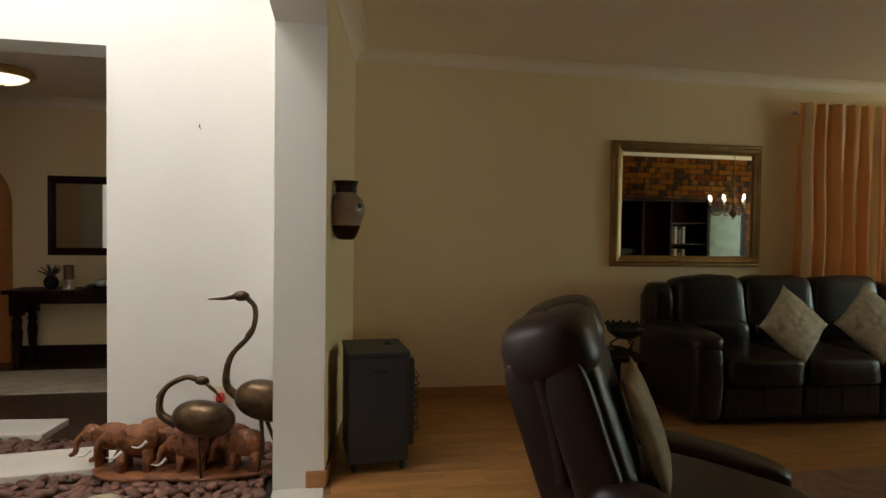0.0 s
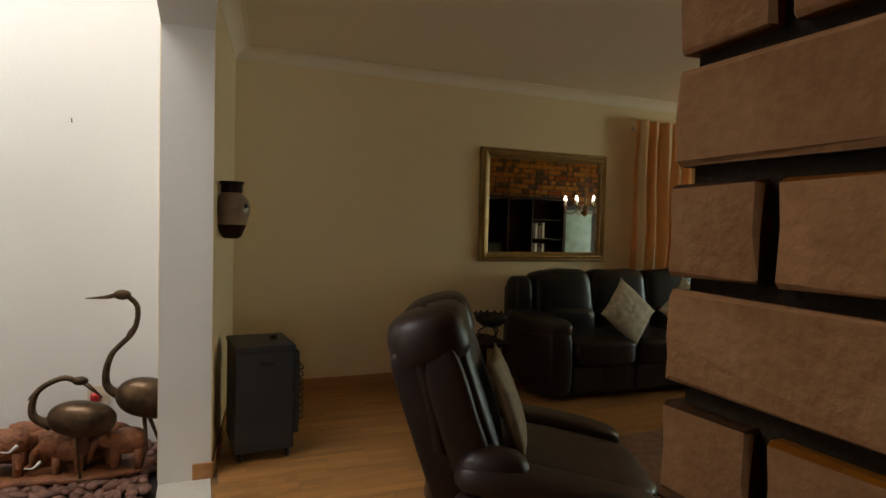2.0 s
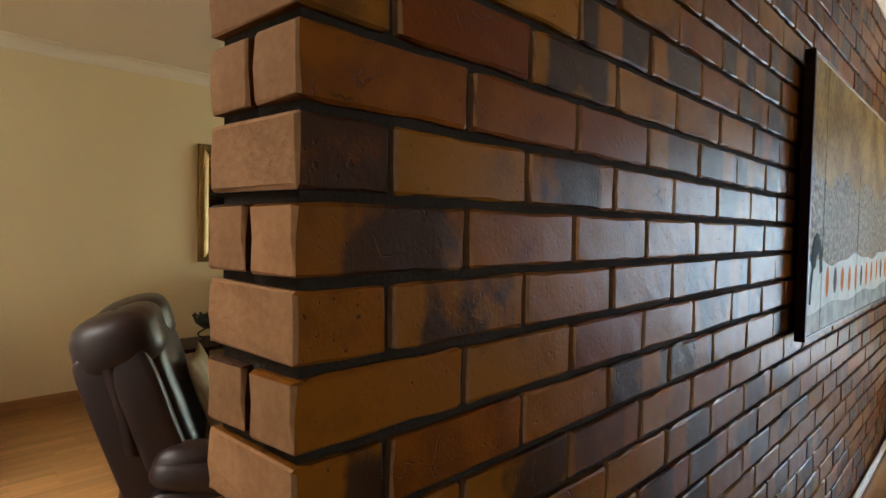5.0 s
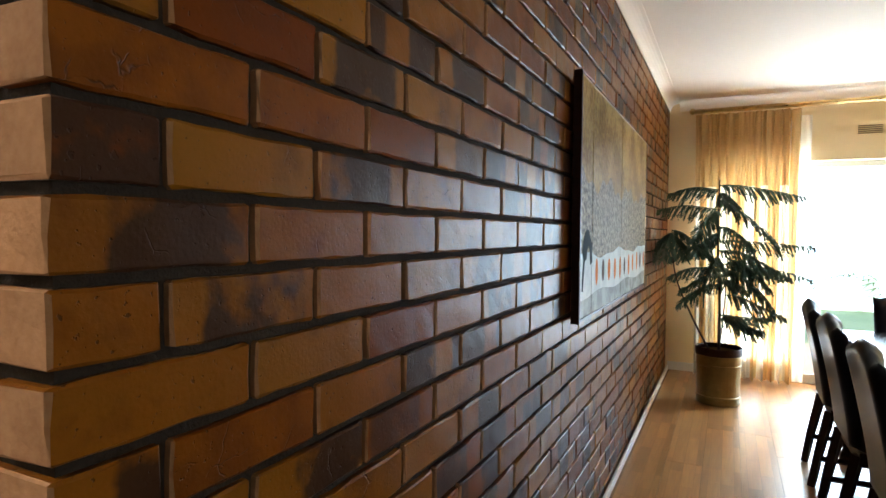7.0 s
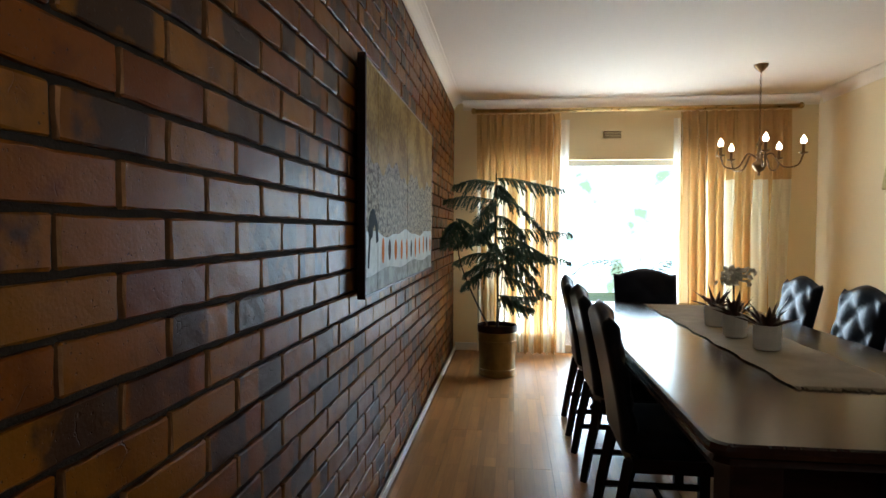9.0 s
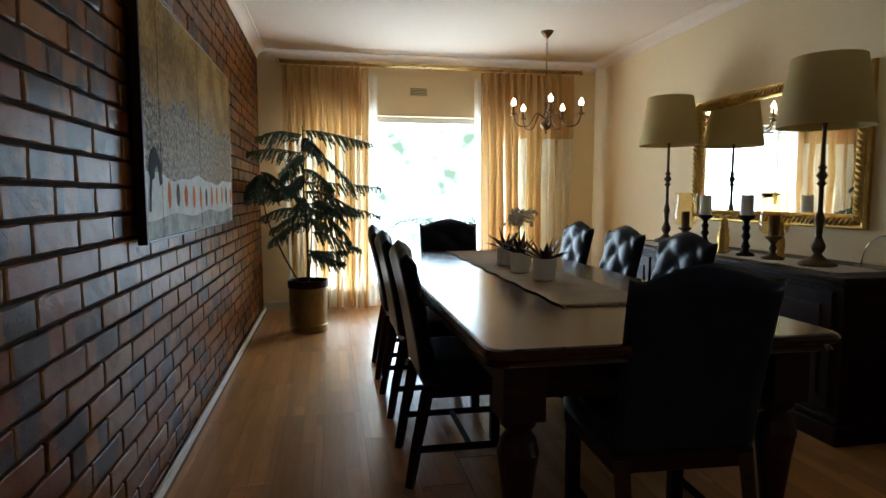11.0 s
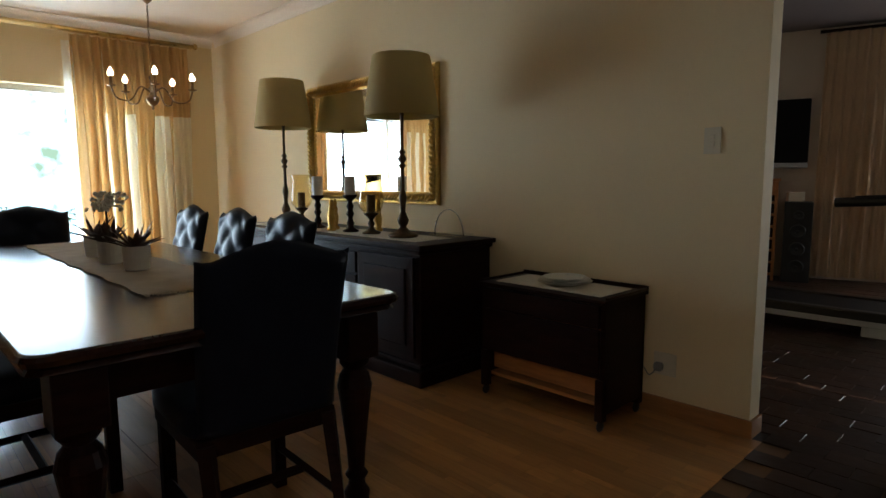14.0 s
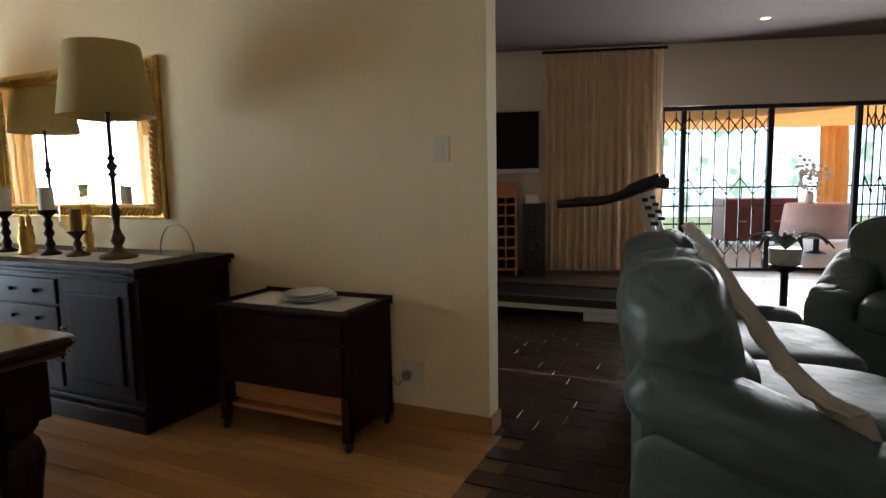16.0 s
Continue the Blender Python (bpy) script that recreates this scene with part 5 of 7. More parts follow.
for k in range(14):
    a = k * 0.4488
    part("rim_knob", S(0.132 * math.cos(a), 0.132 * math.sin(a), 0.205, 0.012, 0.012, 0.012 if k % 7 else 0.035, power=1.0, seg=8), BLACK_METAL, bowl, smooth=True)
tagged(bowl, "black wrought-iron bowl on scrolled feet", "bowl")

ct = empty("coffee_table", 2.66, 1.60, 0)
part("tabletop", B(-0.62, -0.36, 0.425, 0.62, 0.36, 0.45, 0.008), DARK_WOOD, ct)
for sx in (-0.55, 0.55):
    for sy in (-0.29, 0.29):
        part("leg", B(sx - 0.03, sy - 0.03, 0, sx + 0.03, sy + 0.03, 0.425, 0.004), DARK_WOOD, ct)
for sy in (-0.29, 0.27):
    part("apron", B(-0.52, sy, 0.33, 0.52, sy + 0.02, 0.424), DARK_WOOD, ct)
tagged(ct, "low dark wood coffee table on the rug", "table")
tagged(part("rug", B(1.75, 0.9, 0.0, 3.9, 2.75, 0.012, 0.003), material("red_rug", (0.14, 0.055, 0.03), 0.95, grain=60, bump=0.6, second=(0.30, 0.16, 0.08), spots=14)), "red-brown patterned rug under the coffee table", "rug")

curtain("curtain", 3.45, 5.75, NORTH - 0.13, 0.02, 2.33, CURTAIN_ORANGE, axis="x", folds=17, seed=11, depth=0.06, label="orange and cream striped pleated curtain beside the sofa", stripe=CURTAIN_CREAM)
tagged(part("curtain_rail", B(3.47, NORTH - 0.06, 2.25, 5.9, NORTH - 0.02, 2.28, 0.004), WHITE_TRIM), "plain white curtain rail fixed under the ceiling", "curtain rail")
w2 = empty("window_2")
for y in (1.15, 2.28, 3.40):
    part("window_frame", B(EASTL + 0.10, y, 0.55, EASTL + 0.15, y + 0.05, 2.12, 0.003), ALU, w2)
for z in (0.55, 2.07):
    part("window_frame", B(EASTL + 0.10, 1.20, z, EASTL + 0.15, 3.40, z + 0.05, 0.003), ALU, w2)
for ya, yb in ((1.20, 2.28), (2.33, 3.40)):
    p = part("pane", B(EASTL + 0.12, ya, 0.6, EASTL + 0.126, yb, 2.07), GLASS, w2)
    p.visible_shadow = False
tagged(w2, "plain aluminium living room window", "window", kind="structure")

chandelier("chandelier", 4.45, 2.35, TOP, 1.56, 8, 0.28, True, "eight-arm candle chandelier with glowing bulbs above the coffee table")

# wall unit and doorway on the far side of the brick wall, seen in the mirror
wu = empty("wall_unit", 4.75, BRICK_T + 0.03, 0)
part("side", B(-1.3, 0, 0, -1.25, 0.40, 1.75, 0.003), DARK_WOOD, wu)
part("side", B(0.55, 0, 0, 0.60, 0.40, 1.75, 0.003), DARK_WOOD, wu)
part("top", B(-1.34, 0, 1.75, 0.64, 0.44, 1.80, 0.006), DARK_WOOD, wu)
part("back", B(-1.25, 0, 0, 0.55, 0.015, 1.75), DARK_WOOD, wu)
for x in (-0.5, -0.05):
    part("divider", B(x, 0.015, 0.4, x + 0.03, 0.38, 1.75), DARK_WOOD, wu)
for z in (0.4, 0.75, 1.1, 1.42):
    part("shelf", B(-0.02, 0.015, z, 0.55, 0.36, z + 0.02), DARK_WOOD, wu)
tagged(wu, "tall dark wood wall unit with shelves on the brick wall", "wall unit")
tv2 = empty("television", 3.85, BRICK_T + 0.24, 0.42)
part("screen", B(-0.36, 0.0, 0.04, 0.36, 0.06, 0.62, 0.01), BLACK_METAL, tv2)
part("stand", B(-0.15, -0.05, 0.0, 0.15, 0.11, 0.04, 0.004), BLACK_METAL, tv2)
gd = empty("display_cabinet", 5.80, BRICK_T + 0.03, 0)
part("frame", B(-0.40, 0, 0, -0.33, 0.06, 1.70, 0.004), DARK_WOOD, gd)
part("frame", B(0.33, 0, 0, 0.40, 0.06, 1.70, 0.004), DARK_WOOD, gd)
part("frame", B(-0.33, 0, 1.62, 0.33, 0.06, 1.70, 0.004), DARK_WOOD, gd)
part("glass_door", B(-0.33, 0.02, 0.05, 0.33, 0.05, 1.62), material("frosted_green_glass", (0.13, 0.17, 0.11), 0.25, vary=0.3, grain=5, bump=0.05), gd)
tagged(gd, "dark-framed glass cabinet door against the brick wall", "cabinet")
tagged(tv2, "black television standing in the wall unit", "television")
for i in range(16):
    bk2 = tagged(part("book", B(0, 0, 0, 0.03, 0.16, 0.2 + 0.02 * (i % 4), 0.002), (BROWN_LEATHER, TERRACOTTA, GREY_METAL, LINEN)[i % 4]), "book standing on the wall unit shelf", "book", "books")
    bk2.matrix_world = pose(4.77 + (i % 8) * 0.034, BRICK_T + 0.10, 1.121 if i < 8 else 0.771)

# ---- light well and hall ----
rnd = random.Random(21)
bm_list = []
for k in range(5):
    bm = S(0, 0, 0, 0.036 + 0.004 * k, 0.028 + 0.003 * (k % 3), 0.019 + 0.002 * (k % 2), power=0.85, seg=12, wobble=0.25, seed=k * 9)
    me = bpy.data.meshes.new("pebble")
    bm.to_mesh(me)
    bm.free()
    me.materials.append(PEBBLE)
    me.shade_smooth()
    bm_list.append(me)
slabs = [(-2.30, 3.02, 0.62, 0.34, 8), (-2.75, 3.62, 0.5, 0.3, -4)]
bed = empty("pebble_bed", -1.4, 2.9, -0.03)
count = 0
near, far = [], bmesh.new()
for j in range(34):
    for i in range(58):
        x, y = -3.1 + i * 0.045 + rnd.uniform(-0.018, 0.018), 2.28 + j * 0.045 + rnd.uniform(-0.018, 0.018)
        if y > 3.53 and not (-3.2 < x < -1.47 and y < 3.78):
            continue
        if x > -0.54:
            continue
        z = 0.0 + rnd.uniform(-0.012, 0.018)
        m = Matrix.LocRotScale((x, y, z), Euler((rnd.uniform(-0.4, 0.4), rnd.uniform(-0.4, 0.4), rnd.uniform(0, 6.28))), Vector((1, 1, 1)) * rnd.uniform(0.6, 1.0))
        if x > -1.45 and y > 2.72 and count < 300:
            o = new("pebble", bm_list[count % 5])
            o.parent = bed
            o.matrix_parent_inverse = pose(1.4, -2.9, 0.03)
            o.matrix_basis = m
            count += 1
        else:
            b2 = len(far.verts)
            far.from_mesh(bm_list[(i + j) % 5])
            far.verts.ensure_lookup_table()
            bmesh.ops.transform(far, matrix=m, verts=far.verts[b2:])
tagged(bed, "bed of rounded red-brown pebbles on the floor", "pebbles")
tagged(part("pebbles", far, PEBBLE, smooth=True), "rounded red-brown pebbles filling the bed", "pebbles", kind="stuff")
for x, y, w, d, rz in slabs:
    o = part("stepping_slab", B(-w / 2, -d / 2, 0, w / 2, d / 2, 0.06, 0.008), STONE)
    o.matrix_world = pose(x + 0.62, y + 0.35, -0.02, 0, 0, rz)
    tagged(o, "pale rectangular stepping slab among the pebbles", "slab", "stepping slabs")


def heron(x, y, rz, tall, z0, label):
    h = bmesh.new()
    if tall:
        soft(h, 0.06, 0, 0.46, 0.16, 0.085, 0.10, power=0.9, seg=28, m=Euler((0, radians(12), 0)).to_matrix())
        tube(h, curve_points([(0.2, 0, 0.44), (0.28, 0, 0.39), (0.33, 0, 0.34)], 6), [0.05 - 0.003 * i for i in range(13)], 10)
        neck = curve_points([(-0.07, 0, 0.47), (-0.14, 0, 0.54), (-0.12, 0, 0.68), (-0.02, 0, 0.80), (0.0, 0, 0.92), (-0.05, 0, 0.985)], 8)
        tube(h, neck, [0.025 - 0.012 * min(1, i / 18) for i in range(len(neck))], 10)
        soft(h, -0.07, 0, 0.985, 0.042, 0.022, 0.026, power=1.0, seg=16)
        tube(h, [(-0.09, 0, 0.985), (-0.15, 0, 0.972), (-0.235, 0, 0.968)], [0.014, 0.009, 0.002], 8)
        tube(h, curve_points([(0.0, 0, 0.92), (-0.005, 0, 0.85), (-0.05, 0, 0.78)], 5), [0.006] * 10 + [0.002], 6)
        for s in (-1, 1):
            tube(h, [(0.04, s * 0.035, 0.38), (0.075 + 0.02 * s, s * 0.04, 0.22), (0.05 + 0.05 * s, s * 0.045, 0.02)], [0.012, 0.007, 0.007], 8)
            soft(h, 0.05 + 0.05 * s, s * 0.045, 0.012, 0.03, 0.012, 0.008, power=1.0, seg=10)
    else:
        soft(h, 0.08, 0, 0.30, 0.15, 0.085, 0.085, power=0.9, seg=28, m=Euler((0, radians(8), 0)).to_matrix())
        neck = curve_points([(-0.05, 0, 0.27), (-0.13, 0, 0.33), (-0.11, 0, 0.44), (-0.01, 0, 0.50), (0.06, 0, 0.485)], 8)
        tube(h, neck, [0.024 - 0.011 * min(1, i / 16) for i in range(len(neck))], 10)
        soft(h, 0.07, 0, 0.485, 0.036, 0.02, 0.022, power=1.0, seg=16)
        tube(h, [(0.09, 0, 0.475), (0.13, 0, 0.435), (0.165, 0, 0.40)], [0.012, 0.008, 0.002], 8)
        tube(h, curve_points([(-0.03, 0, 0.497), (-0.10, 0, 0.46), (-0.15, 0, 0.40)], 5), [0.006] * 10 + [0.002], 6)
        for s in (-1, 1):
            tube(h, [(0.06, s * 0.03, 0.23), (0.08, s * 0.035, 0.02)], 0.007, 8)
            soft(h, 0.08, s * 0.035, 0.012, 0.03, 0.012, 0.008, power=1.0, seg=10)
    o = part("heron_statue", h, BRONZE, smooth=True)
    o.matrix_world = pose(x, y, z0, 0, 0, rz)
    return tagged(o, label, "statue", "bronze herons")


heron(-0.62, 3.12, -8, True, -0.075, "tall bronze heron statue with a raised neck")
heron(-0.93, 3.08, -8, False, 0.02, "small bronze heron statue bending its neck down")


def elephants():
    e = bmesh.new()
    rnd = random.Random(8)
    xs = [(-0.46, 0.10, 1.0), (-0.28, 0.0, 1.1), (-0.12, 0.09, 0.95), (0.02, -0.02, 0.9), (0.14, 0.08, 1.0), (0.30, 0.0, 0.95)]
    for k, (x, y, s) in enumerate(xs):
        soft(e, x, y, 0.19 * s, 0.105 * s, 0.06 * s, 0.075 * s, power=0.85, seg=18, wobble=0.1, seed=k)
        soft(e, x - 0.105 * s, y - 0.01, 0.215 * s, 0.05 * s, 0.042 * s, 0.05 * s, power=0.9, seg=14, wobble=0.1, seed=k + 4)
        soft(e, x - 0.06 * s, y - 0.05 * s, 0.21 * s, 0.035 * s, 0.012, 0.048 * s, power=0.9, seg=12)
        tube(e, curve_points([(x - 0.14 * s, y - 0.01, 0.21 * s), (x - 0.18 * s, y - 0.015, 0.17 * s), (x - 0.19 * s, y - 0.02, 0.11 * s), (x - 0.22 * s, y - 0.02, 0.09 * s)], 5), [0.024 * s * (1 - 0.035 * i) for i in range(16)], 8)
        for dx in (-0.06, 0.06):
            for dy in (-0.03, 0.03):
                tube(e, [(x + dx * s, y + dy * s, 0.15 * s), (x + dx * s, y + dy * s, 0.03)], [0.026 * s, 0.022 * s], 8)
    soft(e, -0.02, 0.11, 0.17, 0.34, 0.05, 0.13, power=0.7, seg=30, wobble=0.35, seed=5)
    soft(e, -0.06, 0.03, 0.02, 0.46, 0.14, 0.022, power=0.6, seg=30, wobble=0.2, seed=2)
    o = part("elephant_carving", e, TERRACOTTA, smooth=True)
    o.matrix_world = pose(-0.93, 3.14, 0.015, 0, 0, -6) @ Matrix.Scale(0.9, 4)
    tagged(o, "carved red-brown wooden herd of elephants on a base", "carving")
    for x, y, z in ((-1.36, 3.08, 0.19), (-1.21, 3.03, 0.19), (-1.12, 3.10, 0.21), (-1.01, 3.02, 0.15)):
        t = part("carved_tusk", T(curve_points([(0, 0, 0), (-0.03, -0.01, -0.025), (-0.065, -0.012, -0.02)], 5), [0.008 - 0.0006 * i for i in range(11)], 8), CERAMIC, smooth=True)
        t.matrix_world = pose(x, y, z)
        tagged(t, "small white tusk set into the elephant carving", "tusk", "tusks")


elephants()
rk = part("round_stone", S(0, 0, 0, 0.095, 0.085, 0.065, power=0.9, seg=24, wobble=0.15, seed=3), material("mottled_stone", (0.28, 0.22, 0.13), 0.5, vary=0.3, grain=30, second=(0.5, 0.42, 0.28), spots=18), smooth=True)
rk.matrix_world = pose(-1.19, 2.72, 0.05)
tagged(rk, "smooth mottled round stone lying on the pebbles", "stone")
ws = switch_plate(-0.845, 0.30, 3.55, -1, 0, "", True)
part("red_plug", S(-0.015, -0.025, -0.005, 0.024, 0.022, 0.028, power=0.7, seg=12), material("red_plastic", (0.55, 0.03, 0.03), 0.4), ws, "red plug", smooth=True)
tagged(ws, "white wall socket with a red plug", "socket")
nail = tagged(part("wall_hook", T([(-0.974, 3.549, 1.80), (-0.974, 3.535, 1.80), (-0.974, 3.53, 1.82)], 0.003, 6), BLACK_METAL), "small bare nail in the white plaster wall", "nail")

wall_mirror("hall_mirror", -2.85, -1.75, 0.98, 1.715, 6.10, -1, 0.07, DARK_WOOD, False, "dark-framed mirror above the hall table")
hc = empty("console_table", -2.32, 5.86, 0)
part("tabletop", B(-0.72, -0.19, 0.655, 0.72, 0.19, 0.69, 0.006), DARK_WOOD, hc)
part("apron", B(-0.62, -0.15, 0.57, 0.62, 0.15, 0.654, 0.003), DARK_WOOD, hc)
for sx in (-0.62, 0.62):
    for sy in (-0.13, 0.13):
        bm = lathe(bmesh.new(), [(0.022, 0), (0.03, 0.02), (0.02, 0.05), (0.025, 0.10), (0.042, 0.32), (0.03, 0.38), (0.04, 0.41), (0.03, 0.45), (0.04, 0.47)], sx, sy, 0, 16)
        box(bm, sx - 0.045, sy - 0.045, 0.47, sx + 0.045, sy + 0.045, 0.654, 0.003)
        part("leg", bm, DARK_WOOD, hc)
tagged(hc, "dark wood console table with turned legs in the hall", "table")
hp = empty("potted_plant", -2.72, 5.84, 0.691)
part("pot", L([(0.03, 0), (0.055, 0.03), (0.06, 0.07), (0.04, 0.11), (0.03, 0.115), (0.0, 0.11)], seg=18), BLACK_METAL, hp, smooth=True)
bm = bmesh.new()
for k in range(18):
    a, t = rnd.uniform(0, 6.28), rnd.uniform(0.2, 1.2)
    tube(bm, [(0, 0, 0.10), (0.06 * math.cos(a) * math.sin(t), 0.06 * math.sin(a) * math.sin(t), 0.10 + 0.08 * math.cos(t)), (0.13 * math.cos(a) * math.sin(t), 0.13 * math.sin(a) * math.sin(t), 0.10 + 0.13 * math.cos(t))], [0.006, 0.007, 0.001], 5)
part("leaves", bm, LEAF, hp)
tagged(hp, "small spiky plant in a round dark pot", "plant")
hcan = empty("glass_candle_holder", -2.56, 5.80, 0.691)
part("foot", L([(0.05, 0), (0.05, 0.01), (0.015, 0.03), (0.015, 0.07), (0.06, 0.085)], seg=18), CERAMIC, hcan, smooth=True)
part("candle", L([(0.04, 0), (0.04, 0.13), (0.005, 0.128)], 0, 0, 0.086, 18), BROWN_WAX, hcan)
tagged(hcan, "brown candle on a footed glass holder", "candle")
hd = part("fruit_dish", L([(0.06, 0), (0.16, 0.02), (0.18, 0.035), (0.16, 0.03), (0.0, 0.01)], seg=28), BLACK_METAL, smooth=True)
hd.matrix_world = pose(-2.25, 5.84, 0.691)
tagged(hd, "shallow dark dish on the console table", "dish")
for x in (-2.31, -2.24):
    o = part("shell", S(0, 0, 0, 0.05, 0.04, 0.035, power=0.9, seg=16, wobble=0.2), CERAMIC, smooth=True)
    o.matrix_world = pose(x, 5.83, 0.745)
    tagged(o, "white shell lying in the dark dish", "shell", "shells")
tagged(part("hall_rug", B(-4.4, 4.86, 0.001, -1.2, 5.62, 0.014, 0.003), material("beige_rug", (0.34, 0.27, 0.19), 0.95, grain=70, bump=0.6, second=(0.55, 0.47, 0.36), spots=9)), "beige patterned rug on the dark hall floor", "rug")
hl = empty("ceiling_lamp", -2.70, 5.05, 2.42)
part("brass_rim", L([(0.17, -0.06), (0.20, -0.055), (0.21, -0.03), (0.19, 0.0)], seg=36), BRASS, hl, smooth=True)
part("glass_bowl", L([(0.005, -0.115), (0.06, -0.11), (0.12, -0.09), (0.165, -0.06), (0.16, -0.05)], seg=32), glowing("lamp_bowl_glow", (1.0, 0.9, 0.68), 1.6), hl, "glowing alabaster bowl", smooth=True)
part("knob", L([(0.004, -0.135), (0.012, -0.128), (0.012, -0.115)], seg=10), BRASS, hl)
tagged(hl, "round brass and alabaster ceiling lamp, lit", "ceiling lamp")
bm = bmesh.new()
prof = [(-4.05, 0.0), (-3.15, 0.0), (-3.15, 1.45)] + [(-3.60 + 0.45 * math.cos(a), 1.45 + 0.45 * math.sin(a)) for a in [i * math.pi / 14 for i in range(1, 14)]] + [(-4.05, 1.45)]
fv = [bm.verts.new((x, 6.04, z)) for x, z in prof]
bv = [bm.verts.new((x, 6.095, z)) for x, z in prof]
bm.faces.new(fv)
bm.faces.new(list(reversed(bv)))
for i in range(len(prof)):
    j = (i + 1) % len(prof)
    bm.faces.new((fv[j], fv[i], bv[i], bv[j]))
ad = tagged(part("door_1", bm, WARM_WOOD), "arched varnished wooden front door, closed", "door", kind="structure")
part("door_handle", T([(-3.24, 6.04, 1.06), (-3.24, 5.99, 1.06), (-3.34, 5.985, 1.06)], 0.009, 8), BRASS, ad, "brass lever handle", smooth=True)

# ---- lounge ----
def plush_sofa(name, w, seats, mat, label, cat="sofa"):
    """An overstuffed leather sofa: its back is at +y, it faces -y; the arms slope down to the front."""
    s = empty(name)
    arm = 0.24
    part("base", B(-w / 2 + 0.03, -0.38, 0.03, w / 2 - 0.03, 0.36, 0.33, 0.04, 3), mat, s)
    part("back_shell", B(-w / 2 + 0.03, 0.28, 0.04, w / 2 - 0.03, 0.40, 0.66, 0.04, 3), mat, s)
    sw = (w - 2 * arm) / seats
    bw = (w - 0.16) / seats
    lean = Euler((radians(-12), 0, 0)).to_matrix()
    for i in range(seats):
        x = -w / 2 + arm + sw * (i + 0.5)
        part("seat_cushion", S(x, -0.10, 0.36, sw / 2 + 0.005, 0.36, 0.10, power=0.4, wobble=0.05, seed=i * 3, seg=48, crease=0.01), mat, s, smooth=True)
        x = -w / 2 + 0.08 + bw * (i + 0.5)
        part("back_cushion", S(x, 0.275, 0.675, bw / 2 + 0.015, 0.165, 0.215, power=0.62, wobble=0.05, seed=i * 11 + 2, seg=120, m=lean, crease=0.028), mat, s, smooth=True)
        part("lumbar_cushion", S(x, 0.15, 0.50, sw / 2, 0.10, 0.12, power=0.55, wobble=0.06, seed=i * 5, seg=40, crease=0.022), mat, s, smooth=True)
    for sx in (-1, 1):
        slope = Euler((radians(21), 0, 0)).to_matrix()
        bm = S(sx * (w / 2 - 0.11), 0.08, 0.475, 0.145, 0.36, 0.105, power=0.62, wobble=0.05, seed=sx * 7, seg=120, m=slope, crease=0.028)
        part("arm", bm, mat, s, smooth=True)
        part("arm_front", S(sx * (w / 2 - 0.11), -0.31, 0.28, 0.13, 0.10, 0.20, power=0.6, wobble=0.05, seed=sx * 3, seg=44, crease=0.022), mat, s, smooth=True)
        part("side_panel", S(sx * (w / 2 - 0.06), 0.02, 0.26, 0.075, 0.385, 0.23, power=0.3, wobble=0.04, seed=sx * 9, seg=44), mat, s, smooth=True)
    return tagged(s, label, cat)


gs = plush_sofa("green_sofa", 1.86, 2, GREEN_LEATHER, "grey-green leather sofa with plump overstuffed cushions")
gs.matrix_world = pose(-0.600, -3.60, 0, 0, 0, -83)
ga = plush_sofa("green_armchair", 1.04, 1, GREEN_LEATHER, "grey-green leather armchair by the patio doors", "armchair")
ga.matrix_world = pose(-1.62, -5.25, 0, 0, 0, 158)


def placed(ob, x, y, z=0, rz=0):
    ob.matrix_world = LW @ pose(x, y, z, 0, 0, rz)
    return ob


c = curtain("lounge_curtain", 0.02, 1.36, 0.10, 0.04, 2.63, CURTAIN_BEIGE, axis="x", folds=14, seed=17, depth=0.05, label="beige full-length curtain beside the sliding doors")
c.matrix_world = LW
tagged(placed(part("curtain_rail", B(-0.02, 0.06, 2.635, 1.42, 0.12, 2.66, 0.004), DARK_WOOD), 0, 0), "dark curtain rail below the lounge ceiling", "curtain rail")

# sliding doors with a folding security gate
sd = placed(empty("sliding_doors"), 0, 0)
DARK_ALU = material("dark_aluminium", (0.025, 0.022, 0.02), 0.4, metal=0.4, vary=0.2)
part("door_frame", B(-3.2, -0.14, 1.93, 0.0, -0.06, 1.98, 0.004), DARK_ALU, sd)
part("door_frame", B(-3.2, -0.14, 0.0, 0.0, -0.06, 0.03, 0.004), DARK_ALU, sd)
for x, w in ((-0.045, 0.045), (-0.30, 0.06), (-1.29, 0.06), (-2.25, 0.06), (-3.2, 0.05)):
    part("door_stile", B(x, -0.13, 0.03, x + w, -0.07, 1.93, 0.004), DARK_ALU, sd)
for xa, xb in ((-0.24, -0.045), (-1.23, -0.30)):
    p = part("pane", B(xa, -0.105, 0.03, xb, -0.10, 1.93), GLASS, sd)
    p.visible_shadow = False
tagged(sd, "dark-framed glass sliding doors standing open to the patio", "sliding door", kind="structure")


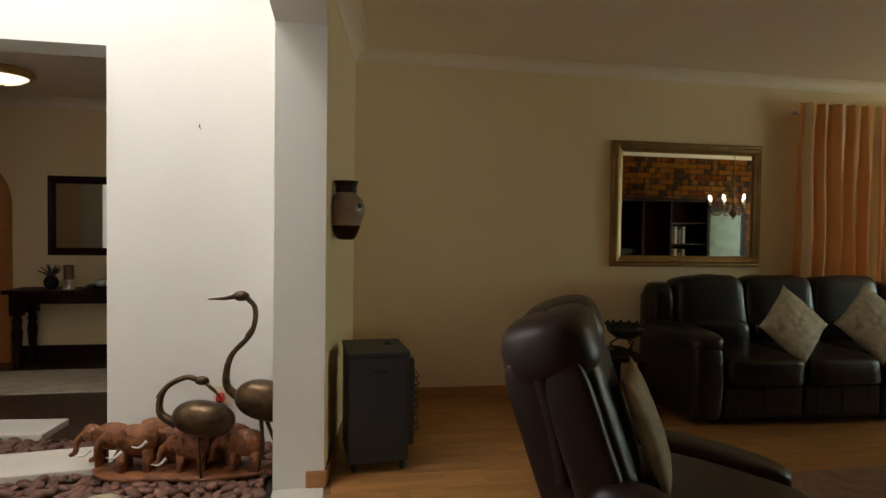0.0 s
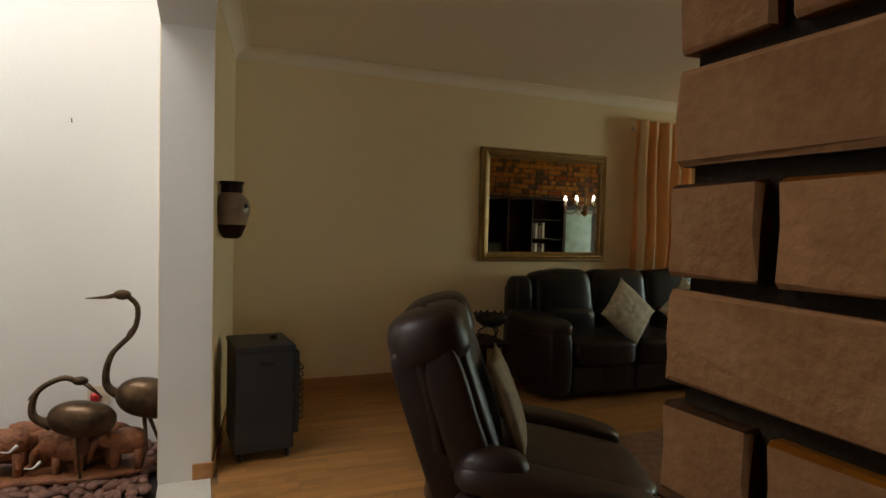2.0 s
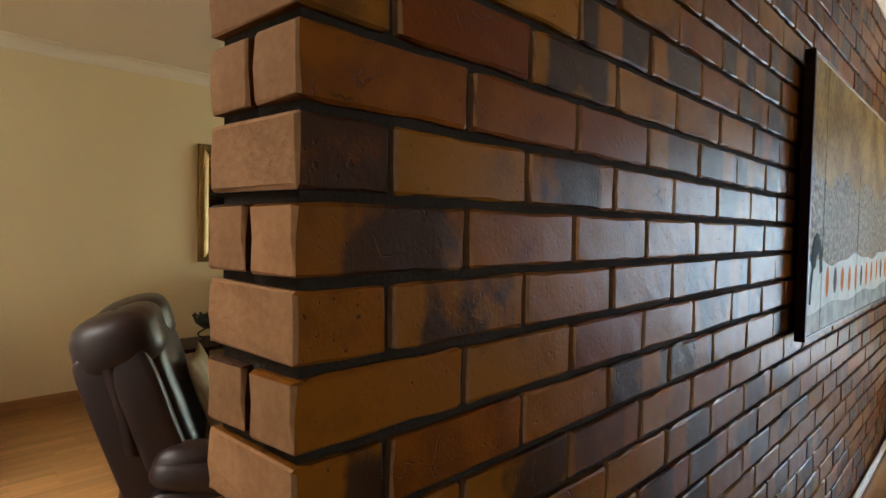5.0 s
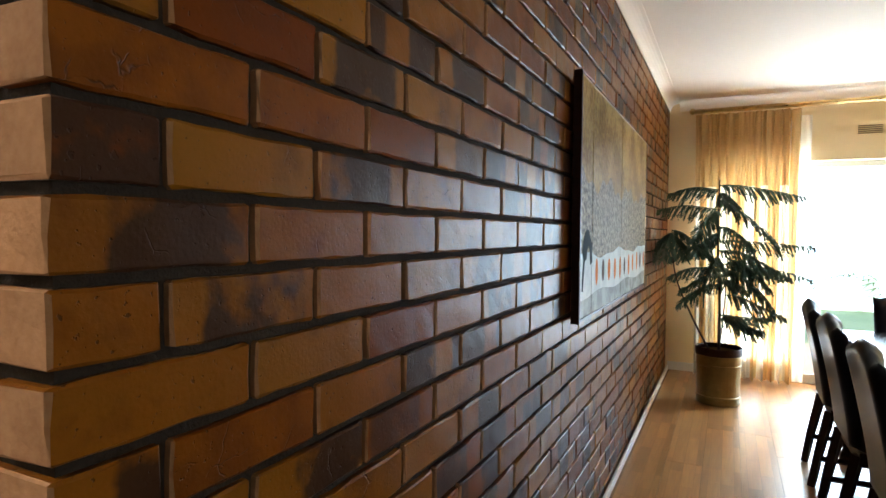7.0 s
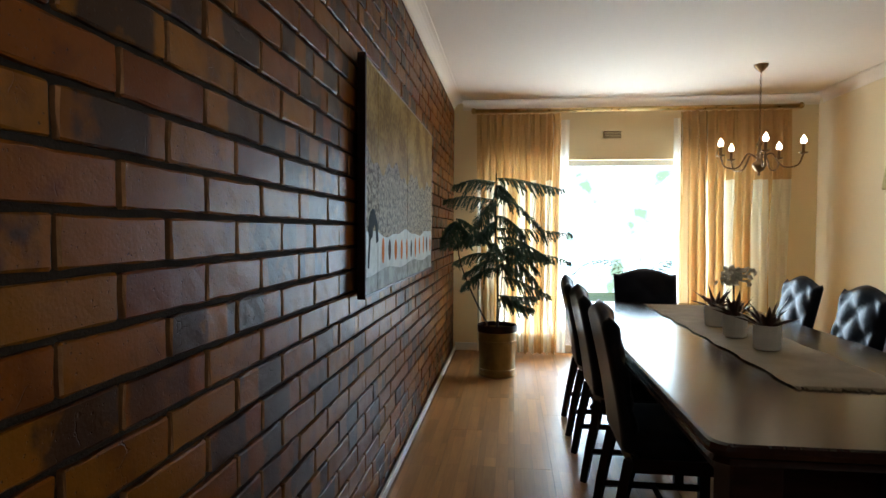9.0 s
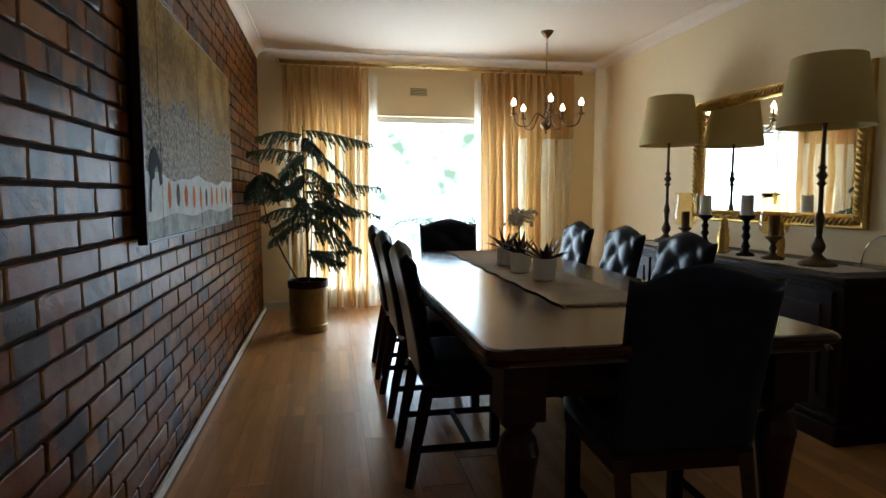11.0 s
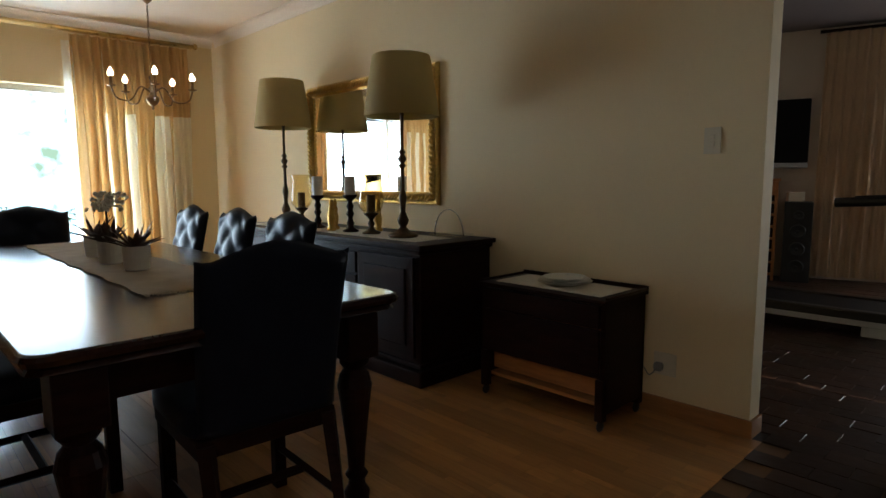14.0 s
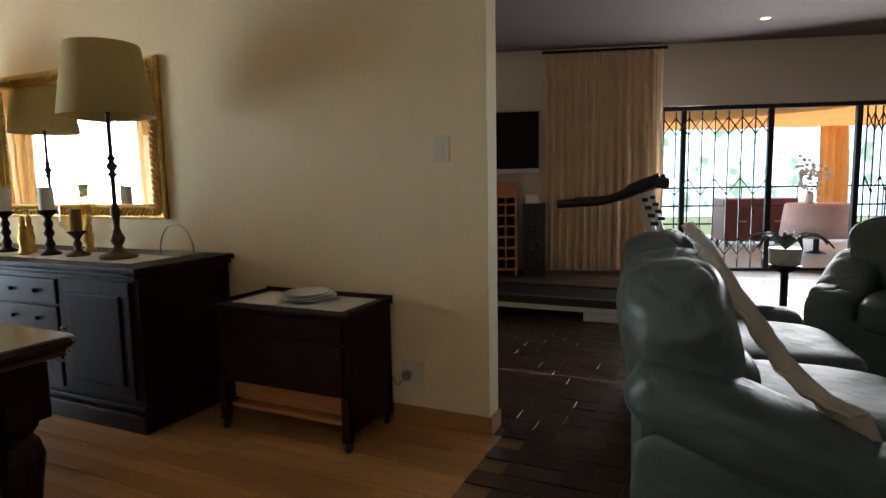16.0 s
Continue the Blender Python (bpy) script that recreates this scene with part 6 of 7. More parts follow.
def gate(x0, x1, bars):
    g = placed(empty("security_gate"), 0, 0)
    n = bars
    for i in range(n + 1):
        x = x0 + (x1 - x0) * i / n
        part("bar", B(x - 0.007, -0.05, 0.04, x + 0.007, -0.036, 1.92, 0.002), DARK_ALU, g)
    for z in (0.30, 1.02, 1.74):
        for i in range(n):
            xa, xb = x0 + (x1 - x0) * i / n, x0 + (x1 - x0) * (i + 1) / n
            h = 0.10
            a, b = (z - h, z + h) if i % 2 else (z + h, z - h)
            part("lattice", T([(xa, -0.034, a), (xb, -0.034, b)], 0.008, 4), DARK_ALU, g)
            if z > 1.5 or z < 0.5:
                part("lattice", T([(xa, -0.052, b), (xb, -0.052, a)], 0.008, 4), DARK_ALU, g)
    return tagged(g, "black folding lattice security gate across the doors", "security gate", "security gates")


gate(-1.22, -0.02, 8)
gate(-3.1, -2.28, 10)

tv = placed(empty("wall_television"), 1.96, 0.14, 1.22)
part("screen", B(-0.50, -0.03, 0.06, 0.50, 0.02, 0.74, 0.008), SCREEN, tv)
part("bezel_strip", B(-0.50, -0.03, 0.0, 0.50, 0.025, 0.058, 0.008), material("silver_plastic", (0.45, 0.45, 0.45), 0.35, metal=0.4), tv, "silver lower strip")
part("bracket", B(-0.1, -0.14, 0.25, 0.1, -0.031, 0.5, 0.004), BLACK_METAL, tv)
tagged(tv, "black flat television with a silver strip on a wall bracket", "television")

sp = placed(empty("floor_speaker"), 1.52, 0.28, 0)
part("cabinet", B(-0.13, -0.15, 0, 0.13, 0.15, 0.86, 0.008), BLACK_METAL, sp)
for z, r in ((0.72, 0.05), (0.55, 0.075), (0.36, 0.075), (0.17, 0.075)):
    d = part("driver", L([(r, 0), (r, 0.008), (r * 0.85, 0.012), (r * 0.7, 0.004), (r * 0.3, -0.004), (r * 0.2, 0.006), (0.001, 0.01)], seg=24), GREY_METAL, sp, smooth=True)
    d.matrix_basis = pose(0, 0.151, z, -90, 0, 0)
tagged(sp, "tall black floor-standing loudspeaker with round drivers", "loudspeaker")
pap = part("paper_box", B(-0.06, -0.08, 0, 0.09, 0.06, 0.10, 0.004), WHITE_PLASTIC)
tagged(placed(pap, 1.54, 0.28, 0.862, 8), "small white box on the loudspeaker", "box")

wr = placed(empty("wine_rack"), 2.02, 0.26, 0)
for x in (-0.30, 0.27):
    part("side", B(x, -0.14, 0, x + 0.03, 0.14, 1.08, 0.004), WARM_WOOD, wr)
part("top", B(-0.32, -0.15, 1.08, 0.32, 0.15, 1.11, 0.006), WARM_WOOD, wr)
part("drawer_front", B(-0.27, 0.10, 0.93, 0.27, 0.14, 1.08, 0.004), WARM_WOOD, wr)
for i in range(7):
    part("slat", B(-0.27, 0.11, 0.06 + i * 0.13, 0.27, 0.14, 0.085 + i * 0.13, 0.003), WARM_WOOD, wr)
for i in range(1, 5):
    part("upright", B(-0.27 + i * 0.108 - 0.01, 0.10, 0.06, -0.27 + i * 0.108 + 0.01, 0.125, 0.93, 0.003), WARM_WOOD, wr)
part("back", B(-0.27, -0.13, 0.05, 0.27, -0.12, 1.07), DARK_WOOD, wr)
tagged(wr, "orange-stained wooden wine rack with a lattice front", "wine rack")

# treadmill, lying along x
tm = empty("treadmill", 0.75, -6.15, 0)
SILVER = material("treadmill_silver", (0.55, 0.55, 0.54), 0.4, metal=0.3, vary=0.05)
part("belt", B(-0.75, -0.26, 0.14, 1.0, 0.26, 0.165, 0.004), SCREEN, tm)
for y in (-0.34, 0.26):
    rl = part("side_rail", B(-0.78, y, 0.07, 1.02, y + 0.08, 0.18, 0.012), BLACK_METAL, tm)
    part("rail_stripe", B(-0.76, y - 0.003 if y < 0 else y + 0.079, 0.075, 1.0, y if y < 0 else y + 0.083, 0.115), SILVER, rl, "silver stripe")
    for k in range(4):
        part("lettering_bar", B(0.42 + k * 0.06, y + 0.083, 0.085, 0.46 + k * 0.06, y + 0.0845, 0.105), BROWN_LEATHER, rl)
part("foot", B(-0.62, -0.33, 0, -0.30, 0.33, 0.07, 0.008), SILVER, tm)
part("foot", B(0.8, -0.3, 0, 0.9, 0.3, 0.07, 0.008), BLACK_METAL, tm)
for y in (-0.33, 0.28):
    up = part("upright", T([(-0.70, y, 0.12), (-0.86, y, 0.55), (-0.72, y, 1.02)], [0.045, 0.04, 0.04], 8), SILVER, tm)
    for k in range(4):
        part("lettering_bar", B(-0.86 + k * 0.027, y + 0.04, 0.78 + k * 0.06, -0.80 + k * 0.022, y + 0.044, 0.81 + k * 0.06), BLACK_METAL, up)
    part("handle", T(curve_points([(-0.86, y, 1.13), (-0.68, y, 1.06), (-0.45, y, 0.97), (-0.08, y, 0.94)], 6), [0.05] * 8 + [0.035] * 11, 8), BLACK_METAL, tm, smooth=True)
part("console", B(-0.93, -0.34, 1.06, -0.82, 0.34, 1.14, 0.03, 3), BLACK_METAL, tm)
part("console_screen", B(-0.822, -0.15, 1.08, -0.816, 0.15, 1.12), GREY_METAL, tm)
tagged(tm, "grey and black treadmill standing by the lounge curtain", "treadmill")

# throw on the green sofa's back
bm = bmesh.new()
rows_t = []
path_t = curve_points([(0.15, 0.75, 0.895), (0.17, 0.3, 0.90), (0.18, -0.1, 0.90), (0.18, -0.45, 0.875), (0.10, -0.66, 0.74), (0.00, -0.78, 0.60), (-0.12, -0.82, 0.535)], 8)
for i, q in enumerate(path_t):
    w = 0.085 + 0.012 * math.sin(i * 1.7)
    rows_t.append([bm.verts.new((q.y, q.x - 0.03 + w * (u - 0.5), q.z + 0.015 * (1 - (2 * u - 1) ** 2) - 0.16 * max(0, 0.5 - u) + 0.008 * noise.noise(Vector((i, u * 5, 0))))) for u in [k / 8 for k in range(9)]])
hems = [[r[k].co.copy() + Vector((0, 0, 0.004)) for r in rows_t] for k in (0, 8)]
for a, b in zip(rows_t, rows_t[1:]):
    for k in range(8):
        bm.faces.new((a[k], b[k], b[k + 1], a[k + 1]))
ret = bmesh.ops.extrude_face_region(bm, geom=bm.faces[:])
bmesh.ops.translate(bm, vec=(0, 0, 0.008), verts=[v for v in ret["geom"] if isinstance(v, bmesh.types.BMVert)])
bmesh.ops.recalc_face_normals(bm, faces=bm.faces[:])
thr = part("lace_throw", bm, LINEN, smooth=True)
thr.matrix_world = gs.matrix_world.copy()
for hem in hems:
    part("scalloped_edge", T(hem, [0.005 + 0.003 * abs(math.sin(i * 1.3)) for i in range(len(hem))], 6), LINEN, thr, smooth=True)
tagged(thr, "cream lace throw draped along the green sofa's back", "throw")
cushion(-1.66, -5.20, 0.66, -18, 0, 160, 0.42, "cream crocheted cushion on the green armchair", LINEN)

# plant stand with an orchid by the doors
of = empty("potted_orchid", -1.02, -6.55, 0)
part("stand", L([(0.10, 0), (0.11, 0.02), (0.03, 0.05), (0.03, 0.36), (0.12, 0.40), (0.12, 0.42)], seg=18), BLACK_METAL, of, smooth=True)
part("pot", L([(0.08, 0.42), (0.11, 0.43), (0.125, 0.56), (0.115, 0.56), (0.0, 0.54)], seg=22), CERAMIC, of, smooth=True)
for k in range(7):
    a = k * 0.9
    d = Vector((math.cos(a), math.sin(a), 0))
    sd2 = d.cross(Vector((0, 0, 1))) * 0.04
    bm = bmesh.new()
    prev = None
    for i in range(9):
        t = i / 8
        q = d * (0.34 * t) + Vector((0, 0, 0.55 + 0.16 * math.sin(t * 2.2) - 0.10 * t * t))
        w = math.sin(math.pi * min(0.95, t * 0.9 + 0.1))
        row = [bm.verts.new(q - sd2 * w + Vector((0, 0, 0.012))), bm.verts.new(q - Vector((0, 0, 0.006))), bm.verts.new(q + sd2 * w + Vector((0, 0, 0.012)))]
        if prev:
            for j in range(2):
                bm.faces.new((prev[j], prev[j + 1], row[j + 1], row[j]))
        prev = row
    part("leaf", bm, NEEDLE, of, smooth=True)
bm = bmesh.new()
for k in range(5):
    soft(bm, 0.05 - 0.02 * k, -0.05, 0.60 + 0.01 * (k % 2), 0.02, 0.02, 0.012, power=1.0, seg=8)
part("flowers", bm, material("orange_petal", (0.75, 0.18, 0.03), 0.5), of, "orange flowers")
tagged(of, "leafy pot plant with orange flowers on a black stand", "plant")

# ---- patio beyond the doors ----
tagged(placed(part("patio_floor", B(-7, -5.0, -0.08, 4, -0.26, -0.02), material("patio_tile", (0.5, 0.46, 0.42), 0.5, vary=0.1)), 0, 0), "pale tiled patio outside the sliding doors", "patio", kind="structure")
bb = placed(empty("barbecue_cabinet"), -2.15, -3.0, -0.02)
BRAAI = material("brown_enamel", (0.16, 0.05, 0.045), 0.4, vary=0.15)
part("body", B(-0.55, -0.3, 0.10, 0.55, 0.3, 0.66, 0.01), BRAAI, bb)
part("lid", B(-0.57, -0.32, 0.66, 0.57, 0.32, 0.80, 0.03), BRAAI, bb)
for x in (-0.53, 0.01):
    dd = part("door", B(x, 0.30, 0.13, x + 0.52, 0.315, 0.50, 0.006), BRAAI, bb)
    part("handle", B(x + 0.2, 0.315, 0.42, x + 0.32, 0.335, 0.44, 0.003), SILVER, dd)
for k in range(4):
    kb = part("knob", L([(0.03, 0), (0.03, 0.02), (0.02, 0.03)], seg=12), BLACK_METAL, bb)
    kb.matrix_basis = pose(-0.36 + 0.24 * k, 0.31, 0.58, -90, 0, 0)
for sx in (-0.48, 0.48):
    for sy in (-0.24, 0.24):
        part("leg", B(sx - 0.02, sy - 0.02, 0, sx + 0.02, sy + 0.02, 0.10), BLACK_METAL, bb)
tagged(bb, "brown enamel gas barbecue cabinet on the patio", "barbecue")
rl = placed(empty("patio_railing"), 0, -4.6, -0.02)
for z in (0.25, 0.6, 0.95):
    part("rail", T([(-6, 0, z), (3, 0, z)], 0.02, 6), DARK_ALU, rl)
for i in range(19):
    part("baluster", T([(-6 + i * 0.5, 0, 0), (-6 + i * 0.5, 0, 0.95)], 0.012, 6), DARK_ALU, rl)
tagged(rl, "thin dark metal railing along the patio edge", "railing")
AWN = material("orange_awning", (0.78, 0.34, 0.10), 0.8, vary=0.12, grain=40, bump=0.2, translucent=0.5)
bm = bmesh.new()
g = []
for i in range(41):
    row = []
    for j in range(25):
        u, v = i / 40, j / 24
        sag = 0.10 * math.sin(math.pi * ((v * 3) % 1)) + 0.03 * noise.noise(Vector((u * 9, v * 9, 0)))
        row.append(bm.verts.new((-5.0 + 6.2 * u, -0.3 - 3.9 * v, 2.15 - 0.10 * v - sag)))
    g.append(row)
for a, b in zip(g, g[1:]):
    for j in range(24):
        bm.faces.new((a[j], b[j], b[j + 1], a[j + 1]))
tagged(placed(part("awning", bm, AWN, smooth=True), 0, 0), "sagging orange cloth awning over the patio", "awning")
c = curtain("patio_drape", -3.85, -3.40, -3.6, 0.02, 2.0, AWN, axis="x", folds=4, seed=23, depth=0.06, label="orange cloth drape tied at the patio post")
c.matrix_world = LW
pt = placed(empty("patio_table"), -2.70, -2.0, -0.02)
part("tablecloth", L([(0.5, 0.25), (0.47, 0.5), (0.44, 0.72), (0.42, 0.74), (0.0, 0.745)], seg=30), material("pink_cloth", (0.72, 0.5, 0.48), 0.85, vary=0.12, grain=30), pt, smooth=True)
part("leg", L([(0.15, 0), (0.04, 0.04), (0.04, 0.72)], seg=14), DARK_ALU, pt)
tagged(pt, "round patio table under a pale pink cloth", "table")
fl = placed(empty("white_flowers"), -2.55, -1.95, 0.725)
part("vase", L([(0.05, 0), (0.06, 0.1), (0.04, 0.18), (0.0, 0.17)], seg=14), CERAMIC, fl, smooth=True)
bm = bmesh.new()
r9 = random.Random(6)
for k in range(70):
    q = Vector((r9.gauss(0, 0.11), r9.gauss(0, 0.11), 0.42 + r9.gauss(0, 0.12)))
    soft(bm, *q, 0.035, 0.035, 0.02, power=1.0, seg=6, m=Euler((r9.uniform(-1, 1), r9.uniform(-1, 1), 0)).to_matrix())
tagged(part("blooms", bm, CERAMIC, fl), "small white blooms", kind="stuff")
tagged(fl, "bunch of white flowers in a vase on the patio table", "flowers")
dl = empty("downlight", -0.885, -7.99, 2.70)
part("ring", L([(0.05, -0.008), (0.06, -0.006), (0.06, 0.0), (0.05, 0.0)], seg=24), BRASS, dl)
part("bulb", L([(0.045, -0.006), (0.03, -0.010), (0.001, -0.012)], seg=20), glowing("downlight_glow", (1.0, 0.85, 0.55), 12.0), dl, "glowing lamp")
tagged(dl, "small round recessed downlight, lit, in the ceiling", "downlight")


def backdrop(name, m, w, h, label, glow):
    """A plain distance of sky and pale foliage beyond the openings; the panel itself glows to stand for daylight."""
    mat = bpy.data.materials.new(name)
    mat.use_nodes = True
    n, l = mat.node_tree.nodes, mat.node_tree.links
    for q in list(n):
        if q.type == "BSDF_PRINCIPLED":
            n.remove(q)
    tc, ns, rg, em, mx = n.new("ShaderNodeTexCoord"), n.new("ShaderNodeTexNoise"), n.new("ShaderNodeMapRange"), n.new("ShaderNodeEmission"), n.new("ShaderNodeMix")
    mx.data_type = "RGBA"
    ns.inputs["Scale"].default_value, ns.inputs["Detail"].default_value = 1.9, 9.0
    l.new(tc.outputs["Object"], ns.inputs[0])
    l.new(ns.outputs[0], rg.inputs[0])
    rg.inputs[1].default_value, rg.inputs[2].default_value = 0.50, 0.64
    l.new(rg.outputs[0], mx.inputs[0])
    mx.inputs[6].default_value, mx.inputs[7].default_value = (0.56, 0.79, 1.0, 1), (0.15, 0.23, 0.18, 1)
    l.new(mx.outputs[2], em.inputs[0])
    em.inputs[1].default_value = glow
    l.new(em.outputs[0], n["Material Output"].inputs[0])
    bm = B(-w / 2, -0.05, -0.1, w / 2, 0.05, h)
    o = part(name, bm, mat)
    o.matrix_world = m
    return tagged(o, label, "backdrop", kind="structure")


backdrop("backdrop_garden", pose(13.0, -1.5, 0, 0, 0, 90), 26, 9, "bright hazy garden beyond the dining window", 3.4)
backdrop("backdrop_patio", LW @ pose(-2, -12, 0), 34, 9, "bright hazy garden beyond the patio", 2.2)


def fan_palm(x, y, z, seed, size):
    p = empty("garden_palm", x, y, z)
    r = random.Random(seed)
    part("trunk", T([(0, 0, 0), (0.02, 0, 0.35 * size)], [0.06, 0.05], 8), BARK, p)
    mat = material("palm_frond", (0.10, 0.14, 0.05), 0.6, second=(0.20, 0.24, 0.09), spots=4, translucent=0.3)
    for k in range(12):
        a = r.uniform(0, 6.28)
        d = Vector((math.cos(a), math.sin(a), 0))
        bm = bmesh.new()
        for i in range(2, 15):
            t = i / 14
            q = d * 0.9 * size * t + Vector((0, 0, 0.35 * size + (0.9 * math.sin(t * 1.9) - 0.45 * t * t) * size * 0.7))
            for s in (-1, 1):
                tip = q + (d.cross(Vector((0, 0, 1))) * s * 0.22 + d * 0.14 + Vector((0, 0, -0.08))) * size
                w = d * 0.012 * size
                bm.faces.new([bm.verts.new(v) for v in (q - w, q + w, tip)])
        part("frond", bm, mat, p)
    return tagged(p, "green feathery palm growing in the garden", "palm", "garden palms")


fan_palm(9.6, -2.65, -0.13, 1, 1.1)
fan_palm(10.6, -1.0, -0.13, 3, 1.0)

# ---- bricks, boards and pavers, last ----
BW, BH, JT = 0.2565, 0.0865, 0.0125
FIRST = 0.0465


def brick_material():
    """Golden brown face bricks with squarish smoky flashes, pits and a semi-gloss skin."""
    m = material("glazed_brick", (0.30, 0.145, 0.055), 0.33, vary=0.45, grain=150, bump=0.24, spots=11, depth=0.003, spec=0.058, rvar=0.14)
    n, l = m.node_tree.nodes, m.node_tree.links
    b = n["Principled BSDF"]

    def calc(op, a, c):
        q = n.new("ShaderNodeMath")
        q.operation = op
        for k, v in ((0, a), (1, c)):
            if isinstance(v, (int, float)):
                q.inputs[k].default_value = v
            else:
                l.new(v, q.inputs[k])
        return q.outputs[0]

    def span(v, lo, hi, top=1.0):
        q = n.new("ShaderNodeMapRange")
        q.inputs[1].default_value, q.inputs[2].default_value, q.inputs[4].default_value = lo, hi, top
        l.new(v, q.inputs[0])
        return q.outputs[0]

    def blend(f, a, c):
        q = n.new("ShaderNodeMix")
        q.data_type = "RGBA"
        l.new(f, q.inputs[0])
        l.new(a, q.inputs[6])
        if isinstance(c, tuple):
            q.inputs[7].default_value = c
        else:
            l.new(c, q.inputs[7])
        return q.outputs[2]

    rnd_out = n.new("ShaderNodeObjectInfo").outputs["Random"]
    ramp = n.new("ShaderNodeValToRGB")
    e = ramp.color_ramp.elements
    e[0].position, e[0].color = 0.0, (0.2241, 0.0813, 0.0071, 1)
    e[1].position, e[1].color = 1.0, (0.1784, 0.0556, 0.0058, 1)
    for p, c in ((0.2, (0.2781, 0.1145, 0.0100, 1)), (0.38, (0.1909, 0.0465, 0.0042, 1)), (0.55, (0.2531, 0.0988, 0.0087, 1)), (0.72, (0.1494, 0.0332, 0.0035, 1)), (0.86, (0.2407, 0.0930, 0.0104, 1))):
        e.new(p).color = c
    l.new(rnd_out, ramp.inputs[0])
    tc = n.new("ShaderNodeTexCoord")
    shift, at = n.new("ShaderNodeCombineXYZ"), n.new("ShaderNodeVectorMath")
    far_off = calc("MULTIPLY", rnd_out, 37.0)
    l.new(far_off, shift.inputs[0])
    l.new(far_off, shift.inputs[2])
    l.new(tc.outputs["Object"], at.inputs[0])
    l.new(shift.outputs[0], at.inputs[1])
    soft_n = n.new("ShaderNodeTexNoise")
    soft_n.inputs["Scale"].default_value, soft_n.inputs["Detail"].default_value = 13.0, 4.0
    l.new(at.outputs[0], soft_n.inputs[0])
    # a flash covers a stretch of the brick's length, with soft and slightly ragged ends
    sep = n.new("ShaderNodeSeparateXYZ")
    l.new(tc.outputs["Object"], sep.inputs[0])
    along = calc("ADD", calc("MULTIPLY", sep.outputs[0], 1 / 0.257), calc("ADD", calc("MULTIPLY", rnd_out, 23.0), calc("MULTIPLY", soft_n.outputs[0], 0.16)))
    wave = calc("ABSOLUTE", calc("SUBTRACT", calc("FRACT", along, 0.0), 0.5), 0.0)
    stretch_m = span(wave, 0.14, 0.18)
    which = calc("FRACT", calc("MULTIPLY", rnd_out, 7.31), 0.0)
    chosen = span(which, 0.50, 0.56, 0.92)
    flash = calc("MULTIPLY", calc("MULTIPLY", stretch_m, chosen), span(soft_n.outputs[0], 0.30, 0.46))
    # warmer, redder clouding within the faces
    cloud = blend(calc("MULTIPLY", span(soft_n.outputs[0], 0.50, 0.66), 0.55), ramp.outputs[0], (0.100, 0.027, 0.005, 1))
    smoky = blend(flash, cloud, (0.042, 0.021, 0.012, 1))
    old = b.inputs["Base Color"].links[0].from_socket
    grain = n.new("ShaderNodeMix")
    grain.data_type, grain.blend_type = "RGBA", "OVERLAY"
    grain.inputs[0].default_value = 0.3
    l.new(smoky, grain.inputs[6])
    l.new(old, grain.inputs[7])
    # small dark pits and hairline cracks
    pit = n.new("ShaderNodeTexNoise")
    pit.inputs["Scale"].default_value, pit.inputs["Detail"].default_value = 120.0, 2.0
    l.new(at.outputs[0], pit.inputs[0])
    pits = span(pit.outputs[0], 0.66, 0.72)
    crack = n.new("ShaderNodeTexVoronoi")
    crack.feature = "DISTANCE_TO_EDGE"
    crack.inputs["Scale"].default_value = 17.0
    warp = n.new("ShaderNodeVectorMath")
    scaled = n.new("ShaderNodeVectorMath")
    scaled.operation = "SCALE"
    scaled.inputs["Scale"].default_value = 0.05
    l.new(soft_n.outputs["Color"], scaled.inputs[0])
    l.new(at.outputs[0], warp.inputs[0])
    l.new(scaled.outputs[0], warp.inputs[1])
    l.new(warp.outputs[0], crack.inputs["Vector"])
    cracks = calc("MULTIPLY", calc("SUBTRACT", 1.0, span(crack.outputs["Distance"], 0.0, 0.018)), span(soft_n.outputs[0], 0.60, 0.68))
    hole = calc("MAXIMUM", pits, cracks)
    l.new(blend(calc("MULTIPLY", hole, 0.7), grain.outputs[2], (0.03, 0.014, 0.008, 1)), b.inputs["Base Color"])
    bp = n.new("ShaderNodeBump")
    bp.inputs["Strength"].default_value, bp.inputs["Distance"].default_value = 0.5, 0.003
    bp.invert = True
    l.new(hole, bp.inputs["Height"])
    first = b.inputs["Normal"].links[0].from_node
    l.new(bp.outputs[0], first.inputs["Normal"])
    return m


BRICK = brick_material()
BRICK_END = material("unglazed_brick_end", (0.29, 0.130, 0.050), 0.85, vary=0.25, grain=85, bump=0.45, spots=14, depth=0.005, spec=0.15, second=(0.42, 0.215, 0.095), rand=0.22)


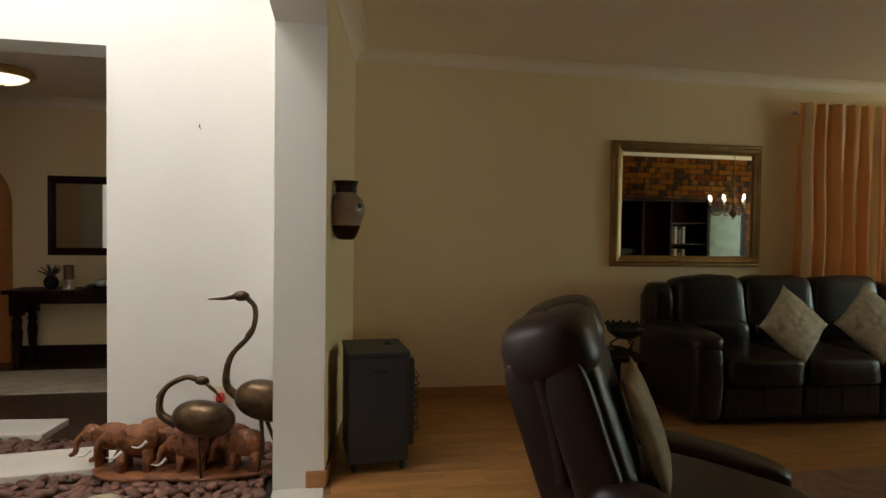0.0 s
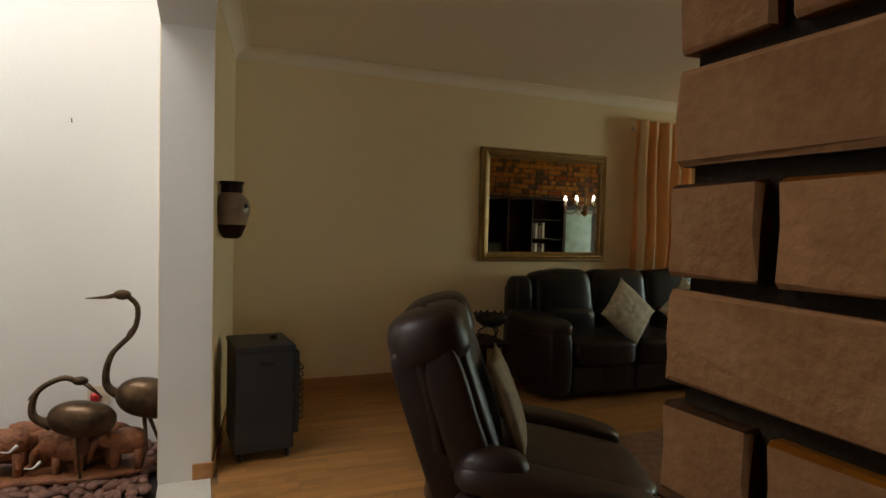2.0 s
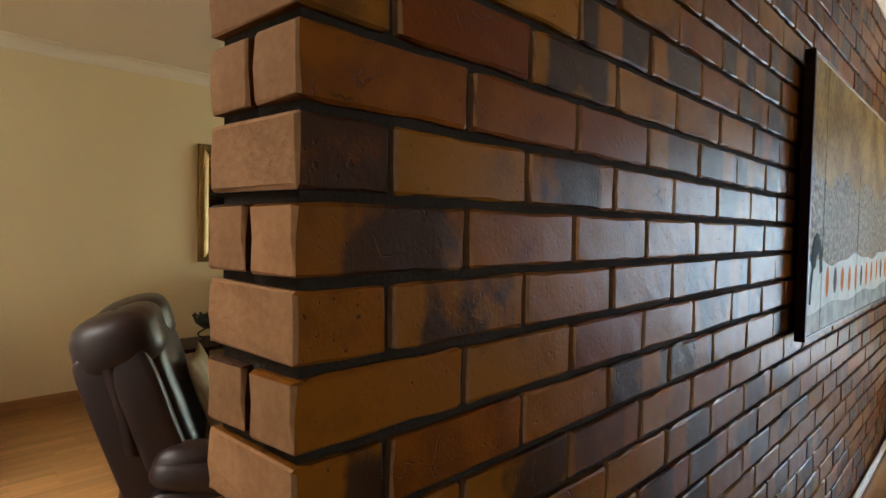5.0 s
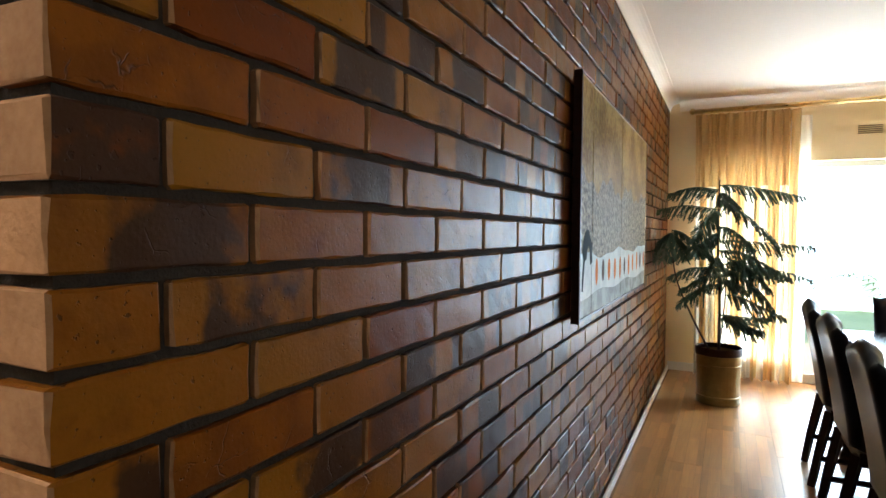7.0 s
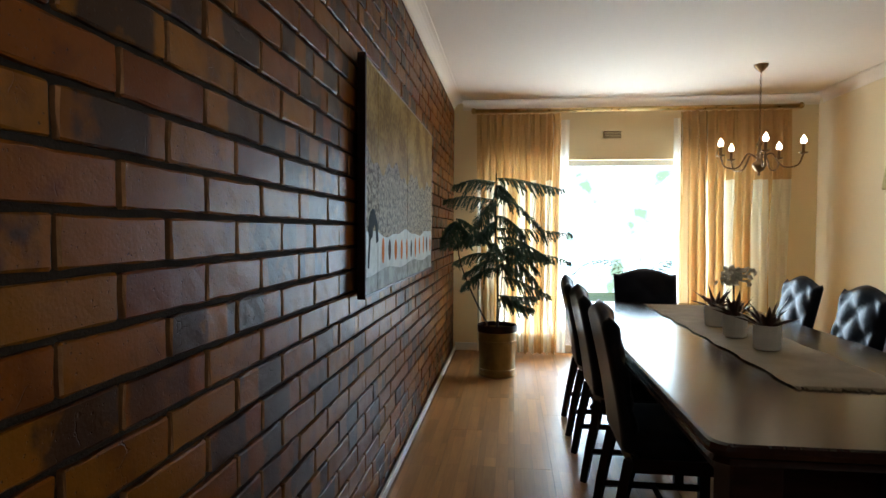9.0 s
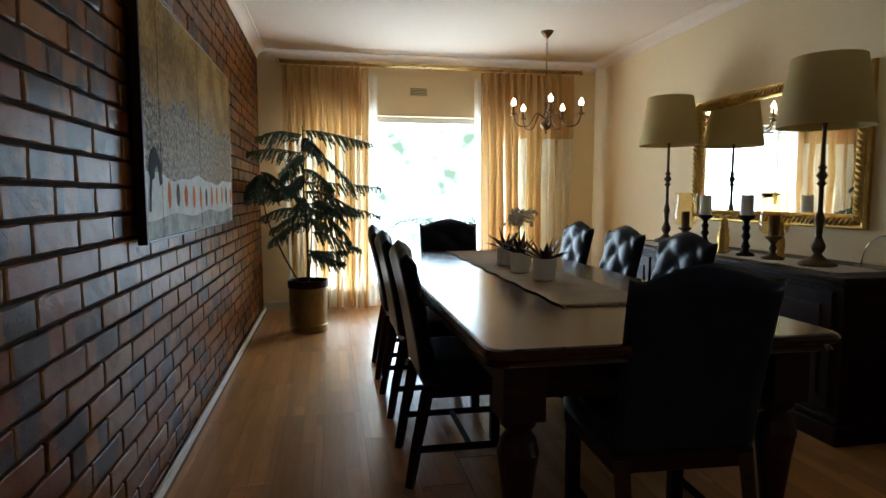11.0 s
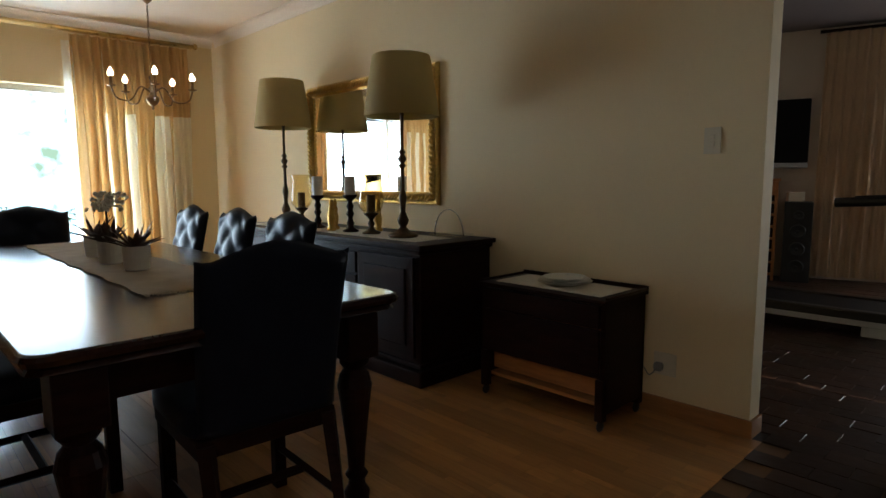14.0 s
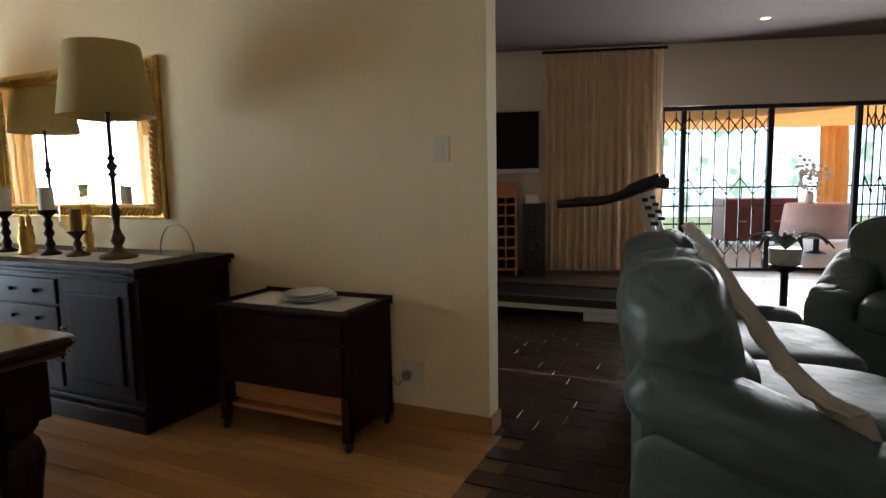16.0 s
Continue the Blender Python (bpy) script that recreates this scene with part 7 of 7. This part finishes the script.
def brick_mesh(lx, ly, lz, seed):
    """One brick, its edges worn and its faces a little uneven."""
    r = random.Random(seed)
    bm = B(-lx / 2, -ly / 2, -lz / 2, lx / 2, ly / 2, lz / 2)
    for d, cuts in ((0, 5 if lx > 0.2 else 2), (2, 1)):
        for k in range(cuts):
            co, no = Vector((0, 0, 0)), Vector((0, 0, 0))
            size = lx if d == 0 else lz
            co[d], no[d] = -size / 2 + size * (k + 1) / (cuts + 1), 1
            bmesh.ops.bisect_plane(bm, geom=bm.verts[:] + bm.edges[:] + bm.faces[:], plane_co=co, plane_no=no)
    sharp = [e for e in bm.edges if len(e.link_faces) == 2 and e.calc_face_angle() > 1]
    bmesh.ops.bevel(bm, geom=sharp, offset=0.0035, segments=1, affect="EDGES")
    for v in bm.verts:
        v.co += Vector((r.uniform(-1, 1), r.uniform(-0.35, 0.35), r.uniform(-1, 1))) * 0.0019
    me = bpy.data.meshes.new("brick")
    bm.to_mesh(me)
    bm.free()
    me.materials.append(BRICK)
    me.materials.append(BRICK_END)
    for f in me.polygons:
        f.material_index = 1 if f.normal.x < -0.45 else 0
    return me


brnd = random.Random(31)
FULL = [brick_mesh(BW - JT, BRICK_T / 2 - 0.006, BH - JT, k) for k in range(6)]
HALF = [brick_mesh(BW / 2 - JT, BRICK_T, BH - JT, k + 10) for k in range(6)]
rows = int((TOP - FIRST) / BH) + 2
made = 0


def lay_fast(store, me, m):
    base_i = len(store[0])
    store[0].extend(tuple(m @ v.co) for v in me.vertices)
    store[1].extend(tuple(base_i + i for i in p.vertices) for p in me.polygons)


south_store, north_store = ([], []), ([], [])
for j in range(rows):
    z = FIRST + j * BH - BH / 2
    if z < -0.01 or z > TOP + 0.03:
        continue
    even = j % 2 == 0
    x = 0.0
    # a half header at the corner on every other course
    lens = []
    if even:
        lens.append(BW / 2)
    while sum(lens) < EASTL - 0.05:
        lens.append(BW)
    for ln in lens:
        if x > EASTL - 0.06:
            break
        w = min(ln, EASTL - x)
        me = brnd.choice(HALF if ln < BW else FULL)
        jig = Euler((brnd.uniform(-0.006, 0.006), brnd.uniform(-0.004, 0.004), brnd.uniform(-0.004, 0.004)))
        off = brnd.uniform(-0.002, 0.002)
        cx = x + w / 2 - JT / 2
        s = Vector(((w - JT) / (ln - JT), 1, 1)) if w < ln - 0.001 else Vector((1, 1, 1))
        half = ln < BW
        # a corner header lies across the whole wall; stretchers make two skins
        m = Matrix.LocRotScale((cx, BRICK_T / 2 if half else BRICK_T / 4 - 0.003 + off, z), jig, s)
        if x < 2.6 and 0.55 < z < 2.1 and made < 270 or half or x == 0.0:
            o = new("brick", me)
            o.parent = core
            o.matrix_basis = m
            made += 1
        elif x < EAST:
            lay_fast(south_store, me, m)
        if not half:
            m = Matrix.LocRotScale((cx, BRICK_T * 0.75 + 0.003 + off, z), jig, s)
            if x == 0.0:
                o = new("brick", me)
                o.parent = core
                o.matrix_basis = m
            else:
                lay_fast(north_store, me, m)
        x += ln


def stored(name, store, mat, parent, label):
    me = bpy.data.meshes.new(name)
    me.from_pydata(store[0], [], store[1])
    me.materials.append(mat)
    o = new(name, me)
    o.parent = parent
    tagged(o, label, kind="stuff")
    return o


BRICK_REST = BRICK.copy()
for nd in [q for q in BRICK_REST.node_tree.nodes if q.bl_idname == "ShaderNodeObjectInfo"]:
    geo = BRICK_REST.node_tree.nodes.new("ShaderNodeNewGeometry")
    for lk in list(nd.outputs["Random"].links):
        BRICK_REST.node_tree.links.new(geo.outputs["Random Per Island"], lk.to_socket)
stored("bricks", south_store, BRICK_REST, core, "further glazed bricks of the wall")
stored("bricks", north_store, BRICK_REST, core, "glazed bricks on the wall's other side")

# laminate boards, running along x
frnd = random.Random(41)
bm0 = B(-0.6425, -0.0955, -0.004, 0.6425, 0.0955, 0.0)
board = bpy.data.meshes.new("board")
bm0.to_mesh(board)
bm0.free()
board.materials.append(LAMINATE)
y = SOUTH + 0.0965
while y < NORTH:
    x0 = -0.275 if y > 0 else 0.35
    off = frnd.uniform(0, 1.28)
    x = x0 - off
    far_x = EASTL if y > 0 else EAST
    while x < far_x:
        a, b = max(x, x0), min(x + 1.287, far_x)
        if b - a > 0.08 and not (y > -0.05 and y < BRICK_T + 0.05 and a > 0.02):
            o = new("board", board)
            o.parent = base
            yy = min(y, NORTH - 0.0965)
            o.matrix_basis = Matrix.LocRotScale(((a + b) / 2, yy, 0.0), Euler((0, 0, 0)), Vector(((b - a - 0.001) / 1.285, 1, 1)))
        x += 1.288
    y += 0.193

# dark pavers in the passage and lounge
bm0 = B(-0.110, -0.054, -0.006, 0.110, 0.054, 0.0)
flat = bpy.data.meshes.new("paver")
bm0.to_mesh(flat)
flat.materials.append(PAVER)
bmesh.ops.bevel(bm0, geom=[e for e in bm0.edges if all(v.co.z > -0.001 for v in e.verts)], offset=0.0015, segments=1, affect="EDGES")
pav = bpy.data.meshes.new("paver")
bm0.to_mesh(pav)
bm0.free()
pav.materials.append(PAVER)
pst = ([], [])
cnt = 0
y = -8.5
row = 0
while y < 2.2:
    x = -2.9 + (0.112 if row % 2 else 0)
    while x < 3.2:
        ok = (y < SOUTH - 0.06) or (x < 0.24)
        if y > -3.3 and x > 0.24:
            ok = False
        if y > -0.15 and x > -0.39:
            ok = False
        if ok:
            z = frnd.uniform(-0.0015, 0.0015) + (0.004 if y > SOUTH - 0.06 and x > -0.39 else 0)
            m = Matrix.LocRotScale((x, y, z), Euler((frnd.uniform(-0.016, 0.016), frnd.uniform(-0.016, 0.016), 0)), None)
            if -0.3 < x < 1.3 and -5.9 < y < -3.2 and cnt < 300:
                o = new("paver", pav if frnd.random() < 0.22 else flat)
                o.parent = dark
                o.matrix_basis = m
                cnt += 1
            else:
                lay_fast(pst, pav if frnd.random() < 0.22 else flat, m)
        x += 0.224
    y += 0.112
    row += 1
PAVER_REST = PAVER.copy()
for nd in [q for q in PAVER_REST.node_tree.nodes if q.bl_idname == "ShaderNodeObjectInfo"]:
    geo = PAVER_REST.node_tree.nodes.new("ShaderNodeNewGeometry")
    for lk in list(nd.outputs["Random"].links):
        PAVER_REST.node_tree.links.new(geo.outputs["Random Per Island"], lk.to_socket)
stored("pavers", pst, PAVER_REST, dark, "further dark pavers of the floor")
